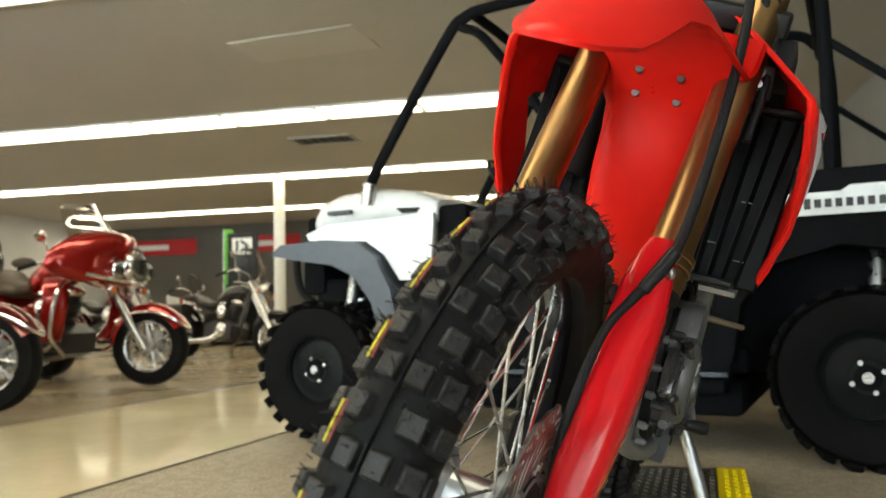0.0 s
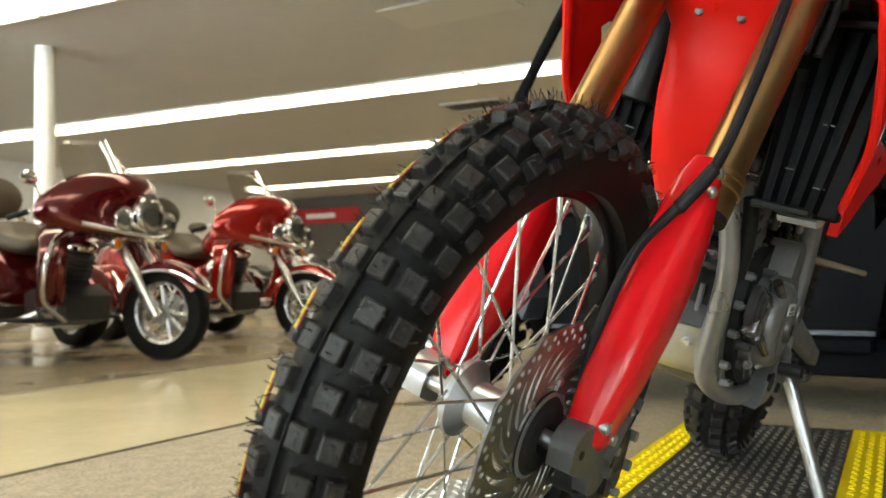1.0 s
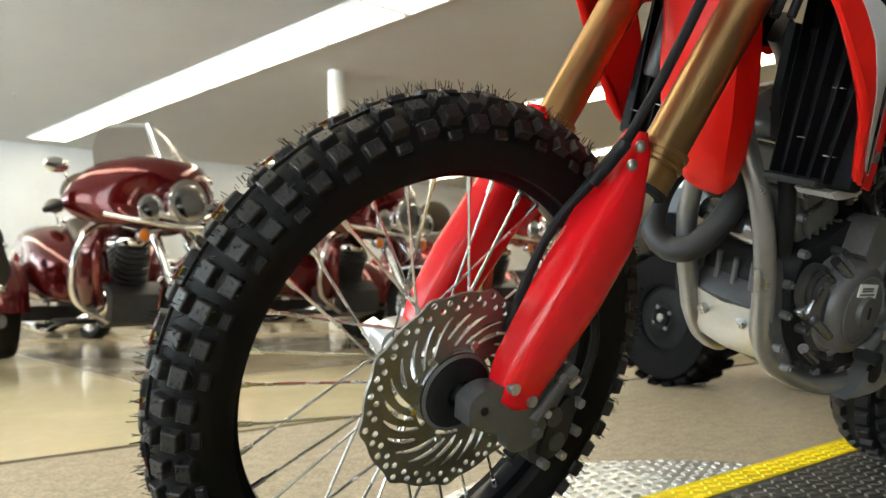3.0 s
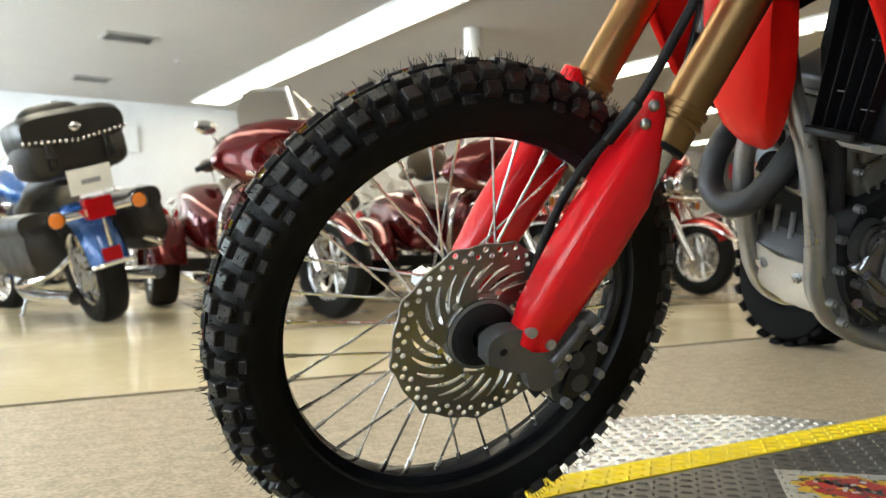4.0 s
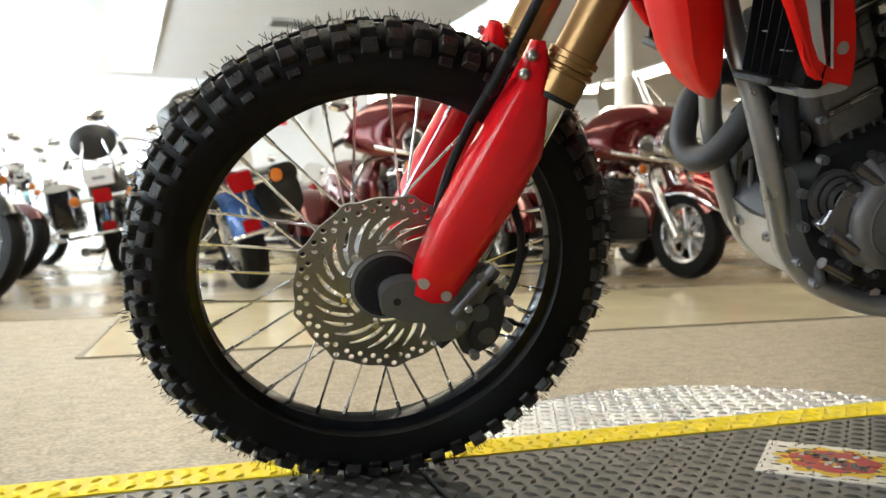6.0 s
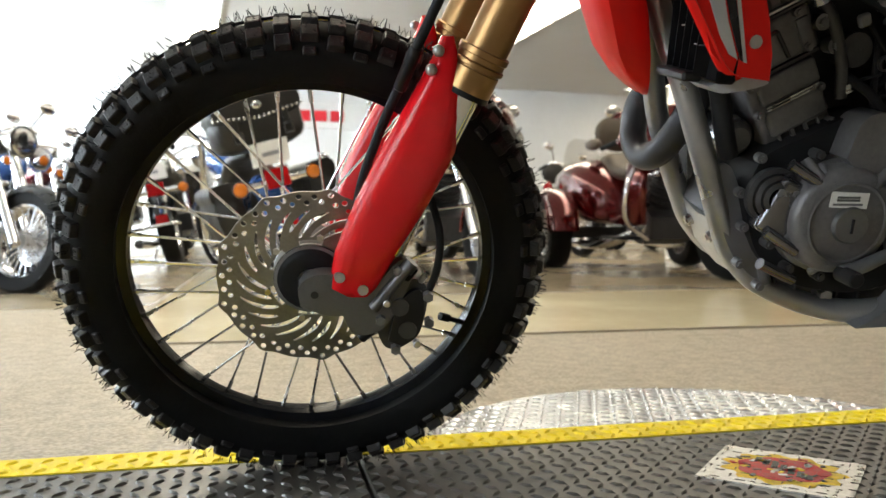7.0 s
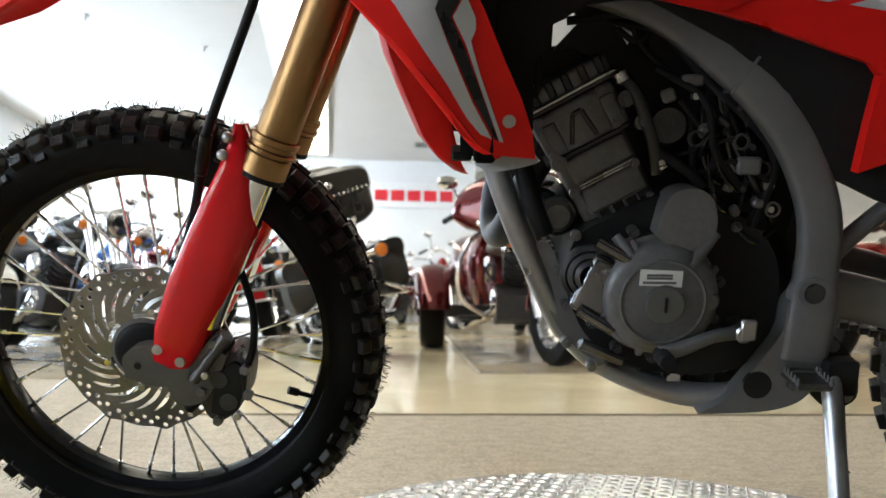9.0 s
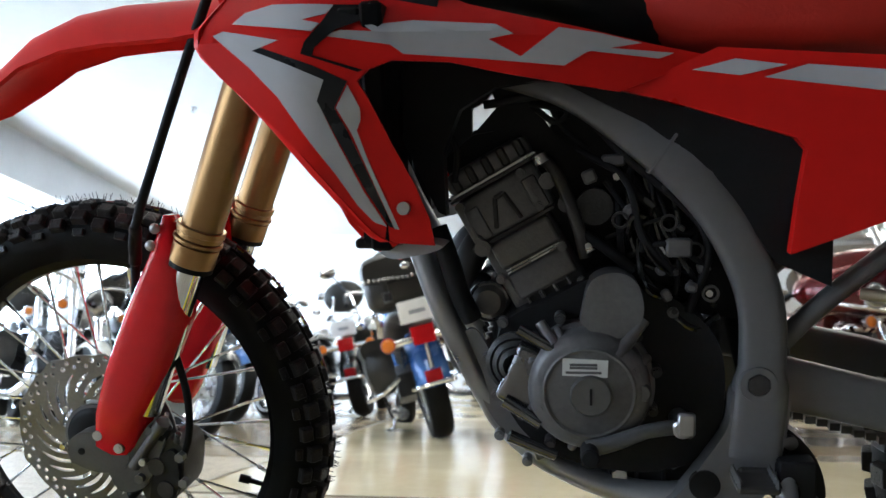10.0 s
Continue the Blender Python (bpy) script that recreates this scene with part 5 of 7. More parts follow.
# hoses, wires and throttle body behind the cylinder
rng = random.Random(11)
bm = start()
rod(bm, (0.745, 0, 0.355), (0.845, 0, 0.335), 0.035, 0.045, 20)
rod(bm, (0.742, -0.045, 0.335), (0.742, -0.085, 0.335), 0.024, seg=18)
part("throttle_body", bm, CAST_DARK, bike, "dark throttle body")
bm = start()
slab(bm, [(0.66, 0.30), (0.70, 0.22), (0.80, 0.20), (0.93, 0.18), (0.95, 0.28), (0.88, 0.40), (0.80, 0.44), (0.70, 0.47), (0.665, 0.40)], -0.05, 0.09)
soften(bm, 0.012, 2)
part("airbox", bm, MATTE, bike, "black airbox")
for pts, r in (([(0.72, -0.09, 0.41), (0.78, -0.11, 0.37), (0.80, -0.11, 0.30), (0.84, -0.10, 0.25)], 0.005), ([(0.66, -0.06, 0.47), (0.73, -0.10, 0.45), (0.81, -0.10, 0.37), (0.80, -0.10, 0.28)], 0.004),
               ([(0.60, -0.07, 0.47), (0.70, -0.08, 0.475), (0.78, -0.10, 0.40), (0.88, -0.10, 0.30), (0.86, -0.10, 0.20)], 0.006), ([(0.535, -0.085, 0.31), (0.550, -0.09, 0.27), (0.565, -0.09, 0.22), (0.580, -0.085, 0.185)], 0.014),
               ([(0.78, -0.09, 0.27), (0.83, -0.11, 0.29), (0.88, -0.10, 0.26)], 0.004), ([(0.73, -0.09, 0.30), (0.76, -0.105, 0.28), (0.79, -0.10, 0.255)], 0.007)):
    bm = start()
    tube(bm, pts, r, 10, 6)
    part("hose", bm, MATTE, bike, "black engine hose")
for (x, y, z), s in (((0.765, -0.10, 0.395), (0.030, 0.012, 0.016)), ((0.785, -0.105, 0.330), (0.014, 0.012, 0.012)), ((0.845, -0.11, 0.285), (0.032, 0.012, 0.024)), ((0.735, -0.10, 0.375), (0.018, 0.010, 0.018)),
                     ((0.86, -0.115, 0.235), (0.014, 0.012, 0.012)), ((0.83, -0.115, 0.225), (0.012, 0.010, 0.016))):
    bm = start()
    box(bm, (x, y, z), s, Matrix.Rotation(rng.uniform(-0.6, 0.6), 4, "Y"))
    soften(bm, 0.003, 1)
    part("cable_clip", bm, FRAME_GREY if rng.random() < 0.4 else CAST, bike, "metal cable clip")
# starter motor and glossy case front
bm = start()
rod(bm, (0.600, -0.060, 0.205), (0.600, 0.085, 0.205), 0.030, seg=28)
soften(bm, 0.005, 2)
starter = part("starter_motor", bm, mat("dark_glossy_metal", (0.20, 0.20, 0.215), 0.18, 0.9, vary=0.15, scale=18), bike, "glossy dark metal starter motor")
bm = start()
rod(bm, (0.600, -0.068, 0.205), (0.600, -0.060, 0.205), 0.017, 0.024, 20)
part("end_cap", bm, CAST, starter)
bm = start()
box(bm, (0.655, -0.118, 0.118), (0.060, 0.034, 0.085), Matrix.Rotation(radians(24), 4, "Y"))
soften(bm, 0.010, 3)
part("case_shoulder", bm, mat("dark_glossy_metal", (0.20, 0.20, 0.215), 0.18, 0.9), bike, "glossy dark case shoulder")
for a, b in (((0.645, -0.137, 0.185), (0.690, -0.142, 0.160)), ((0.625, -0.136, 0.090), (0.672, -0.142, 0.062)), ((0.630, -0.128, 0.040), (0.690, -0.120, 0.012))):
    bm = start()
    rod(bm, a, b, 0.0085, 0.0075, 12)
    part("case_rib", bm, mat("dark_glossy_metal", (0.20, 0.20, 0.215), 0.18, 0.9), bike, "glossy dark casting rib")
bm = start()
box(bm, (0.626, 0.0, 0.120), (0.030, 0.150, 0.110), Matrix.Rotation(radians(24), 4, "Y"))
soften(bm, 0.010, 2)
front_case = part("case_front", bm, CAST_DARK, bike, "ribbed dark case front")
for k in range(5):
    bm = start()
    rod(bm, (0.611, -0.066 + 0.033 * k, 0.085), (0.596, -0.066 + 0.033 * k, 0.155), 0.005, seg=8)
    part("case_rib", bm, CAST, front_case)
# crowded wiring and small fittings behind the cylinder
tight = random.Random(5)
for k in range(16):
    x0, z0 = tight.uniform(0.755, 0.80), tight.uniform(0.26, 0.42)
    x1, z1 = tight.uniform(0.83, 0.90), tight.uniform(0.19, 0.33)
    bm = start()
    tube(bm, [(x0, -0.085, z0), ((x0 + x1) / 2 + tight.uniform(-0.03, 0.03), tight.uniform(-0.115, -0.095), (z0 + z1) / 2 + tight.uniform(-0.05, 0.03)), (x1, -0.085, z1)], tight.uniform(0.0022, 0.006), 8, 5)
    part("wire", bm, GLOSS_BLACK if k % 2 else MATTE, bike, "black wire loom")
for k in range(22):
    x, z = tight.uniform(0.76, 0.90), tight.uniform(0.20, 0.42)
    if x + z > 1.235:
        continue
    bm = start()
    y = tight.uniform(-0.118, -0.100)
    if k % 3 == 0:
        rod(bm, (x, y + 0.02, z), (x, y, z), tight.uniform(0.003, 0.006), seg=10)
    elif k % 3 == 1:
        lathe(bm, [(0.008, y), (0.011, y), (0.011, y + 0.006), (0.008, y + 0.006)], 18, (x, 0, z))
    else:
        box(bm, (x, y, z), (tight.uniform(0.008, 0.02), 0.008, tight.uniform(0.005, 0.012)), Matrix.Rotation(tight.uniform(-1, 1), 4, "Y"))
        soften(bm, 0.0015, 1)
    part("small_fitting", bm, (STEEL, CAST, CAST_DARK, CAST_DARK)[tight.randrange(4)], bike, "small metal fitting")
# black cable bracket beside the left fork tube
bm = start()
box(bm, (0.372, -0.158, 0.592), (0.020, 0.045, 0.050), Matrix.Rotation(radians(-20), 4, "Y"))
soften(bm, 0.006, 2)
brk = part("cable_bracket", bm, BLACK, bike, "black cable bracket")
for z in (0.601, 0.584):
    bm = start()
    rod(bm, (0.366, -0.160, z), (0.354, -0.160, z), 0.0065, 0.006, 12)
    part("screw", bm, STEEL, brk)
for dy, dx in ((0.0, 0.0), (-0.014, 0.012), (0.012, 0.016)):
    bm = start()
    tube(bm, [(0.335 + dx, -0.150 + dy, 0.50), (0.350 + dx, -0.155 + dy, 0.58), (0.352 + dx, -0.150 + dy, 0.66), (0.34 + dx, -0.12 + dy, 0.80)], 0.006, 10, 6)
    part("control_cable", bm, MATTE, bike, "black control cable")
# casting seams and bolts of the top end
for w in (0.006, 0.122):
    bm = start()
    cyl_box(bm, 0.0, 0, w, (0.122, 0.160, 0.004))
    part("gasket", bm, CAST_DARK, cylinder, smooth=0)
for u in (-0.046, 0.046):
    for w in (0.018, 0.072, 0.132, 0.182):
        bm = start()
        rod(bm, on_cyl(u, -0.074, w), on_cyl(u, -0.086, w), 0.0065, seg=12)
        rod(bm, on_cyl(u, -0.086, w), on_cyl(u, -0.090, w), 0.0042, seg=6)
        part("bolt", bm, CAST, cylinder)
bm = start()
tube(bm, [on_cyl(0.062, -0.05, 0.20), on_cyl(0.085, -0.085, 0.17), on_cyl(0.080, -0.092, 0.10), on_cyl(0.066, -0.088, 0.045)], 0.0085, 12, 6)
part("coolant_hose", bm, CAST_DARK, bike, "dark coolant hose with clamps")
for w in (0.185, 0.055):
    bm = start()
    lathe(bm, [(0.0075, -0.006), (0.0105, -0.006), (0.0105, 0.006), (0.0075, 0.006)], 18)
    put_at = Matrix.Translation(on_cyl(0.077, -0.088, w)) @ CROT @ Matrix.Rotation(radians(90), 4, "X")
    bmesh.ops.transform(bm, matrix=put_at, verts=bm.verts)
    part("hose_clamp", bm, STEEL, bike)
# raised rim and seams of the alternator cover
bm = start()
lathe(bm, [(0.0535, -0.1555), (0.0565, -0.1565), (0.0590, -0.1550), (0.0565, -0.1535)], 56, (0.733, 0, 0.108))
part("cover_ridge", bm, CAST, cover)
for a in (28, 62, 118, 200, 255, 310):
    bm = start()
    t = radians(a)
    rod(bm, (0.733 + 0.060 * math.cos(t), -0.150, 0.108 + 0.060 * math.sin(t)), (0.733 + 0.084 * math.cos(t), -0.126, 0.108 + 0.084 * math.sin(t)), 0.0048, 0.006, 10)
    part("cast_rib", bm, CAST, cover)
bm = start()
rod(bm, (0.086, -0.112, -0.030), (0.134, -0.114, 0.034), 0.0085, 0.0075, 12)
rod(bm, (0.128, -0.114, 0.026), (0.137, -0.114, 0.038), 0.0105, seg=12)
part("caliper_arm", bm, LUG, caliper, "grey diagonal caliper arm")
bm = start()
slab(bm, [(0.108, -0.078), (0.118, -0.030), (0.140, -0.004), (0.154, -0.012), (0.152, -0.062), (0.130, -0.084)], -0.114, -0.104, round_line=True)
soften(bm, 0.004, 2)
part("caliper_face", bm, BLACK, caliper, "black caliper body")
# caliper pins, bleeder and slide boots
for a, b, r, m2 in (((0.104, -0.108, -0.020), (0.104, -0.122, -0.020), 0.0055, ALU), ((0.147, -0.108, -0.082), (0.147, -0.120, -0.082), 0.0055, ALU), ((0.150, -0.104, 0.006), (0.158, -0.112, 0.022), 0.0045, STEEL),
                    ((0.088, -0.100, -0.062), (0.070, -0.098, -0.080), 0.0085, MATTE), ((0.128, -0.106, 0.012), (0.140, -0.108, 0.030), 0.0085, MATTE)):
    bm = start()
    rod(bm, a, b, r, seg=14)
    soften(bm, 0.001, 1)
    part("caliper_pin", bm, m2, caliper)
for k in range(3):
    bm = start()
    box(bm, (0.120 + 0.010 * k, -0.1085, -0.048 + 0.002 * k), (0.004, 0.006, 0.040), Matrix.Rotation(radians(-18), 4, "Y"))
    part("caliper_rib", bm, CAST_DARK, caliper, smooth=0)


# side parts are warped by height and width to fit the camera's view
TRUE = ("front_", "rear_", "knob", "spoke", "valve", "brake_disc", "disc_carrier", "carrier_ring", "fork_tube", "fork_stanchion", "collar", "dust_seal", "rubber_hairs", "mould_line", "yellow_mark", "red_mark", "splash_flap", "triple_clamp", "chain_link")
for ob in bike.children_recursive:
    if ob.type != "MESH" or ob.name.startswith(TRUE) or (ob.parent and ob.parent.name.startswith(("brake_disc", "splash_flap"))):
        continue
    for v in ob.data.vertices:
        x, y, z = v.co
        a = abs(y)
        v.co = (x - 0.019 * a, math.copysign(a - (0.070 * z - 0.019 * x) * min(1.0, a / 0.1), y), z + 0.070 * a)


# ---------------------------------------------------------------- parked vehicles; own axes: x to the rear, y to the right, z up
def put(bm, m):
    if m is not None:
        bmesh.ops.transform(bm, matrix=m, verts=bm.verts)
    return bm


def road_wheel(thing, name, c, r, w, m=None, spokes=10, rim_mat=None, wall=None, rim_r=None, knobby=False, rotor=True, rubber=None):
    """A road wheel on an axle along y: tyre, rim with cast spokes, hub, disc."""
    rim_mat = rim_mat or CHROME
    ri = rim_r or r * 0.66
    h = w / 2
    bm = start()
    lathe(bm, [(ri, -h * 0.8), (ri + (r - ri) * 0.35, -h), (r - 0.02, -h * 0.9), (r - 0.004, -h * 0.55), (r, 0), (r - 0.004, h * 0.55), (r - 0.02, h * 0.9), (ri + (r - ri) * 0.35, h), (ri, h * 0.8)], 44, c)
    tyre = part(name + "_tyre", put(bm, m), rubber or RUBBER, thing, "black rubber tyre")
    if knobby:
        for row in (-1, 1):
            me = None
            for k in range(22):
                t = 2 * math.pi * (k + 0.25 * row) / 22
                if me is None:
                    b2 = start()
                    box(b2, (0, 0, 0), (0.05, h * 0.8, 0.024))
                    soften(b2, 0.005, 1)
                    me = bpy.data.meshes.new("lug")
                    b2.to_mesh(me)
                    b2.free()
                    me.materials.append(rubber or KNOB)
                ob = new("lug", me)
                ob.parent = tyre
                ob.matrix_basis = (m or Matrix()) @ Matrix.Translation(c) @ Matrix.Rotation(t, 4, "Y") @ Matrix.Translation((0, row * h * 0.58, r + 0.004)) @ Matrix.Rotation(radians(row * 20), 4, "Z")
    if wall:
        for s in (-1, 1):
            bm = start()
            lathe(bm, [(ri + 0.012, s * (h * 0.93)), (ri + (r - ri) * 0.40, s * (h + 0.003)), (ri + (r - ri) * 0.40, s * (h - 0.002)), (ri + 0.012, s * (h * 0.88))], 40, c)
            part("white_wall", put(bm, m), wall, tyre)
    bm = start()
    lathe(bm, [(ri + 0.006, -h * 0.82), (ri - 0.014, -h * 0.7), (ri - 0.022, -h * 0.3), (ri - 0.022, h * 0.3), (ri - 0.014, h * 0.7), (ri + 0.006, h * 0.82)], 40, c)
    rim = part(name + "_rim", put(bm, m), rim_mat, thing)
    bm = start()
    rod(bm, (c[0], c[1] - h * 0.8, c[2]), (c[0], c[1] + h * 0.8, c[2]), 0.045, seg=20)
    if rotor:
        rod(bm, (c[0], c[1] - h * 0.75, c[2]), (c[0], c[1] - h * 0.70, c[2]), 0.125, seg=28)
    part("hub", put(bm, m), STEEL if rotor else rim_mat, rim)
    for k in range(spokes):
        t = 2 * math.pi * k / spokes
        bm = start()
        a = (c[0] + 0.03 * math.cos(t), c[1], c[2] + 0.03 * math.sin(t))
        b = (c[0] + (ri - 0.015) * math.cos(t + 0.12), c[1], c[2] + (ri - 0.015) * math.sin(t + 0.12))
        rod(bm, a, b, 0.014 if spokes < 16 else 0.004, 0.010 if spokes < 16 else 0.004, 8)
        part("spoke", put(bm, m), rim_mat, rim)
    return tyre, rim


def arc_fender(c, r, w, a0, a1, skirt=0.05, n=18, t=0.006):
    """A mudguard round an axle: an arched shell from angle a0 to a1 (0 is to the rear, 90 up)."""
    bm = start()
    secs = []
    for a in np.linspace(radians(a0), radians(a1), n):
        ring = []
        for rr, sgn in ((r, 1), (r - t, -1)):
            us = np.linspace(-1, 1, 11)[::sgn]
            for u in us:
                k = rr - skirt * abs(u) ** 3
                ring.append(Vector((c[0] + k * math.cos(a), c[1] + (w / 2 - (0 if sgn > 0 else t)) * u, c[2] + k * math.sin(a))))
        secs.append(ring)
    loft(bm, secs)
    return bm


def lamp_unit(thing, name, c, r, lens, m=None, depth=0.06):
    """A round lamp facing forward (to -x): chrome shell and lens."""
    bm = start()
    secs = [[Vector((c[0] + dx, c[1] + rr * math.cos(t), c[2] + rr * math.sin(t))) for t in np.linspace(0, 2 * math.pi, 24, endpoint=False)] for dx, rr in ((depth, r * 0.4), (depth * 0.4, r * 0.9), (0.006, r * 1.06), (-0.012, r * 1.06), (-0.012, r * 0.94))]
    loft(bm, secs)
    shell = part(name, put(bm, m), CHROME, thing)
    bm = start()
    ball(bm, (c[0] - 0.010, c[1], c[2]), (0.012, r * 0.93, r * 0.93))
    part("lens", put(bm, m), lens, shell)


def v_twin(thing, x, z):
    """Chrome and black V engine."""
    bm = start()
    slab(bm, [(x - 0.20, z - 0.16), (x - 0.22, z), (x - 0.08, z + 0.08), (x + 0.10, z + 0.08), (x + 0.30, z + 0.02), (x + 0.30, z - 0.14), (x, z - 0.2)], -0.16, 0.16)
    soften(bm, 0.02, 2)
    case = part("crankcase", bm, CAST_DARK, thing, "black engine case")
    for s in (-1, 1):
        bm = start()
        lathe(bm, [(0.0005, s * 0.20), (0.07, s * 0.195), (0.10, s * 0.17), (0.105, s * 0.15), (0.0005, s * 0.15)], 28, (x, 0, z - 0.05), closed=False)
        part("round_cover", bm, CHROME, case)
    for d in (-1, 1):
        bm = start()
        ax = Vector((d * 0.42, 0, 0.9)).normalized()
        rod(bm, Vector((x, 0, z + 0.06)), Vector((x, 0, z + 0.06)) + ax * 0.26, 0.075, seg=16)
        cylp = part("cylinder", bm, CAST_DARK, thing, "black finned cylinder", 0)
        for k in range(6):
            bm = start()
            p = Vector((x, 0, z + 0.06)) + ax * (0.06 + 0.036 * k)
            rod(bm, p - ax * 0.007, p + ax * 0.007, 0.105, seg=16)
            part("fin", bm, CAST_DARK, cylp, smooth=0)
        bm = start()
        p = Vector((x, 0, z + 0.06)) + ax * 0.29
        ball(bm, p, (0.10, 0.11, 0.055))
        part("rocker_cover", bm, CHROME, cylp)
    bm = start()
    ball(bm, (x - 0.02, 0.20, z + 0.18), (0.085, 0.05, 0.10))
    part("air_cleaner", bm, CHROME, thing, "chrome air cleaner")


def exhaust(thing, pts, r, name="exhaust_pipe"):
    bm = start()
    tube(bm, pts, r, 14, 5)
    part(name, bm, CHROME, thing, "chrome exhaust pipe")


def trike(m, paint, label, steer=17):
    """Three-wheeled tourer; the origin lies on the floor below the steering head."""
    t = empty("touring_trike", m, label, "motor trike", "touring trikes")
    F = Matrix.Rotation(radians(steer), 4, "Z")
    H = F @ Matrix.Translation((0, 0, -0.15))
    road_wheel(t, "front", (-0.55, 0, 0.308), 0.308, 0.13, F, 10, STEEL, rim_r=0.20)
    part("front_fender", put(arc_fender((-0.55, 0, 0.308), 0.340, 0.18, 4, 152, 0.07), F), paint, t, "glossy red front fender", 60)
    bm = start()
    for k in (-1, 1):
        tube(bm, [(-0.87, 0, 0.44), (-0.84, k * 0.05, 0.47), (-0.76, k * 0.093, 0.53), (-0.62, k * 0.096, 0.575), (-0.45, k * 0.096, 0.57), (-0.30, k * 0.093, 0.50)], 0.011, 8)
    part("fender_trim", put(bm, F), CHROME, t)
    for s in (-1, 1):
        bm = start()
        rod(bm, (-0.55, s * 0.112, 0.31), (-0.20, s * 0.112, 0.90), 0.030, seg=18)
        rod(bm, (-0.565, s * 0.112, 0.28), (-0.40, s * 0.112, 0.56), 0.038, seg=18)
        part("fork_leg", put(bm, F), CHROME, t, "chrome fork leg")
    # batwing fairing
    bm = start()
    secs = []
    for x, z, hw, h in ((-0.40, 1.12, 0.16, 0.10), (-0.385, 1.13, 0.27, 0.16), (-0.33, 1.145, 0.37, 0.205), (-0.22, 1.155, 0.45, 0.225), (-0.10, 1.16, 0.49, 0.215), (0.0, 1.15, 0.48, 0.17)):
        ring = []
        for a in np.linspace(0, 2 * math.pi, 36, endpoint=False):
            u, v = math.cos(a), math.sin(a)
            zz = h * math.copysign(abs(v) ** 0.8, v)
            if v < 0:
                zz *= 0.55 + 0.55 * (1 - abs(u)) + 0.25 * math.exp(-((abs(u) - 0.75) / 0.2) ** 2)
            ring.append(Vector((x + 0.13 * u * u * (1 if x < -0.15 else 0.4), hw * math.copysign(abs(u) ** 0.75, u), z + zz - 0.05 * u * u)))
        secs.append(ring)
    loft(bm, secs)
    part("fairing", put(bm, H), paint, t, "glossy red batwing fairing", 60)
    bm = start()
    tube(bm, [(-0.40, -0.20, 1.03), (-0.43, 0, 0.985), (-0.40, 0.20, 1.03)], 0.022, 10)
    part("fairing_trim", put(bm, H), CHROME, t)
    lamp_unit(t, "headlamp", (-0.445, 0, 1.09), 0.115, LENS, H, 0.10)
    for s in (-1, 1):
        lamp_unit(t, "passing_lamp", (-0.405, s * 0.225, 1.05), 0.075, LENS, H)
        lamp_unit(t, "turn_signal", (-0.36, s * 0.235, 0.90), 0.038, AMBER, H)
        bm = start()
        tube(bm, [(-0.30, 0, 0.97), (-0.32, s * 0.12, 0.94), (-0.34, s * 0.24, 0.93)], 0.014, 8)
        part("lamp_bar", put(bm, H), CHROME, t)
        bm = start()
        tube(bm, [(-0.05, 0, 1.04), (0.0, s * 0.22, 1.12), (0.12, s * 0.38, 1.12), (0.24, s * 0.44, 1.08)], 0.013, 10)
        bar = part("handlebar", put(bm, H), CHROME, t)
        bm = start()
        rod(bm, (0.16, s * 0.41, 1.11), (0.28, s * 0.455, 1.07), 0.019, seg=12)
        part("grip", put(bm, H), MATTE, bar)
        bm = start()
        tube(bm, [(0.08, s * 0.37, 1.13), (0.06, s * 0.43, 1.22), (0.07, s * 0.47, 1.29)], 0.007, 8)
        ball(bm, (0.07, s * 0.50, 1.31), (0.018, 0.075, 0.045))
        part("mirror", put(bm, H), CHROME, t)
    # clear screen: a thin bowed sheet
    bm = start()
    secs = []
    for z, x, hw in ((1.30, -0.22, 0.36), (1.42, -0.15, 0.33), (1.54, -0.07, 0.25), (1.60, -0.03, 0.15)):
        ring = [Vector((x + 0.14 * (k / 6 - 1) ** 2, hw * (k / 6 - 1), z)) for k in range(13)] + [Vector((x + 0.005 + 0.14 * (k / 6 - 1) ** 2, hw * (k / 6 - 1), z)) for k in range(12, -1, -1)]
        secs.append(ring)
    loft(bm, secs)
    part("windscreen", put(bm, H), GLASS, t, "smoked clear windscreen", 60)
    bm = start()
    tube(bm, [(-0.22, 0.0, 1.32), (-0.14, 0.0, 1.45), (-0.06, 0, 1.60)], 0.024, 8, flat=0.4)
    part("screen_trim", put(bm, H), CHROME, t)
    bm = start()
    lathe(bm, [(0.120, -0.03), (0.136, -0.02), (0.138, 0.02), (0.120, 0.02)], 32)
    bmesh.ops.rotate(bm, verts=bm.verts, cent=(0, 0, 0), matrix=Matrix.Rotation(radians(90), 3, "Z"))
    bmesh.ops.translate(bm, verts=bm.verts, vec=(-0.42, 0, 1.09))
    part("lamp_bezel", put(bm, H), CHROME, t)
    bm = start()
    tube(bm, [(-0.24, -0.40, 1.02), (-0.36, -0.28, 0.985), (-0.44, -0.12, 0.955), (-0.455, 0, 0.945), (-0.44, 0.12, 0.955), (-0.36, 0.28, 0.985), (-0.24, 0.40, 1.02)], 0.016, 10)
    part("lamp_rail", put(bm, H), CHROME, t)
    bm = start()
    secs = [oval((x, 0, z), (0, hw, 0), (0, 0, h), 20, 2.4) for x, z, hw, h in ((0.02, 0.92, 0.08, 0.06), (0.14, 0.93, 0.16, 0.12), (0.32, 0.90, 0.18, 0.13), (0.50, 0.84, 0.13, 0.10), (0.60, 0.80, 0.07, 0.06))]
    loft(bm, secs)
    tank = part("fuel_tank", bm, paint, t, "glossy red fuel tank", 60)
    bm = start()
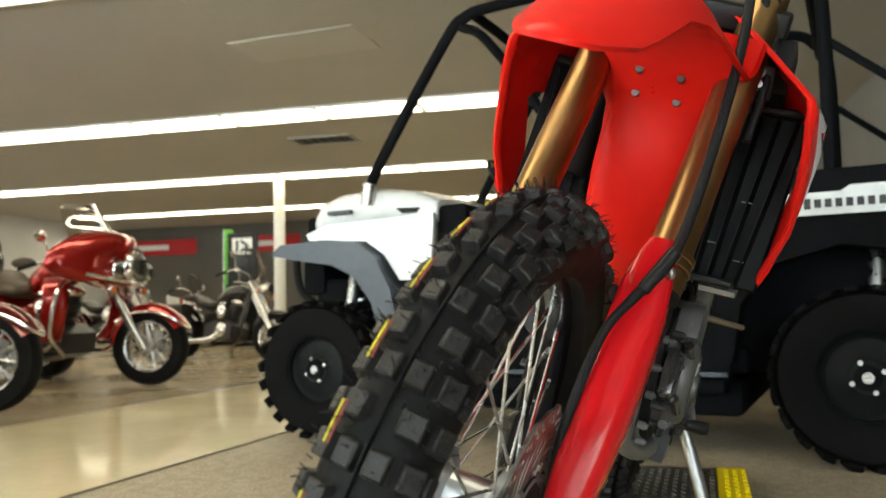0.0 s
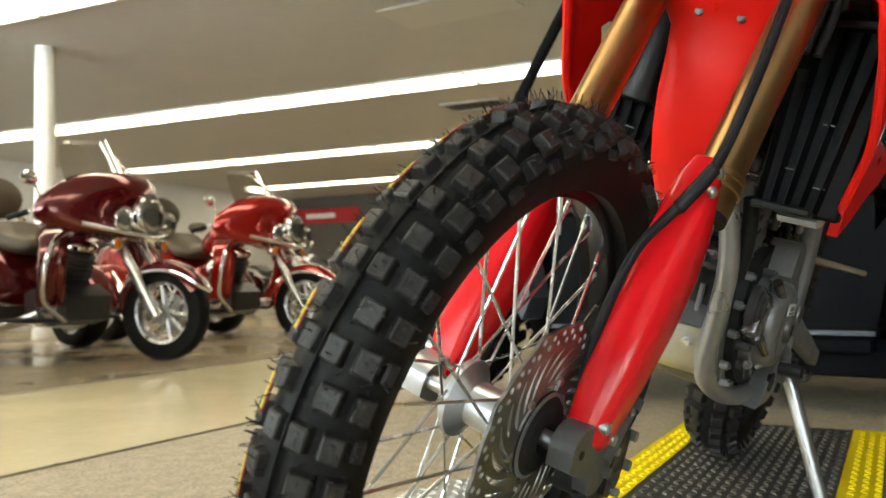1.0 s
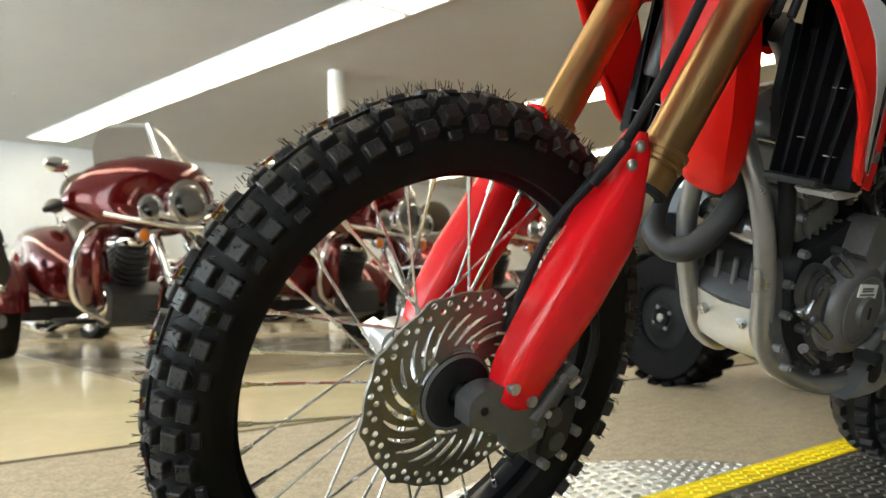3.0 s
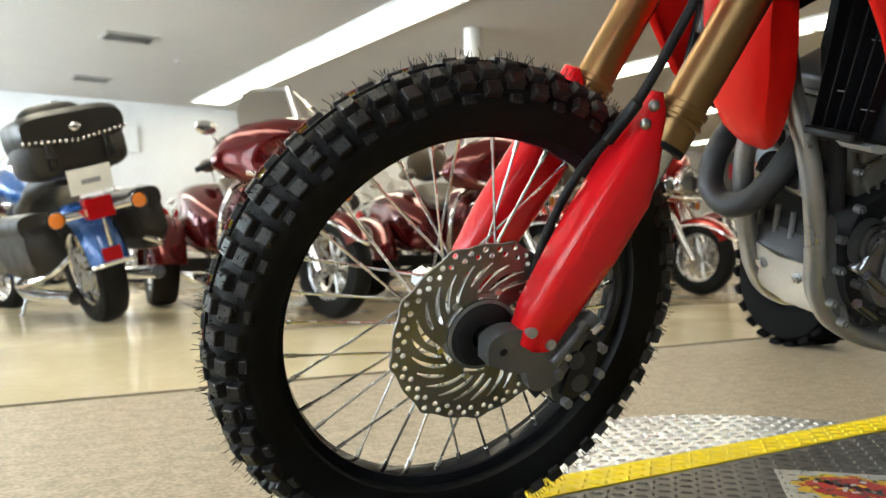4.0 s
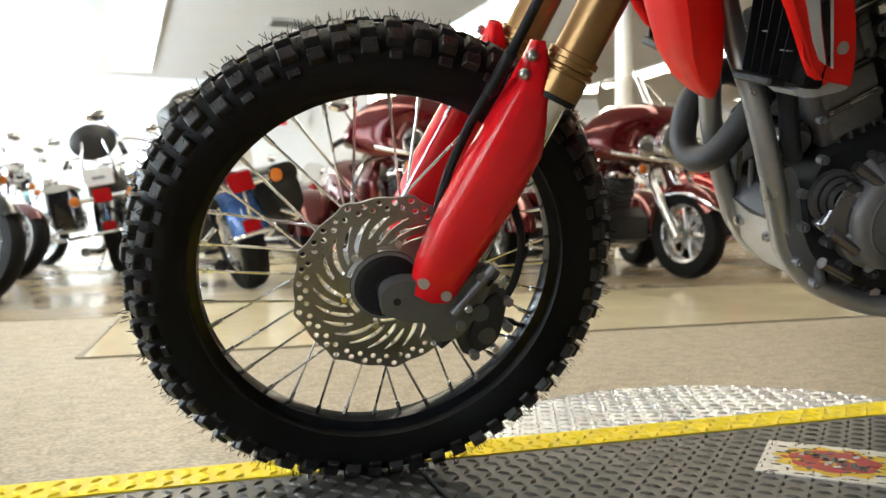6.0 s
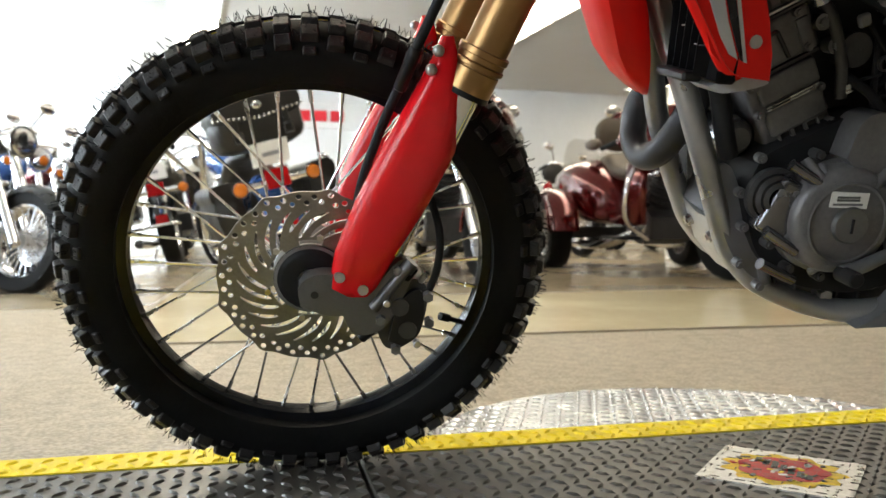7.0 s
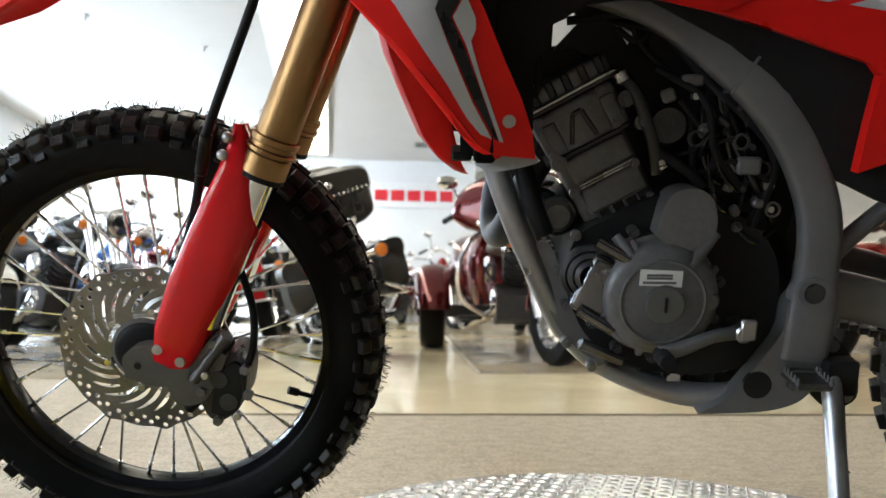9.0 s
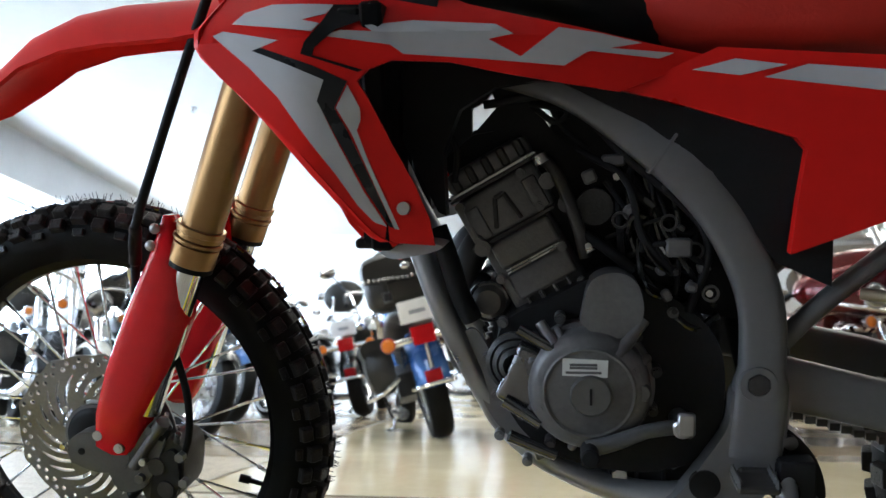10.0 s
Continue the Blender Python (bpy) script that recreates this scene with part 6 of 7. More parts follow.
    ball(bm, (0.26, 0, 1.03), (0.16, 0.05, 0.02))
    part("tank_console", bm, CHROME, tank)
    v_twin(t, 0.28, 0.42)
    # lower leg shields with chrome engine guard
    for s in (-1, 1):
        bm = start()
        secs = [oval((x, s * y, z), (0.09, s * 0.03, 0), (0, 0.04 * s, 0), 16, 3) for x, y, z in ((0.10, 0.26, 0.36), (0.02, 0.30, 0.50), (-0.02, 0.31, 0.66), (0.02, 0.28, 0.80), (0.06, 0.22, 0.86))]
        loft(bm, secs)
        part("leg_shield", bm, paint, t, "glossy red leg shield", 60)
        bm = start()
        tube(bm, [(-0.02, s * 0.10, 0.86), (-0.10, s * 0.32, 0.80), (-0.13, s * 0.42, 0.62), (-0.08, s * 0.40, 0.40), (0.02, s * 0.20, 0.26)], 0.018, 10)
        part("engine_guard", bm, CHROME, t)
        bm = start()
        box(bm, (0.22, s * 0.34, 0.27), (0.44, 0.16, 0.025))
        soften(bm, 0.01, 2)
        part("footboard", bm, MATTE, t, "black rubber footboard")
    # seats
    bm = start()
    secs = [oval((x, 0, z), (0, hw, 0), (0, 0, h), 20, 2.6) for x, z, hw, h in ((0.50, 0.80, 0.10, 0.04), (0.62, 0.77, 0.18, 0.06), (0.82, 0.80, 0.21, 0.08), (0.95, 0.88, 0.21, 0.09), (1.12, 0.90, 0.19, 0.08), (1.24, 0.92, 0.16, 0.05))]
    loft(bm, secs)
    part("seat", bm, BROWN, t, "dark brown studded leather seat", 60)
    bm = start()
    ball(bm, (1.27, 0, 1.16), (0.06, 0.20, 0.16))
    part("backrest", bm, BROWN, t, "padded brown passenger backrest", 60)
    for s in (-1, 1):
        bm = start()
        ball(bm, (1.08, s * 0.27, 1.04), (0.14, 0.06, 0.05))
        part("arm_rest", bm, BROWN, t)
    # rear body
    bm = start()
    secs = [oval((x, 0, z), (0, hw, 0), (0, 0, h), 28, 4) for x, z, hw, h in ((0.72, 0.52, 0.30, 0.16), (0.86, 0.58, 0.42, 0.22), (1.10, 0.64, 0.46, 0.27), (1.40, 0.66, 0.47, 0.28), (1.62, 0.64, 0.46, 0.25), (1.72, 0.60, 0.42, 0.19))]
    loft(bm, secs)
    part("trunk_body", bm, paint, t, "glossy red trunk body", 60)
    for s in (-1, 1):
        w = road_wheel(t, "rear", (1.15, s * 0.60, 0.30), 0.30, 0.20, None, 8, STEEL, rim_r=0.19)
        b2 = arc_fender((1.15, s * 0.60, 0.30), 0.375, 0.27, -8, 178, 0.05)
        fen = part("rear_fender", b2, paint, t, "glossy red rear fender", 60)
        bm = start()
        tube(bm, [(0.765, s * 0.70, 0.32), (0.80, s * 0.72, 0.46), (0.92, s * 0.725, 0.60)], 0.012, 8)
        part("fender_trim", bm, CHROME, fen)
        bm = start()
        ball(bm, (1.62, s * 0.52, 0.66), (0.05, 0.05, 0.09))
        part("tail_lamp", bm, RED_LENS, t)
        exhaust(t, [(0.40, s * 0.16, 0.30), (0.62, s * 0.30, 0.22), (1.0, s * 0.36, 0.20), (1.70, s * 0.36, 0.22)], 0.036)
    bm = start()
    box(bm, (1.15, 0, 0.30), (0.10, 1.0, 0.10))
    part("rear_axle", bm, CAST_DARK, t)
    return t


def cruiser(m, paint, label, bags=True, trunk="", rest=False, steer=0, wall=None, screen=False, hard=False):
    """A two-wheeled cruiser; front axle above the origin, rear axle 1.62 m behind it."""
    t = empty("cruiser_motorcycle", m, label, "motorcycle", "parked cruisers")
    F = Matrix.Translation((0.52, 0, 0)) @ Matrix.Rotation(radians(steer), 4, "Z") @ Matrix.Translation((-0.52, 0, 0))
    road_wheel(t, "front", (0, 0, 0.32), 0.32, 0.12, F, 24, CHROME, wall, rim_r=0.225)
    part("front_fender", put(arc_fender((0, 0, 0.32), 0.355, 0.16, -12, 140, 0.06), F), paint, t, "glossy front fender", 60)
    for s in (-1, 1):
        bm = start()
        rod(bm, (-0.01, s * 0.095, 0.31), (0.44, s * 0.095, 1.02), 0.027, seg=16)
        rod(bm, (-0.02, s * 0.095, 0.29), (0.17, s * 0.095, 0.595), 0.036, seg=16)
        part("fork_leg", put(bm, F), CHROME, t, "chrome fork leg")
        lamp_unit(t, "turn_signal", (0.24, s * 0.22, 0.88), 0.036, AMBER, F)
        bm = start()
        tube(bm, [(0.42, 0, 1.02), (0.44, s * 0.16, 1.10), (0.56, s * 0.34, 1.12), (0.70, s * 0.40, 1.05)], 0.013, 10)
        hb = part("handlebar", put(bm, F), CHROME, t)
        bm = start()
        rod(bm, (0.62, s * 0.375, 1.09), (0.76, s * 0.42, 1.02), 0.019, seg=12)
        part("grip", put(bm, F), MATTE, hb)
        bm = start()
        tube(bm, [(0.55, s * 0.33, 1.12), (0.53, s * 0.38, 1.22), (0.54, s * 0.42, 1.28)], 0.007, 8)
        ball(bm, (0.54, s * 0.45, 1.31), (0.018, 0.07, 0.045))
        part("mirror", put(bm, F), CHROME, t)
    lamp_unit(t, "headlamp", (0.18, 0, 0.94), 0.095, LENS, F, 0.16)
    if screen:
        bm = start()
        secs = []
        for z, x, hw in ((1.02, 0.26, 0.26), (1.20, 0.32, 0.27), (1.40, 0.40, 0.22), (1.48, 0.44, 0.12)):
            secs.append([Vector((x + 0.10 * (k / 6 - 1) ** 2, hw * (k / 6 - 1), z)) for k in range(13)] + [Vector((x + 0.005 + 0.10 * (k / 6 - 1) ** 2, hw * (k / 6 - 1), z)) for k in range(12, -1, -1)])
        loft(bm, secs)
        part("windscreen", put(bm, F), GLASS, t, "clear windscreen", 60)
    bm = start()
    secs = [oval((x, 0, z), (0, hw, 0), (0, 0, h), 20, 2.3) for x, z, hw, h in ((0.46, 0.88, 0.06, 0.05), (0.56, 0.89, 0.13, 0.10), (0.72, 0.86, 0.155, 0.12), (0.90, 0.80, 0.12, 0.09), (1.0, 0.76, 0.06, 0.05))]
    loft(bm, secs)
    part("fuel_tank", bm, paint, t, "glossy fuel tank", 60)
    v_twin(t, 0.74, 0.42)
    bm = start()
    tube(bm, [(0.46, 0, 0.90), (0.50, 0.0, 0.60), (0.56, 0, 0.25), (0.80, 0, 0.20), (1.20, 0, 0.24), (1.55, 0, 0.34)], 0.024, 10)
    part("frame", bm, GLOSS_BLACK, t)
    bm = start()
    secs = [oval((x, 0, z), (0, hw, 0), (0, 0, h), 20, 2.6) for x, z, hw, h in ((0.92, 0.74, 0.09, 0.04), (1.05, 0.70, 0.17, 0.06), (1.22, 0.72, 0.18, 0.07), (1.36, 0.80, 0.16, 0.07), (1.58, 0.83, 0.13, 0.05), (1.70, 0.83, 0.08, 0.03))]
    loft(bm, secs)
    part("seat", bm, LEATHER, t, "black leather seat", 60)
    road_wheel(t, "rear", (1.62, 0, 0.325), 0.325, 0.15, None, 24, CHROME, wall, rim_r=0.21)
    part("rear_fender", arc_fender((1.62, 0, 0.325), 0.375, 0.22, 2, 150, 0.06), paint, t, "glossy rear fender", 60)
    for s in (-1, 1):
        exhaust(t, [(0.70, s * 0.14, 0.36), (0.85, s * 0.20, 0.24), (1.2, s * 0.22, 0.21), (1.95, s * 0.23, 0.23)], 0.038)
        lamp_unit(t, "rear_signal", (1.98, s * 0.22, 0.64), 0.044, AMBER, Matrix.Translation((3.96, 0, 0)) @ Matrix.Scale(-1, 4, (1, 0, 0)))
        bm = start()
        rod(bm, (1.95, 0, 0.64), (1.97, s * 0.20, 0.64), 0.024, seg=12)
        part("signal_bar", bm, CHROME, t)
        if hard:
            bm = start()
            secs = [oval((x, s * 0.33, 0.56 + 0.02 * k), (0, w, 0), (0, 0, h), 20, 5.0) for k, (x, w, h) in enumerate(((1.22, 0.07, 0.12), (1.30, 0.105, 0.175), (1.62, 0.115, 0.19), (1.92, 0.11, 0.185), (1.98, 0.09, 0.16)))]
            loft(bm, secs)
            case = part("hard_case", bm, GLOSS_BLACK, t, "black hard touring case", 60)
            bm = start()
            secs = [oval((x, s * 0.33, 0.775), (0, w, 0), (0, 0, 0.03), 18, 3) for x, w in ((1.26, 0.08), (1.34, 0.118), (1.92, 0.122), (1.99, 0.095))]
            loft(bm, secs)
            part("case_lid", bm, mat("pale_lid_paint", (0.50, 0.48, 0.42), 0.3, vary=0.06, coat=0.5), case, "pale case lid", 60)
            for dy in (-0.085, 0.085):
                bm = start()
                rod(bm, (1.985, s * 0.33 + dy, 0.46), (1.985, s * 0.33 + dy, 0.74), 0.011, seg=8)
                part("case_edge", bm, CHROME, case)
            bm = start()
            tube(bm, [(1.25, s * 0.24, 0.36), (1.55, s * 0.45, 0.36), (1.95, s * 0.44, 0.40), (2.02, s * 0.34, 0.44)], 0.016, 8)
            part("case_guard", bm, CHROME, t)
        elif bags:
            bm = start()
            secs = [oval((x, s * 0.29, 0.52), (0, 0.085, 0), (0, 0, h), 20, 3.2) for x, h in ((1.30, 0.12), (1.36, 0.165), (1.60, 0.175), (1.84, 0.165), (1.90, 0.12))]
            loft(bm, secs)
            bag = part("saddlebag", bm, LEATHER, t, "black leather saddlebag", 60)
            bm = start()
            secs = [oval((x, s * 0.29, 0.64), (0, 0.094, 0), (0, 0, 0.06), 18, 3) for x in (1.31, 1.38, 1.82, 1.90)]
            loft(bm, secs)
            part("bag_lid", bm, LEATHER, bag)
            bm = start()
            tube(bm, [(1.30, s * 0.20, 0.36), (1.60, s * 0.40, 0.34), (1.92, s * 0.30, 0.38), (1.95, s * 0.20, 0.44)], 0.013, 8)
            part("bag_guard", bm, CHROME, t)
    bm = start()
    slab(bm, [(1.96, 0.60), (2.02, 0.60), (2.02, 0.71), (1.95, 0.72)], -0.07, 0.07)
    soften(bm, 0.012, 2)
    part("tail_lamp", bm, RED_LENS, t, "red tail lamp")
    bm = start()
    tube(bm, [(1.93, -0.13, 0.35), (2.005, -0.10, 0.355), (2.015, 0, 0.357), (2.005, 0.10, 0.355), (1.93, 0.13, 0.35)], 0.013, 8)
    rod(bm, (2.012, 0, 0.45), (2.02, 0, 0.60), 0.016, 0.010, 8)
    part("tail_trim", bm, CHROME, t)
    bm = start()
    slab(bm, [(1.985, 0.37), (2.00, 0.37), (2.00, 0.44), (1.985, 0.44)], -0.05, 0.05)
    part("reflector", bm, RED_LENS, t)
    bm = start()
    box(bm, (2.0, 0, 0.805), (0.006, 0.225, 0.135), Matrix.Rotation(radians(14), 4, "Y"))
    plate = part("number_plate", bm, LABEL, t, "white number plate", 0)
    bm = start()
    box(bm, (2.0045, 0, 0.80), (0.003, 0.10, 0.025), Matrix.Rotation(radians(14), 4, "Y"))
    part("grey_bar", bm, mat("plate_print", (0.25, 0.26, 0.28), 0.6), plate, smooth=0)
    if trunk:
        bm = start()
        secs = [oval((x, 0, 1.00), (0, w, 0), (0, 0, h), 24, 4.6) for x, w, h in ((1.62, 0.22, 0.12), (1.66, 0.26, 0.155), (1.80, 0.265, 0.165), (1.94, 0.26, 0.155), (1.98, 0.24, 0.12))]
        loft(bm, secs)
        tr = part("leather_trunk", bm, LEATHER, t, "studded black leather trunk bag", 60)
        bm = start()
        secs = [oval((x, 0, 1.085), (0, w, 0), (0, 0, h), 24, 4.0) for x, w, h in ((1.61, 0.235, 0.085), (1.65, 0.268, 0.105), (1.95, 0.268, 0.105), (1.99, 0.262, 0.075))]
        loft(bm, secs)
        lid = part("trunk_lid", bm, LEATHER, tr)
        for k in range(19):
            u = -1 + k / 9
            bm = start()
            ball(bm, (1.998 - 0.01 * u * u, 0.262 * u, 1.045 - 0.03 * (1 - abs(u))), (0.006, 0.009, 0.009), u=8, v=6)
            part("stud", bm, CHROME, lid)
        bm = start()
        ball(bm, (2.006, 0, 1.085), (0.006, 0.028, 0.022), u=10, v=8)
        part("concho", bm, CHROME, lid)
        for s in (-1, 1):
            bm = start()
            box(bm, (1.992, s * 0.15, 0.97), (0.010, 0.036, 0.15))
            soften(bm, 0.004, 1)
            part("strap", bm, LEATHER, tr)
            bm = start()
            for dz in (-0.028, 0.028):
                box(bm, (2.0, s * 0.15, 0.92 + dz), (0.008, 0.058, 0.010))
            for dy in (-0.025, 0.025):
                box(bm, (2.0, s * 0.15 + dy, 0.92), (0.008, 0.008, 0.05))
            part("buckle", bm, CHROME, tr, smooth=0)
        bm = start()
        tube(bm, [(1.68, -0.16, 1.13), (1.68, -0.10, 1.19), (1.68, 0.10, 1.19), (1.68, 0.16, 1.13)], [0.04, 0.05, 0.05, 0.04], 12)
        part("rolled_backrest", bm, LEATHER, t)
    if rest:
        bm = start()
        ball(bm, (1.74, 0, 1.12), (0.05, 0.19, 0.15))
        part("backrest", bm, LEATHER, t, "padded black backrest", 60)
        bm = start()
        for s in (-1, 1):
            tube(bm, [(1.60, s * 0.12, 0.80), (1.80, s * 0.12, 0.92), (1.80, s * 0.08, 1.12)], 0.010, 8)
        for k in range(3):
            rod(bm, (1.78, -0.12, 0.90), (1.96, -0.10 + 0.1 * k, 0.90), 0.008, seg=8)
        part("sissy_bar", bm, CHROME, t)
    bm = start()
    rod(bm, (0.86, -0.16, 0.24), (0.92, -0.30, 0.012), 0.012, seg=10)
    part("side_stand", bm, CHROME, t)
    return t


def facing(x, y, heading, lean=0):
    """The pose of a vehicle whose nose points to the compass angle heading (0: +x, 90: +y), leaning to its left."""
    return pose(x, y, 0.004, 0, 0, heading + 180) @ pose(0, 0, 0, lean, 0, 0)


# the row of red trikes
trike(facing(1.19, 4.57, -92) @ Matrix.Scale(1.08, 4), MAROON, "dark red three-wheeled touring trike with chrome trim")
trike(facing(3.015, 4.72, -94) @ Matrix.Scale(1.08, 4), MAROON, "dark red touring trike with brown seats")
trike(facing(4.86, 4.956, -96) @ Matrix.Scale(1.08, 4), CANDY, "bright red touring trike with batwing fairing")
# cruisers seen from behind
cruiser(facing(-0.345, 6.43, 103, 16) @ Matrix.Scale(1.12, 4), BLUE, "blue cruiser with studded black leather trunk bag", True, "bag", steer=12, screen=False)
cruiser(facing(-1.05, 9.12, 91, 11) @ Matrix.Scale(1.12, 4), GLOSS_BLACK, "black touring cruiser with padded backrest and hard cases", True, "", True, steer=10, hard=True)
# cruisers facing the aisle along the window side
TEAL = mat("pale_teal_paint", (0.35, 0.58, 0.60), 0.25, vary=0.05, coat=0.7)
cruiser(facing(-2.45, 4.05, -48, 11), CREAM, "cruiser with cream front fender and leather bags", True, "", False, 8, screen=True)
cruiser(facing(-1.60, 4.02, -42, 11), GLOSS_BLACK, "black cruiser with chrome forks", True, "", True, 8)
cruiser(facing(-1.95, 5.55, -52, 11), BLUE, "blue cruiser with chrome forks and spoked wheels", True, "", False, 8, screen=True)
cruiser(facing(-1.95, 6.75, -50, 11), MAROON, "maroon cruiser with whitewall tyres", True, "", True, 8, wall=LABEL)
cruiser(facing(-2.15, 8.1, -50, 11), GLOSS_BLACK, "black cruiser with whitewall tyres", False, "", False, 8, wall=LABEL)
cruiser(facing(-2.15, 9.4, -55, 11), TEAL, "pale teal cruiser with whitewall tyres", True, "", False, 8, wall=LABEL)
# cruisers at the back
cruiser(facing(8.35, 5.3, -105, 11), GLOSS_BLACK, "black cruiser with tall chrome windscreen", True, "", False, 20, screen=True)
cruiser(facing(0.9, 10.4, -80, 11), GLOSS_BLACK, "black naked cruiser near the back wall", False, "", False, 15)
cruiser(facing(0.1, 11.2, -95, 11), CANDY, "red cruiser near the back wall", False, "", False, -15)
cruiser(facing(2.3, 9.8, -95, 11), MAROON, "maroon cruiser near the back wall", True, "", True, 15, screen=True)
cruiser(facing(4.6, 10.0, -95, 11), GLOSS_BLACK, "black cruiser parked behind the trikes", True, "", False, 15, screen=True)
cruiser(facing(7.0, 8.6, -95, 11), CANDY, "red cruiser parked behind the trikes", True, "", True, 15, screen=True)
cruiser(facing(-0.75, 9.4, -85, 11), GLOSS_BLACK, "black cruiser standing behind the blue one", True, "", True, 15, screen=True)
cruiser(facing(-1.15, 10.9, -80, 11), MAROON, "maroon cruiser near the window corner", True, "", False, -15, screen=True)
cruiser(facing(1.7, 8.0, -95, 11), BLUE, "dark blue cruiser behind the trikes", True, "", True, 15)
# second row along the windows and the last rows by the back wall
for x, y, a, paint, label, rest, scr in ((-3.15, 4.7, -50, GLOSS_BLACK, "black cruiser close to the windows", True, True), (-3.25, 6.1, -52, BLUE, "blue cruiser close to the windows", False, True), (-3.3, 7.4, -48, MAROON, "maroon cruiser close to the windows", True, False),
                                         (-3.3, 8.7, -52, GLOSS_BLACK, "black cruiser with screen by the windows", False, True), (-0.3, 12.4, -92, GLOSS_BLACK, "black cruiser in the last row by the wall", True, True), (1.3, 12.3, -88, BLUE, "blue cruiser in the last row by the wall", False, True),
                                         (2.9, 12.0, -95, GLOSS_BLACK, "black cruiser with bags by the back wall", True, False), (3.5, 8.3, -95, GLOSS_BLACK, "black cruiser with padded rest behind the trikes", True, True), (5.4, 8.6, -92, MAROON, "maroon cruiser with screen behind the trikes", False, True)):
    cruiser(facing(x, y, a, 11), paint, label, True, "", rest, 12, screen=scr)
cruiser(facing(9.6, 8.2, -100, 11), MAROON, "maroon cruiser parked behind the trikes", True, "", False, 15)
cruiser(facing(11.8, 7.4, -100, 11), GLOSS_BLACK, "black cruiser parked by the far wall", False, "", False, 15)
cruiser(facing(13.6, 10.0, -105, 11), CANDY, "red cruiser parked by the far wall", True, "", False, 15, screen=True)
cruiser(facing(10.5, 11.5, -100, 11), CANDY, "red cruiser in the last row", True, "", False, 15, screen=True)


# ---------------------------------------------------------------- utility vehicle
TRUCK_RUBBER = mat("dull_tyre_rubber", (0.007, 0.007, 0.0076), 0.75, vary=0.3, scale=14, spec=0.06, bump=0.1, bump_scale=180)
WHEEL_STEEL = mat("dark_painted_steel", (0.009, 0.010, 0.012), 0.5, vary=0.15, spec=0.15)


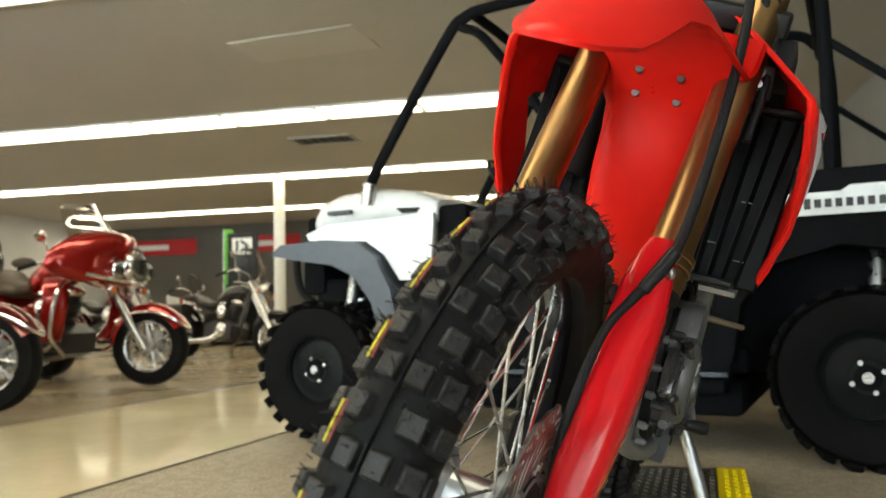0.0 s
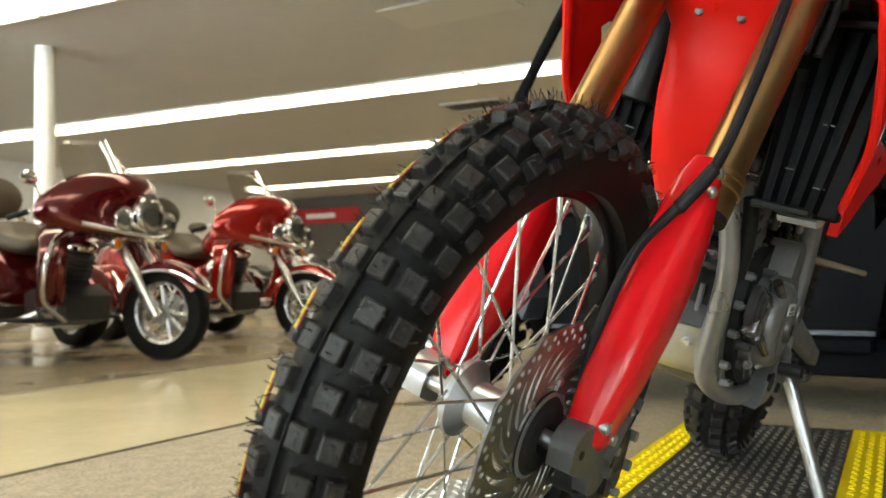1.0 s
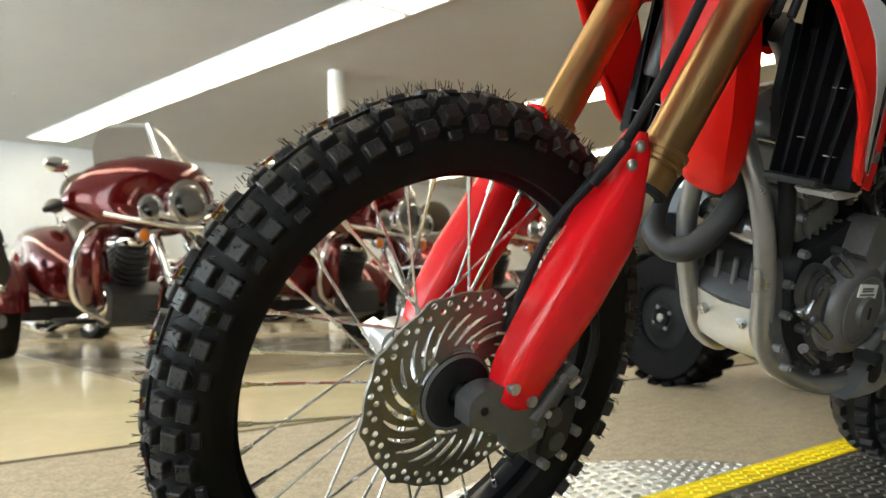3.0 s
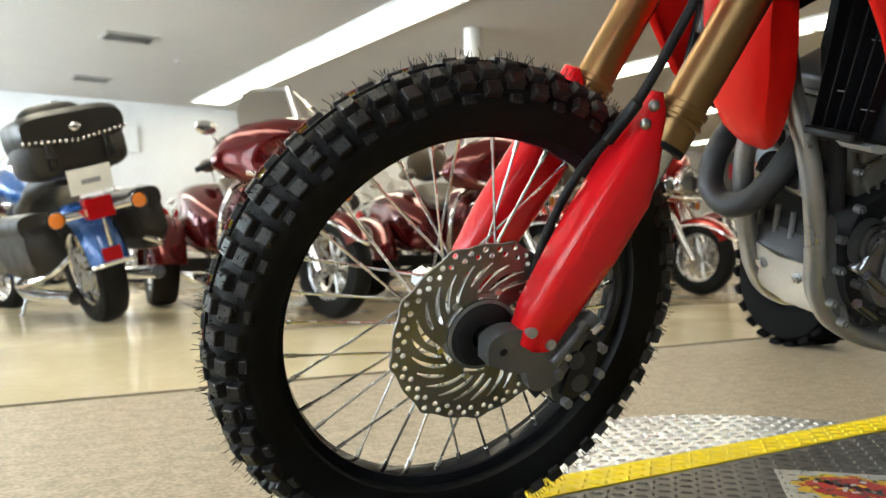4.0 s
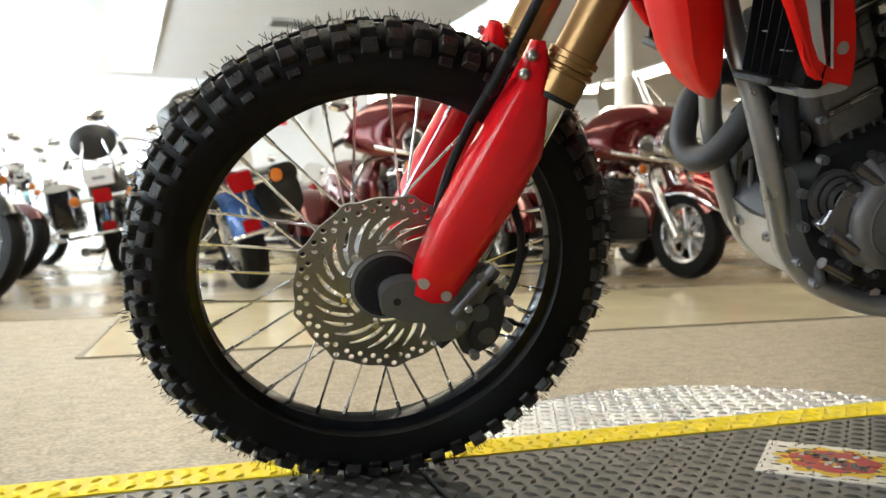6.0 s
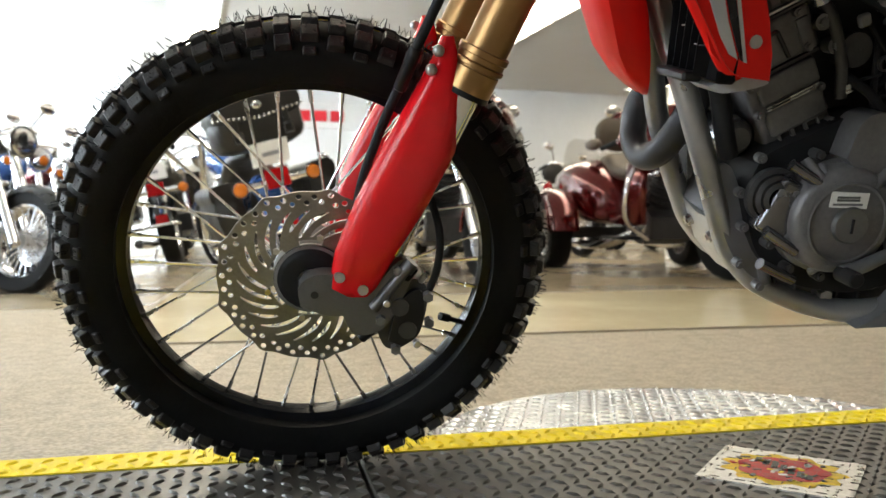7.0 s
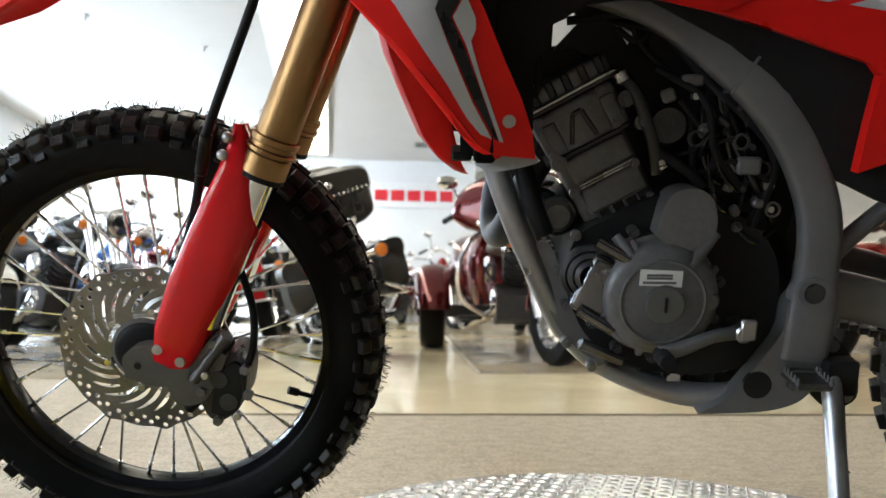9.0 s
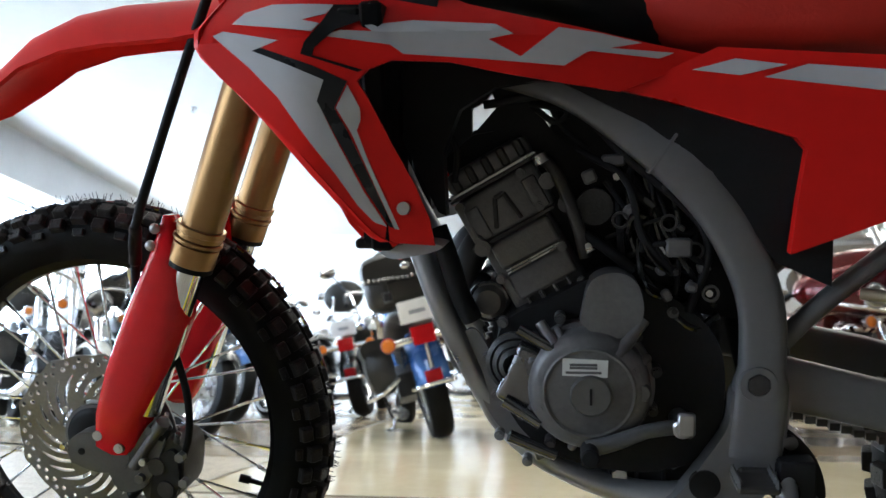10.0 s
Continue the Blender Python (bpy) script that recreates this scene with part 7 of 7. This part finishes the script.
def utility_vehicle(m):
    """Open side-by-side; front axle above the origin."""
    t = empty("utility_vehicle", m, "white and grey open utility vehicle with black roll cage", "utility vehicle")
    for x in (0.0, 2.30):
        for s in (-1, 1):
            tyre, rim = road_wheel(t, "wheel", (x, s * 0.60, 0.315), 0.305, 0.24, None, 0, TRUCK_BLACK, None, 0.165, True, False, TRUCK_RUBBER)
            bm = start()
            lathe(bm, [(0.0005, s * 0.085), (0.06, s * 0.085), (0.075, s * 0.07), (0.135, s * 0.055), (0.16, s * 0.075), (0.165, s * 0.04), (0.0005, s * 0.03)], 36, (x, s * 0.60, 0.315), closed=False)
            part("wheel_disc", bm, WHEEL_STEEL, rim, "black steel wheel disc")
            for k in range(4):
                a = 2 * math.pi * k / 4 + 0.4
                bm = start()
                q = (x + 0.055 * math.cos(a), s * 0.684, 0.315 + 0.055 * math.sin(a))
                rod(bm, q, (q[0], s * 0.694, q[2]), 0.009, seg=8)
                part("wheel_nut", bm, STEEL, rim)
            bm = start()
            rod(bm, (x, s * 0.684, 0.315), (x, s * 0.700, 0.315), 0.020, seg=14)
            part("hub_cap", bm, STEEL, rim)
            bm = start()
            rod(bm, (x + 0.03, s * 0.50, 0.36), (x + 0.06, s * 0.42, 0.78), 0.030, seg=14)
            shock = part("shock", bm, STEEL, t, "steel coil shock absorber")
            bm = start()
            tube(bm, [(x + 0.033 + 0.0015 * k + 0.05 * math.cos(k * 0.9), s * (0.49 - 0.004 * k) + 0.05 * math.sin(k * 0.9), 0.40 + 0.009 * k) for k in range(36)], 0.008, 8, 2)
            part("coil_spring", bm, STEEL, shock)
    # nose: white hood over grey bumper and arches
    bm = start()
    secs = [oval((x, 0, z), (0, hw, 0), (0, 0, h), 24, 4.5) for x, z, hw, h in ((-0.14, 1.00, 0.46, 0.035), (-0.11, 1.02, 0.52, 0.060), (-0.04, 1.05, 0.56, 0.090), (0.06, 1.07, 0.58, 0.100), (0.28, 1.08, 0.59, 0.098), (0.48, 1.06, 0.59, 0.090), (0.60, 1.03, 0.58, 0.070))]
    loft(bm, secs)
    part("hood", bm, WHITE_PAINT, t, "white plastic hood", 60)
    for s in (-1, 1):
        bm = start()
        slab(bm, [(-0.10, 0.96), (0.02, 1.00), (0.60, 1.02), (0.58, 0.72), (0.42, 0.72), (0.34, 0.84), (0.24, 0.91), (-0.08, 0.93)], s * 0.585, s * 0.615)
        soften(bm, 0.008, 2)
        part("side_panel", bm, WHITE_PAINT, t, "white front side panel")
        bm = start()
        for k in range(6):
            box(bm, (0.035 + 0.022 * k, s * 0.60, 1.055), (0.016, 0.03, 0.020))
        part("grey_bar", bm, GREY_PLASTIC, t, smooth=0)
        bm = start()
        slab(bm, [(0.40, 1.055), (0.52, 1.05), (0.50, 1.03), (0.43, 1.03)], s * 0.588, s * 0.602)
        part("air_slot", bm, MATTE, t, smooth=0)
        # arch over the front wheel
        bm = start()
        slab(bm, [(-0.26, 0.86), (-0.20, 0.91), (0.06, 0.92), (0.22, 0.905), (0.33, 0.83), (0.41, 0.68), (0.47, 0.44), (0.42, 0.34), (0.36, 0.46), (0.31, 0.62), (0.22, 0.74), (0.10, 0.80), (-0.10, 0.83)], s * 0.52, s * 0.69)
        soften(bm, 0.012, 2)
        part("front_arch", bm, GREY_PLASTIC, t, "moulded grey wheel arch")
        bm = start()
        slab(bm, [(1.86, 0.36), (1.90, 0.58), (2.02, 0.72), (2.24, 0.78), (2.50, 0.74), (2.66, 0.62), (2.72, 0.66), (2.54, 0.82), (2.20, 0.86), (1.96, 0.80), (1.82, 0.62), (1.80, 0.36)], s * 0.52, s * 0.70)
        soften(bm, 0.012, 2)
        part("rear_arch", bm, TRUCK_BLACK, t, "black wheel arch")
        bm = start()
        slab(bm, [(0.50, 0.30), (1.84, 0.30), (1.84, 0.80), (1.25, 0.80), (1.15, 0.56), (0.75, 0.56), (0.66, 0.80), (0.54, 0.78)], s * 0.55, s * 0.60)
        soften(bm, 0.01, 2)
        part("body_side", bm, TRUCK_BLACK, t, "dark grey body side")
        bm = start()
        box(bm, (1.18, s * 0.60, 0.27), (1.30, 0.16, 0.05))
        soften(bm, 0.012, 2)
        part("sill_step", bm, TRUCK_BLACK, t)
        bm = start()
        tube(bm, [(-0.24, s * 0.30, 0.60), (-0.32, s * 0.36, 0.70), (-0.30, s * 0.42, 0.86), (-0.22, s * 0.42, 0.92)], 0.022, 10)
        part("bumper_tube", bm, MATTE, t)
        lamp_unit(t, "headlamp", (-0.16, s * 0.36, 0.97), 0.06, LENS)
        # cage
        bm = start()
        tube(bm, [(0.25, s * 0.60, 1.14), (0.33, s * 0.60, 1.29), (0.66, s * 0.58, 1.80), (0.76, s * 0.57, 1.90), (0.92, s * 0.56, 1.93), (1.55, s * 0.56, 1.94), (2.02, s * 0.56, 1.93), (2.16, s * 0.57, 1.86), (2.22, s * 0.58, 1.70), (2.22, s * 0.58, 0.80)], 0.026, 12)
        tube(bm, [(0.74, s * 0.57, 1.86), (0.86, s * 0.56, 1.78), (1.12, s * 0.56, 1.40), (1.22, s * 0.56, 1.10), (1.24, s * 0.56, 0.80)], 0.022, 12)
        part("roll_cage", bm, TRUCK_BLACK, t, "black tubular roll cage")
        bm = start()
        rod(bm, (0.245, s * 0.60, 1.08), (0.26, s * 0.60, 1.18), 0.034, seg=12)
        part("cage_foot", bm, STEEL, t)
        bm = start()
        rod(bm, (2.22, s * 0.58, 1.55), (2.75, s * 0.56, 1.10), 0.016, seg=10)
        part("cage_brace", bm, TRUCK_BLACK, t)
    for x, z in ((0.80, 1.91), (1.55, 1.94), (2.18, 1.80)):
        bm = start()
        rod(bm, (x, -0.57, z), (x, 0.57, z), 0.024, seg=12)
        part("cage_crossbar", bm, TRUCK_BLACK, t)
    bm = start()
    box(bm, (-0.12, 0, 0.98), (0.16, 0.96, 0.17))
    box(bm, (-0.20, 0, 0.78), (0.14, 0.84, 0.22))
    box(bm, (0.2, 0, 0.62), (0.8, 0.80, 0.26))
    soften(bm, 0.03, 2)
    part("nose_panel", bm, TRUCK_BLACK, t, "black plastic nose")
    bm = start()
    box(bm, (1.2, 0, 0.36), (1.4, 1.08, 0.10))
    soften(bm, 0.02, 2)
    part("floor_pan", bm, TRUCK_BLACK, t)
    # black block added under the floor pan to deepen the shade below
    bm = start()
    box(bm, (1.15, 0, 0.22), (1.46, 1.16, 0.14))
    soften(bm, 0.03, 2)
    part("belly_pan", bm, TRUCK_BLACK, t, "black block for the shade under the body")
    bm = start()
    box(bm, (0.66, 0, 0.95), (0.16, 1.12, 0.22))
    soften(bm, 0.03, 2)
    part("dashboard", bm, TRUCK_BLACK, t, "black dashboard")
    bm = start()
    lathe(bm, [(0.175, -0.012), (0.185, 0), (0.175, 0.012), (0.165, 0)], 32)
    rod(bm, (-0.17, 0, 0), (0.17, 0, 0), 0.012, seg=8)
    rod(bm, (0, 0, 0), (0, 0, -0.17), 0.012, seg=8)
    rod(bm, (0, 0, 0), (0, 0.16, 0), 0.02, seg=10)
    put(bm, Matrix.Translation((0.86, -0.28, 1.14)) @ Matrix.Rotation(radians(90), 4, "Z") @ Matrix.Rotation(radians(-35), 4, "X"))
    part("steering_wheel", bm, MATTE, t, "black steering wheel")
    for s in (-1, 1):
        bm = start()
        box(bm, (1.45, s * 0.28, 0.80), (0.52, 0.50, 0.14))
        soften(bm, 0.04, 3)
        seat = part("seat_cushion", bm, TRUCK_BLACK, t, "black vinyl seat")
        bm = start()
        box(bm, (1.76, s * 0.28, 1.12), (0.12, 0.50, 0.60), Matrix.Rotation(radians(10), 4, "Y"))
        soften(bm, 0.04, 3)
        part("seat_back", bm, TRUCK_BLACK, t, "black vinyl seat back")
    # filler block added so the rear arches stay dark and hide the floor
    bm = start()
    box(bm, (2.36, 0, 0.56), (1.0, 0.86, 0.50))
    soften(bm, 0.03, 2)
    part("drive_housing", bm, TRUCK_BLACK, t, "black filler block between the rear arches")
    for s in (-1, 1):
        bm = start()
        box(bm, (1.18, s * 0.605, 0.312), (1.30, 0.02, 0.016))
        part("sill_trim", bm, GREY_PLASTIC, t, "thin grey sill trim", 0)
    # cargo bed with white band
    bm = start()
    for s in (-1, 1):
        box(bm, (2.42, s * 0.66, 0.93), (1.05, 0.04, 0.24))
    box(bm, (1.90, 0, 0.93), (0.04, 1.36, 0.24))
    box(bm, (2.94, 0, 0.93), (0.04, 1.36, 0.24))
    box(bm, (2.42, 0, 0.83), (1.05, 1.36, 0.04))
    soften(bm, 0.008, 1)
    bed = part("cargo_bed", bm, TRUCK_BLACK, t, "black steel cargo bed")
    for s in (-1, 1):
        bm = start()
        slab(bm, [(1.98, 0.885), (2.90, 0.885), (2.90, 0.985), (2.28, 0.985), (2.25, 0.965), (1.98, 0.965)], s * 0.682, s * 0.694)
        part("white_band", bm, WHITE_PAINT, bed, "white band with dark lettering bars", 0)
        for k in range(8):
            bm = start()
            box(bm, (2.14 + 0.034 * k, s * 0.697, 0.925), (0.022, 0.004, 0.030 if k else 0.038))
            part("dark_bar", bm, BLACK_GFX, bed, smooth=0)
    return t


utility_vehicle(facing(3.27, 1.46, 82))

# ---------------------------------------------------------------- wall signs and banners
sign = empty("wall_sign", RM @ Matrix.Translation((1.98, Y1, 2.34)), "white wall sign with a row of red letter bars", "sign")
bm = start()
box(bm, (0, -0.03, 0), (1.95, 0.05, 0.46))
soften(bm, 0.006, 1)
part("panel", bm, LABEL, sign, smooth=0)
for k in range(5):
    bm = start()
    box(bm, (-0.80 + 0.305 * k, -0.063, 0.0), (0.24, 0.014, 0.20))
    soften(bm, 0.004, 1)
    part("red_bar", bm, mat("sign_red", (0.60, 0.02, 0.03), 0.5), sign, smooth=0)
BANNER = mat("red_banner_cloth", (0.38, 0.012, 0.015), 0.7, vary=0.12, scale=4, bump=0.1)
for y, w in ((12.5, 2.4), (9.4, 2.2), (6.6, 1.8), (3.6, 1.5)):
    b = empty("wall_banner", RM @ Matrix.Translation((X1, y, 2.45)), "long red banner on the far wall", "banner", "red banners")
    bm = start()
    box(bm, (-0.03, 0, 0), (0.02, w, 0.42))
    part("cloth", bm, BANNER, b, smooth=0)
    bm = start()
    box(bm, (-0.046, 0.1, 0.0), (0.006, w * 0.4, 0.14))
    part("pale_stripe", bm, LABEL, b, smooth=0)
flag = empty("flag_banner", RM @ Matrix.Translation((13.2, 7.4, 0.0)), "tall green feather flag on a pole", "flag")
bm = start()
rod(bm, (0, 0, 0.006), (0, 0, 2.2), 0.012, seg=10)
rod(bm, (0, 0, 0.006), (0, 0, 0.04), 0.20, 0.18, 24)
part("pole", bm, STEEL, flag)
bm = start()
slab(bm, [(0.0, 0.9), (0.22, 1.0), (0.26, 2.0), (0.16, 2.2), (0.0, 2.2)], -0.004, 0.004)
bmesh.ops.rotate(bm, verts=bm.verts, cent=(0, 0, 0), matrix=Matrix.Rotation(radians(-70), 3, "Z"))
part("cloth", bm, mat("green_cloth", (0.12, 0.45, 0.05), 0.7), flag, "lime green cloth", 0)
board = empty("display_board", RM @ Matrix.Translation((13.0, 6.9, 0.0)), "black display board with a white emblem", "sign")
bm = start()
box(bm, (0, 0, 1.1), (0.05, 0.60, 2.0))
box(bm, (0, 0, 0.05), (0.40, 0.60, 0.08))
soften(bm, 0.006, 1)
part("board", bm, BLACK, board, smooth=0)
bm = start()
box(bm, (-0.03, 0, 1.85), (0.006, 0.40, 0.30))
part("white_emblem", bm, LABEL, board, smooth=0)
for dz, dy, a in ((0, 0.10, 0), (0.05, -0.05, 35), (-0.05, -0.05, -35)):
    bm = start()
    box(bm, (-0.036, dy, 1.85 + dz), (0.004, 0.05 if a == 0 else 0.20, 0.22 if a == 0 else 0.05), Matrix.Rotation(radians(a), 4, "X"))
    part("black_bar", bm, BLACK_GFX, board, smooth=0)
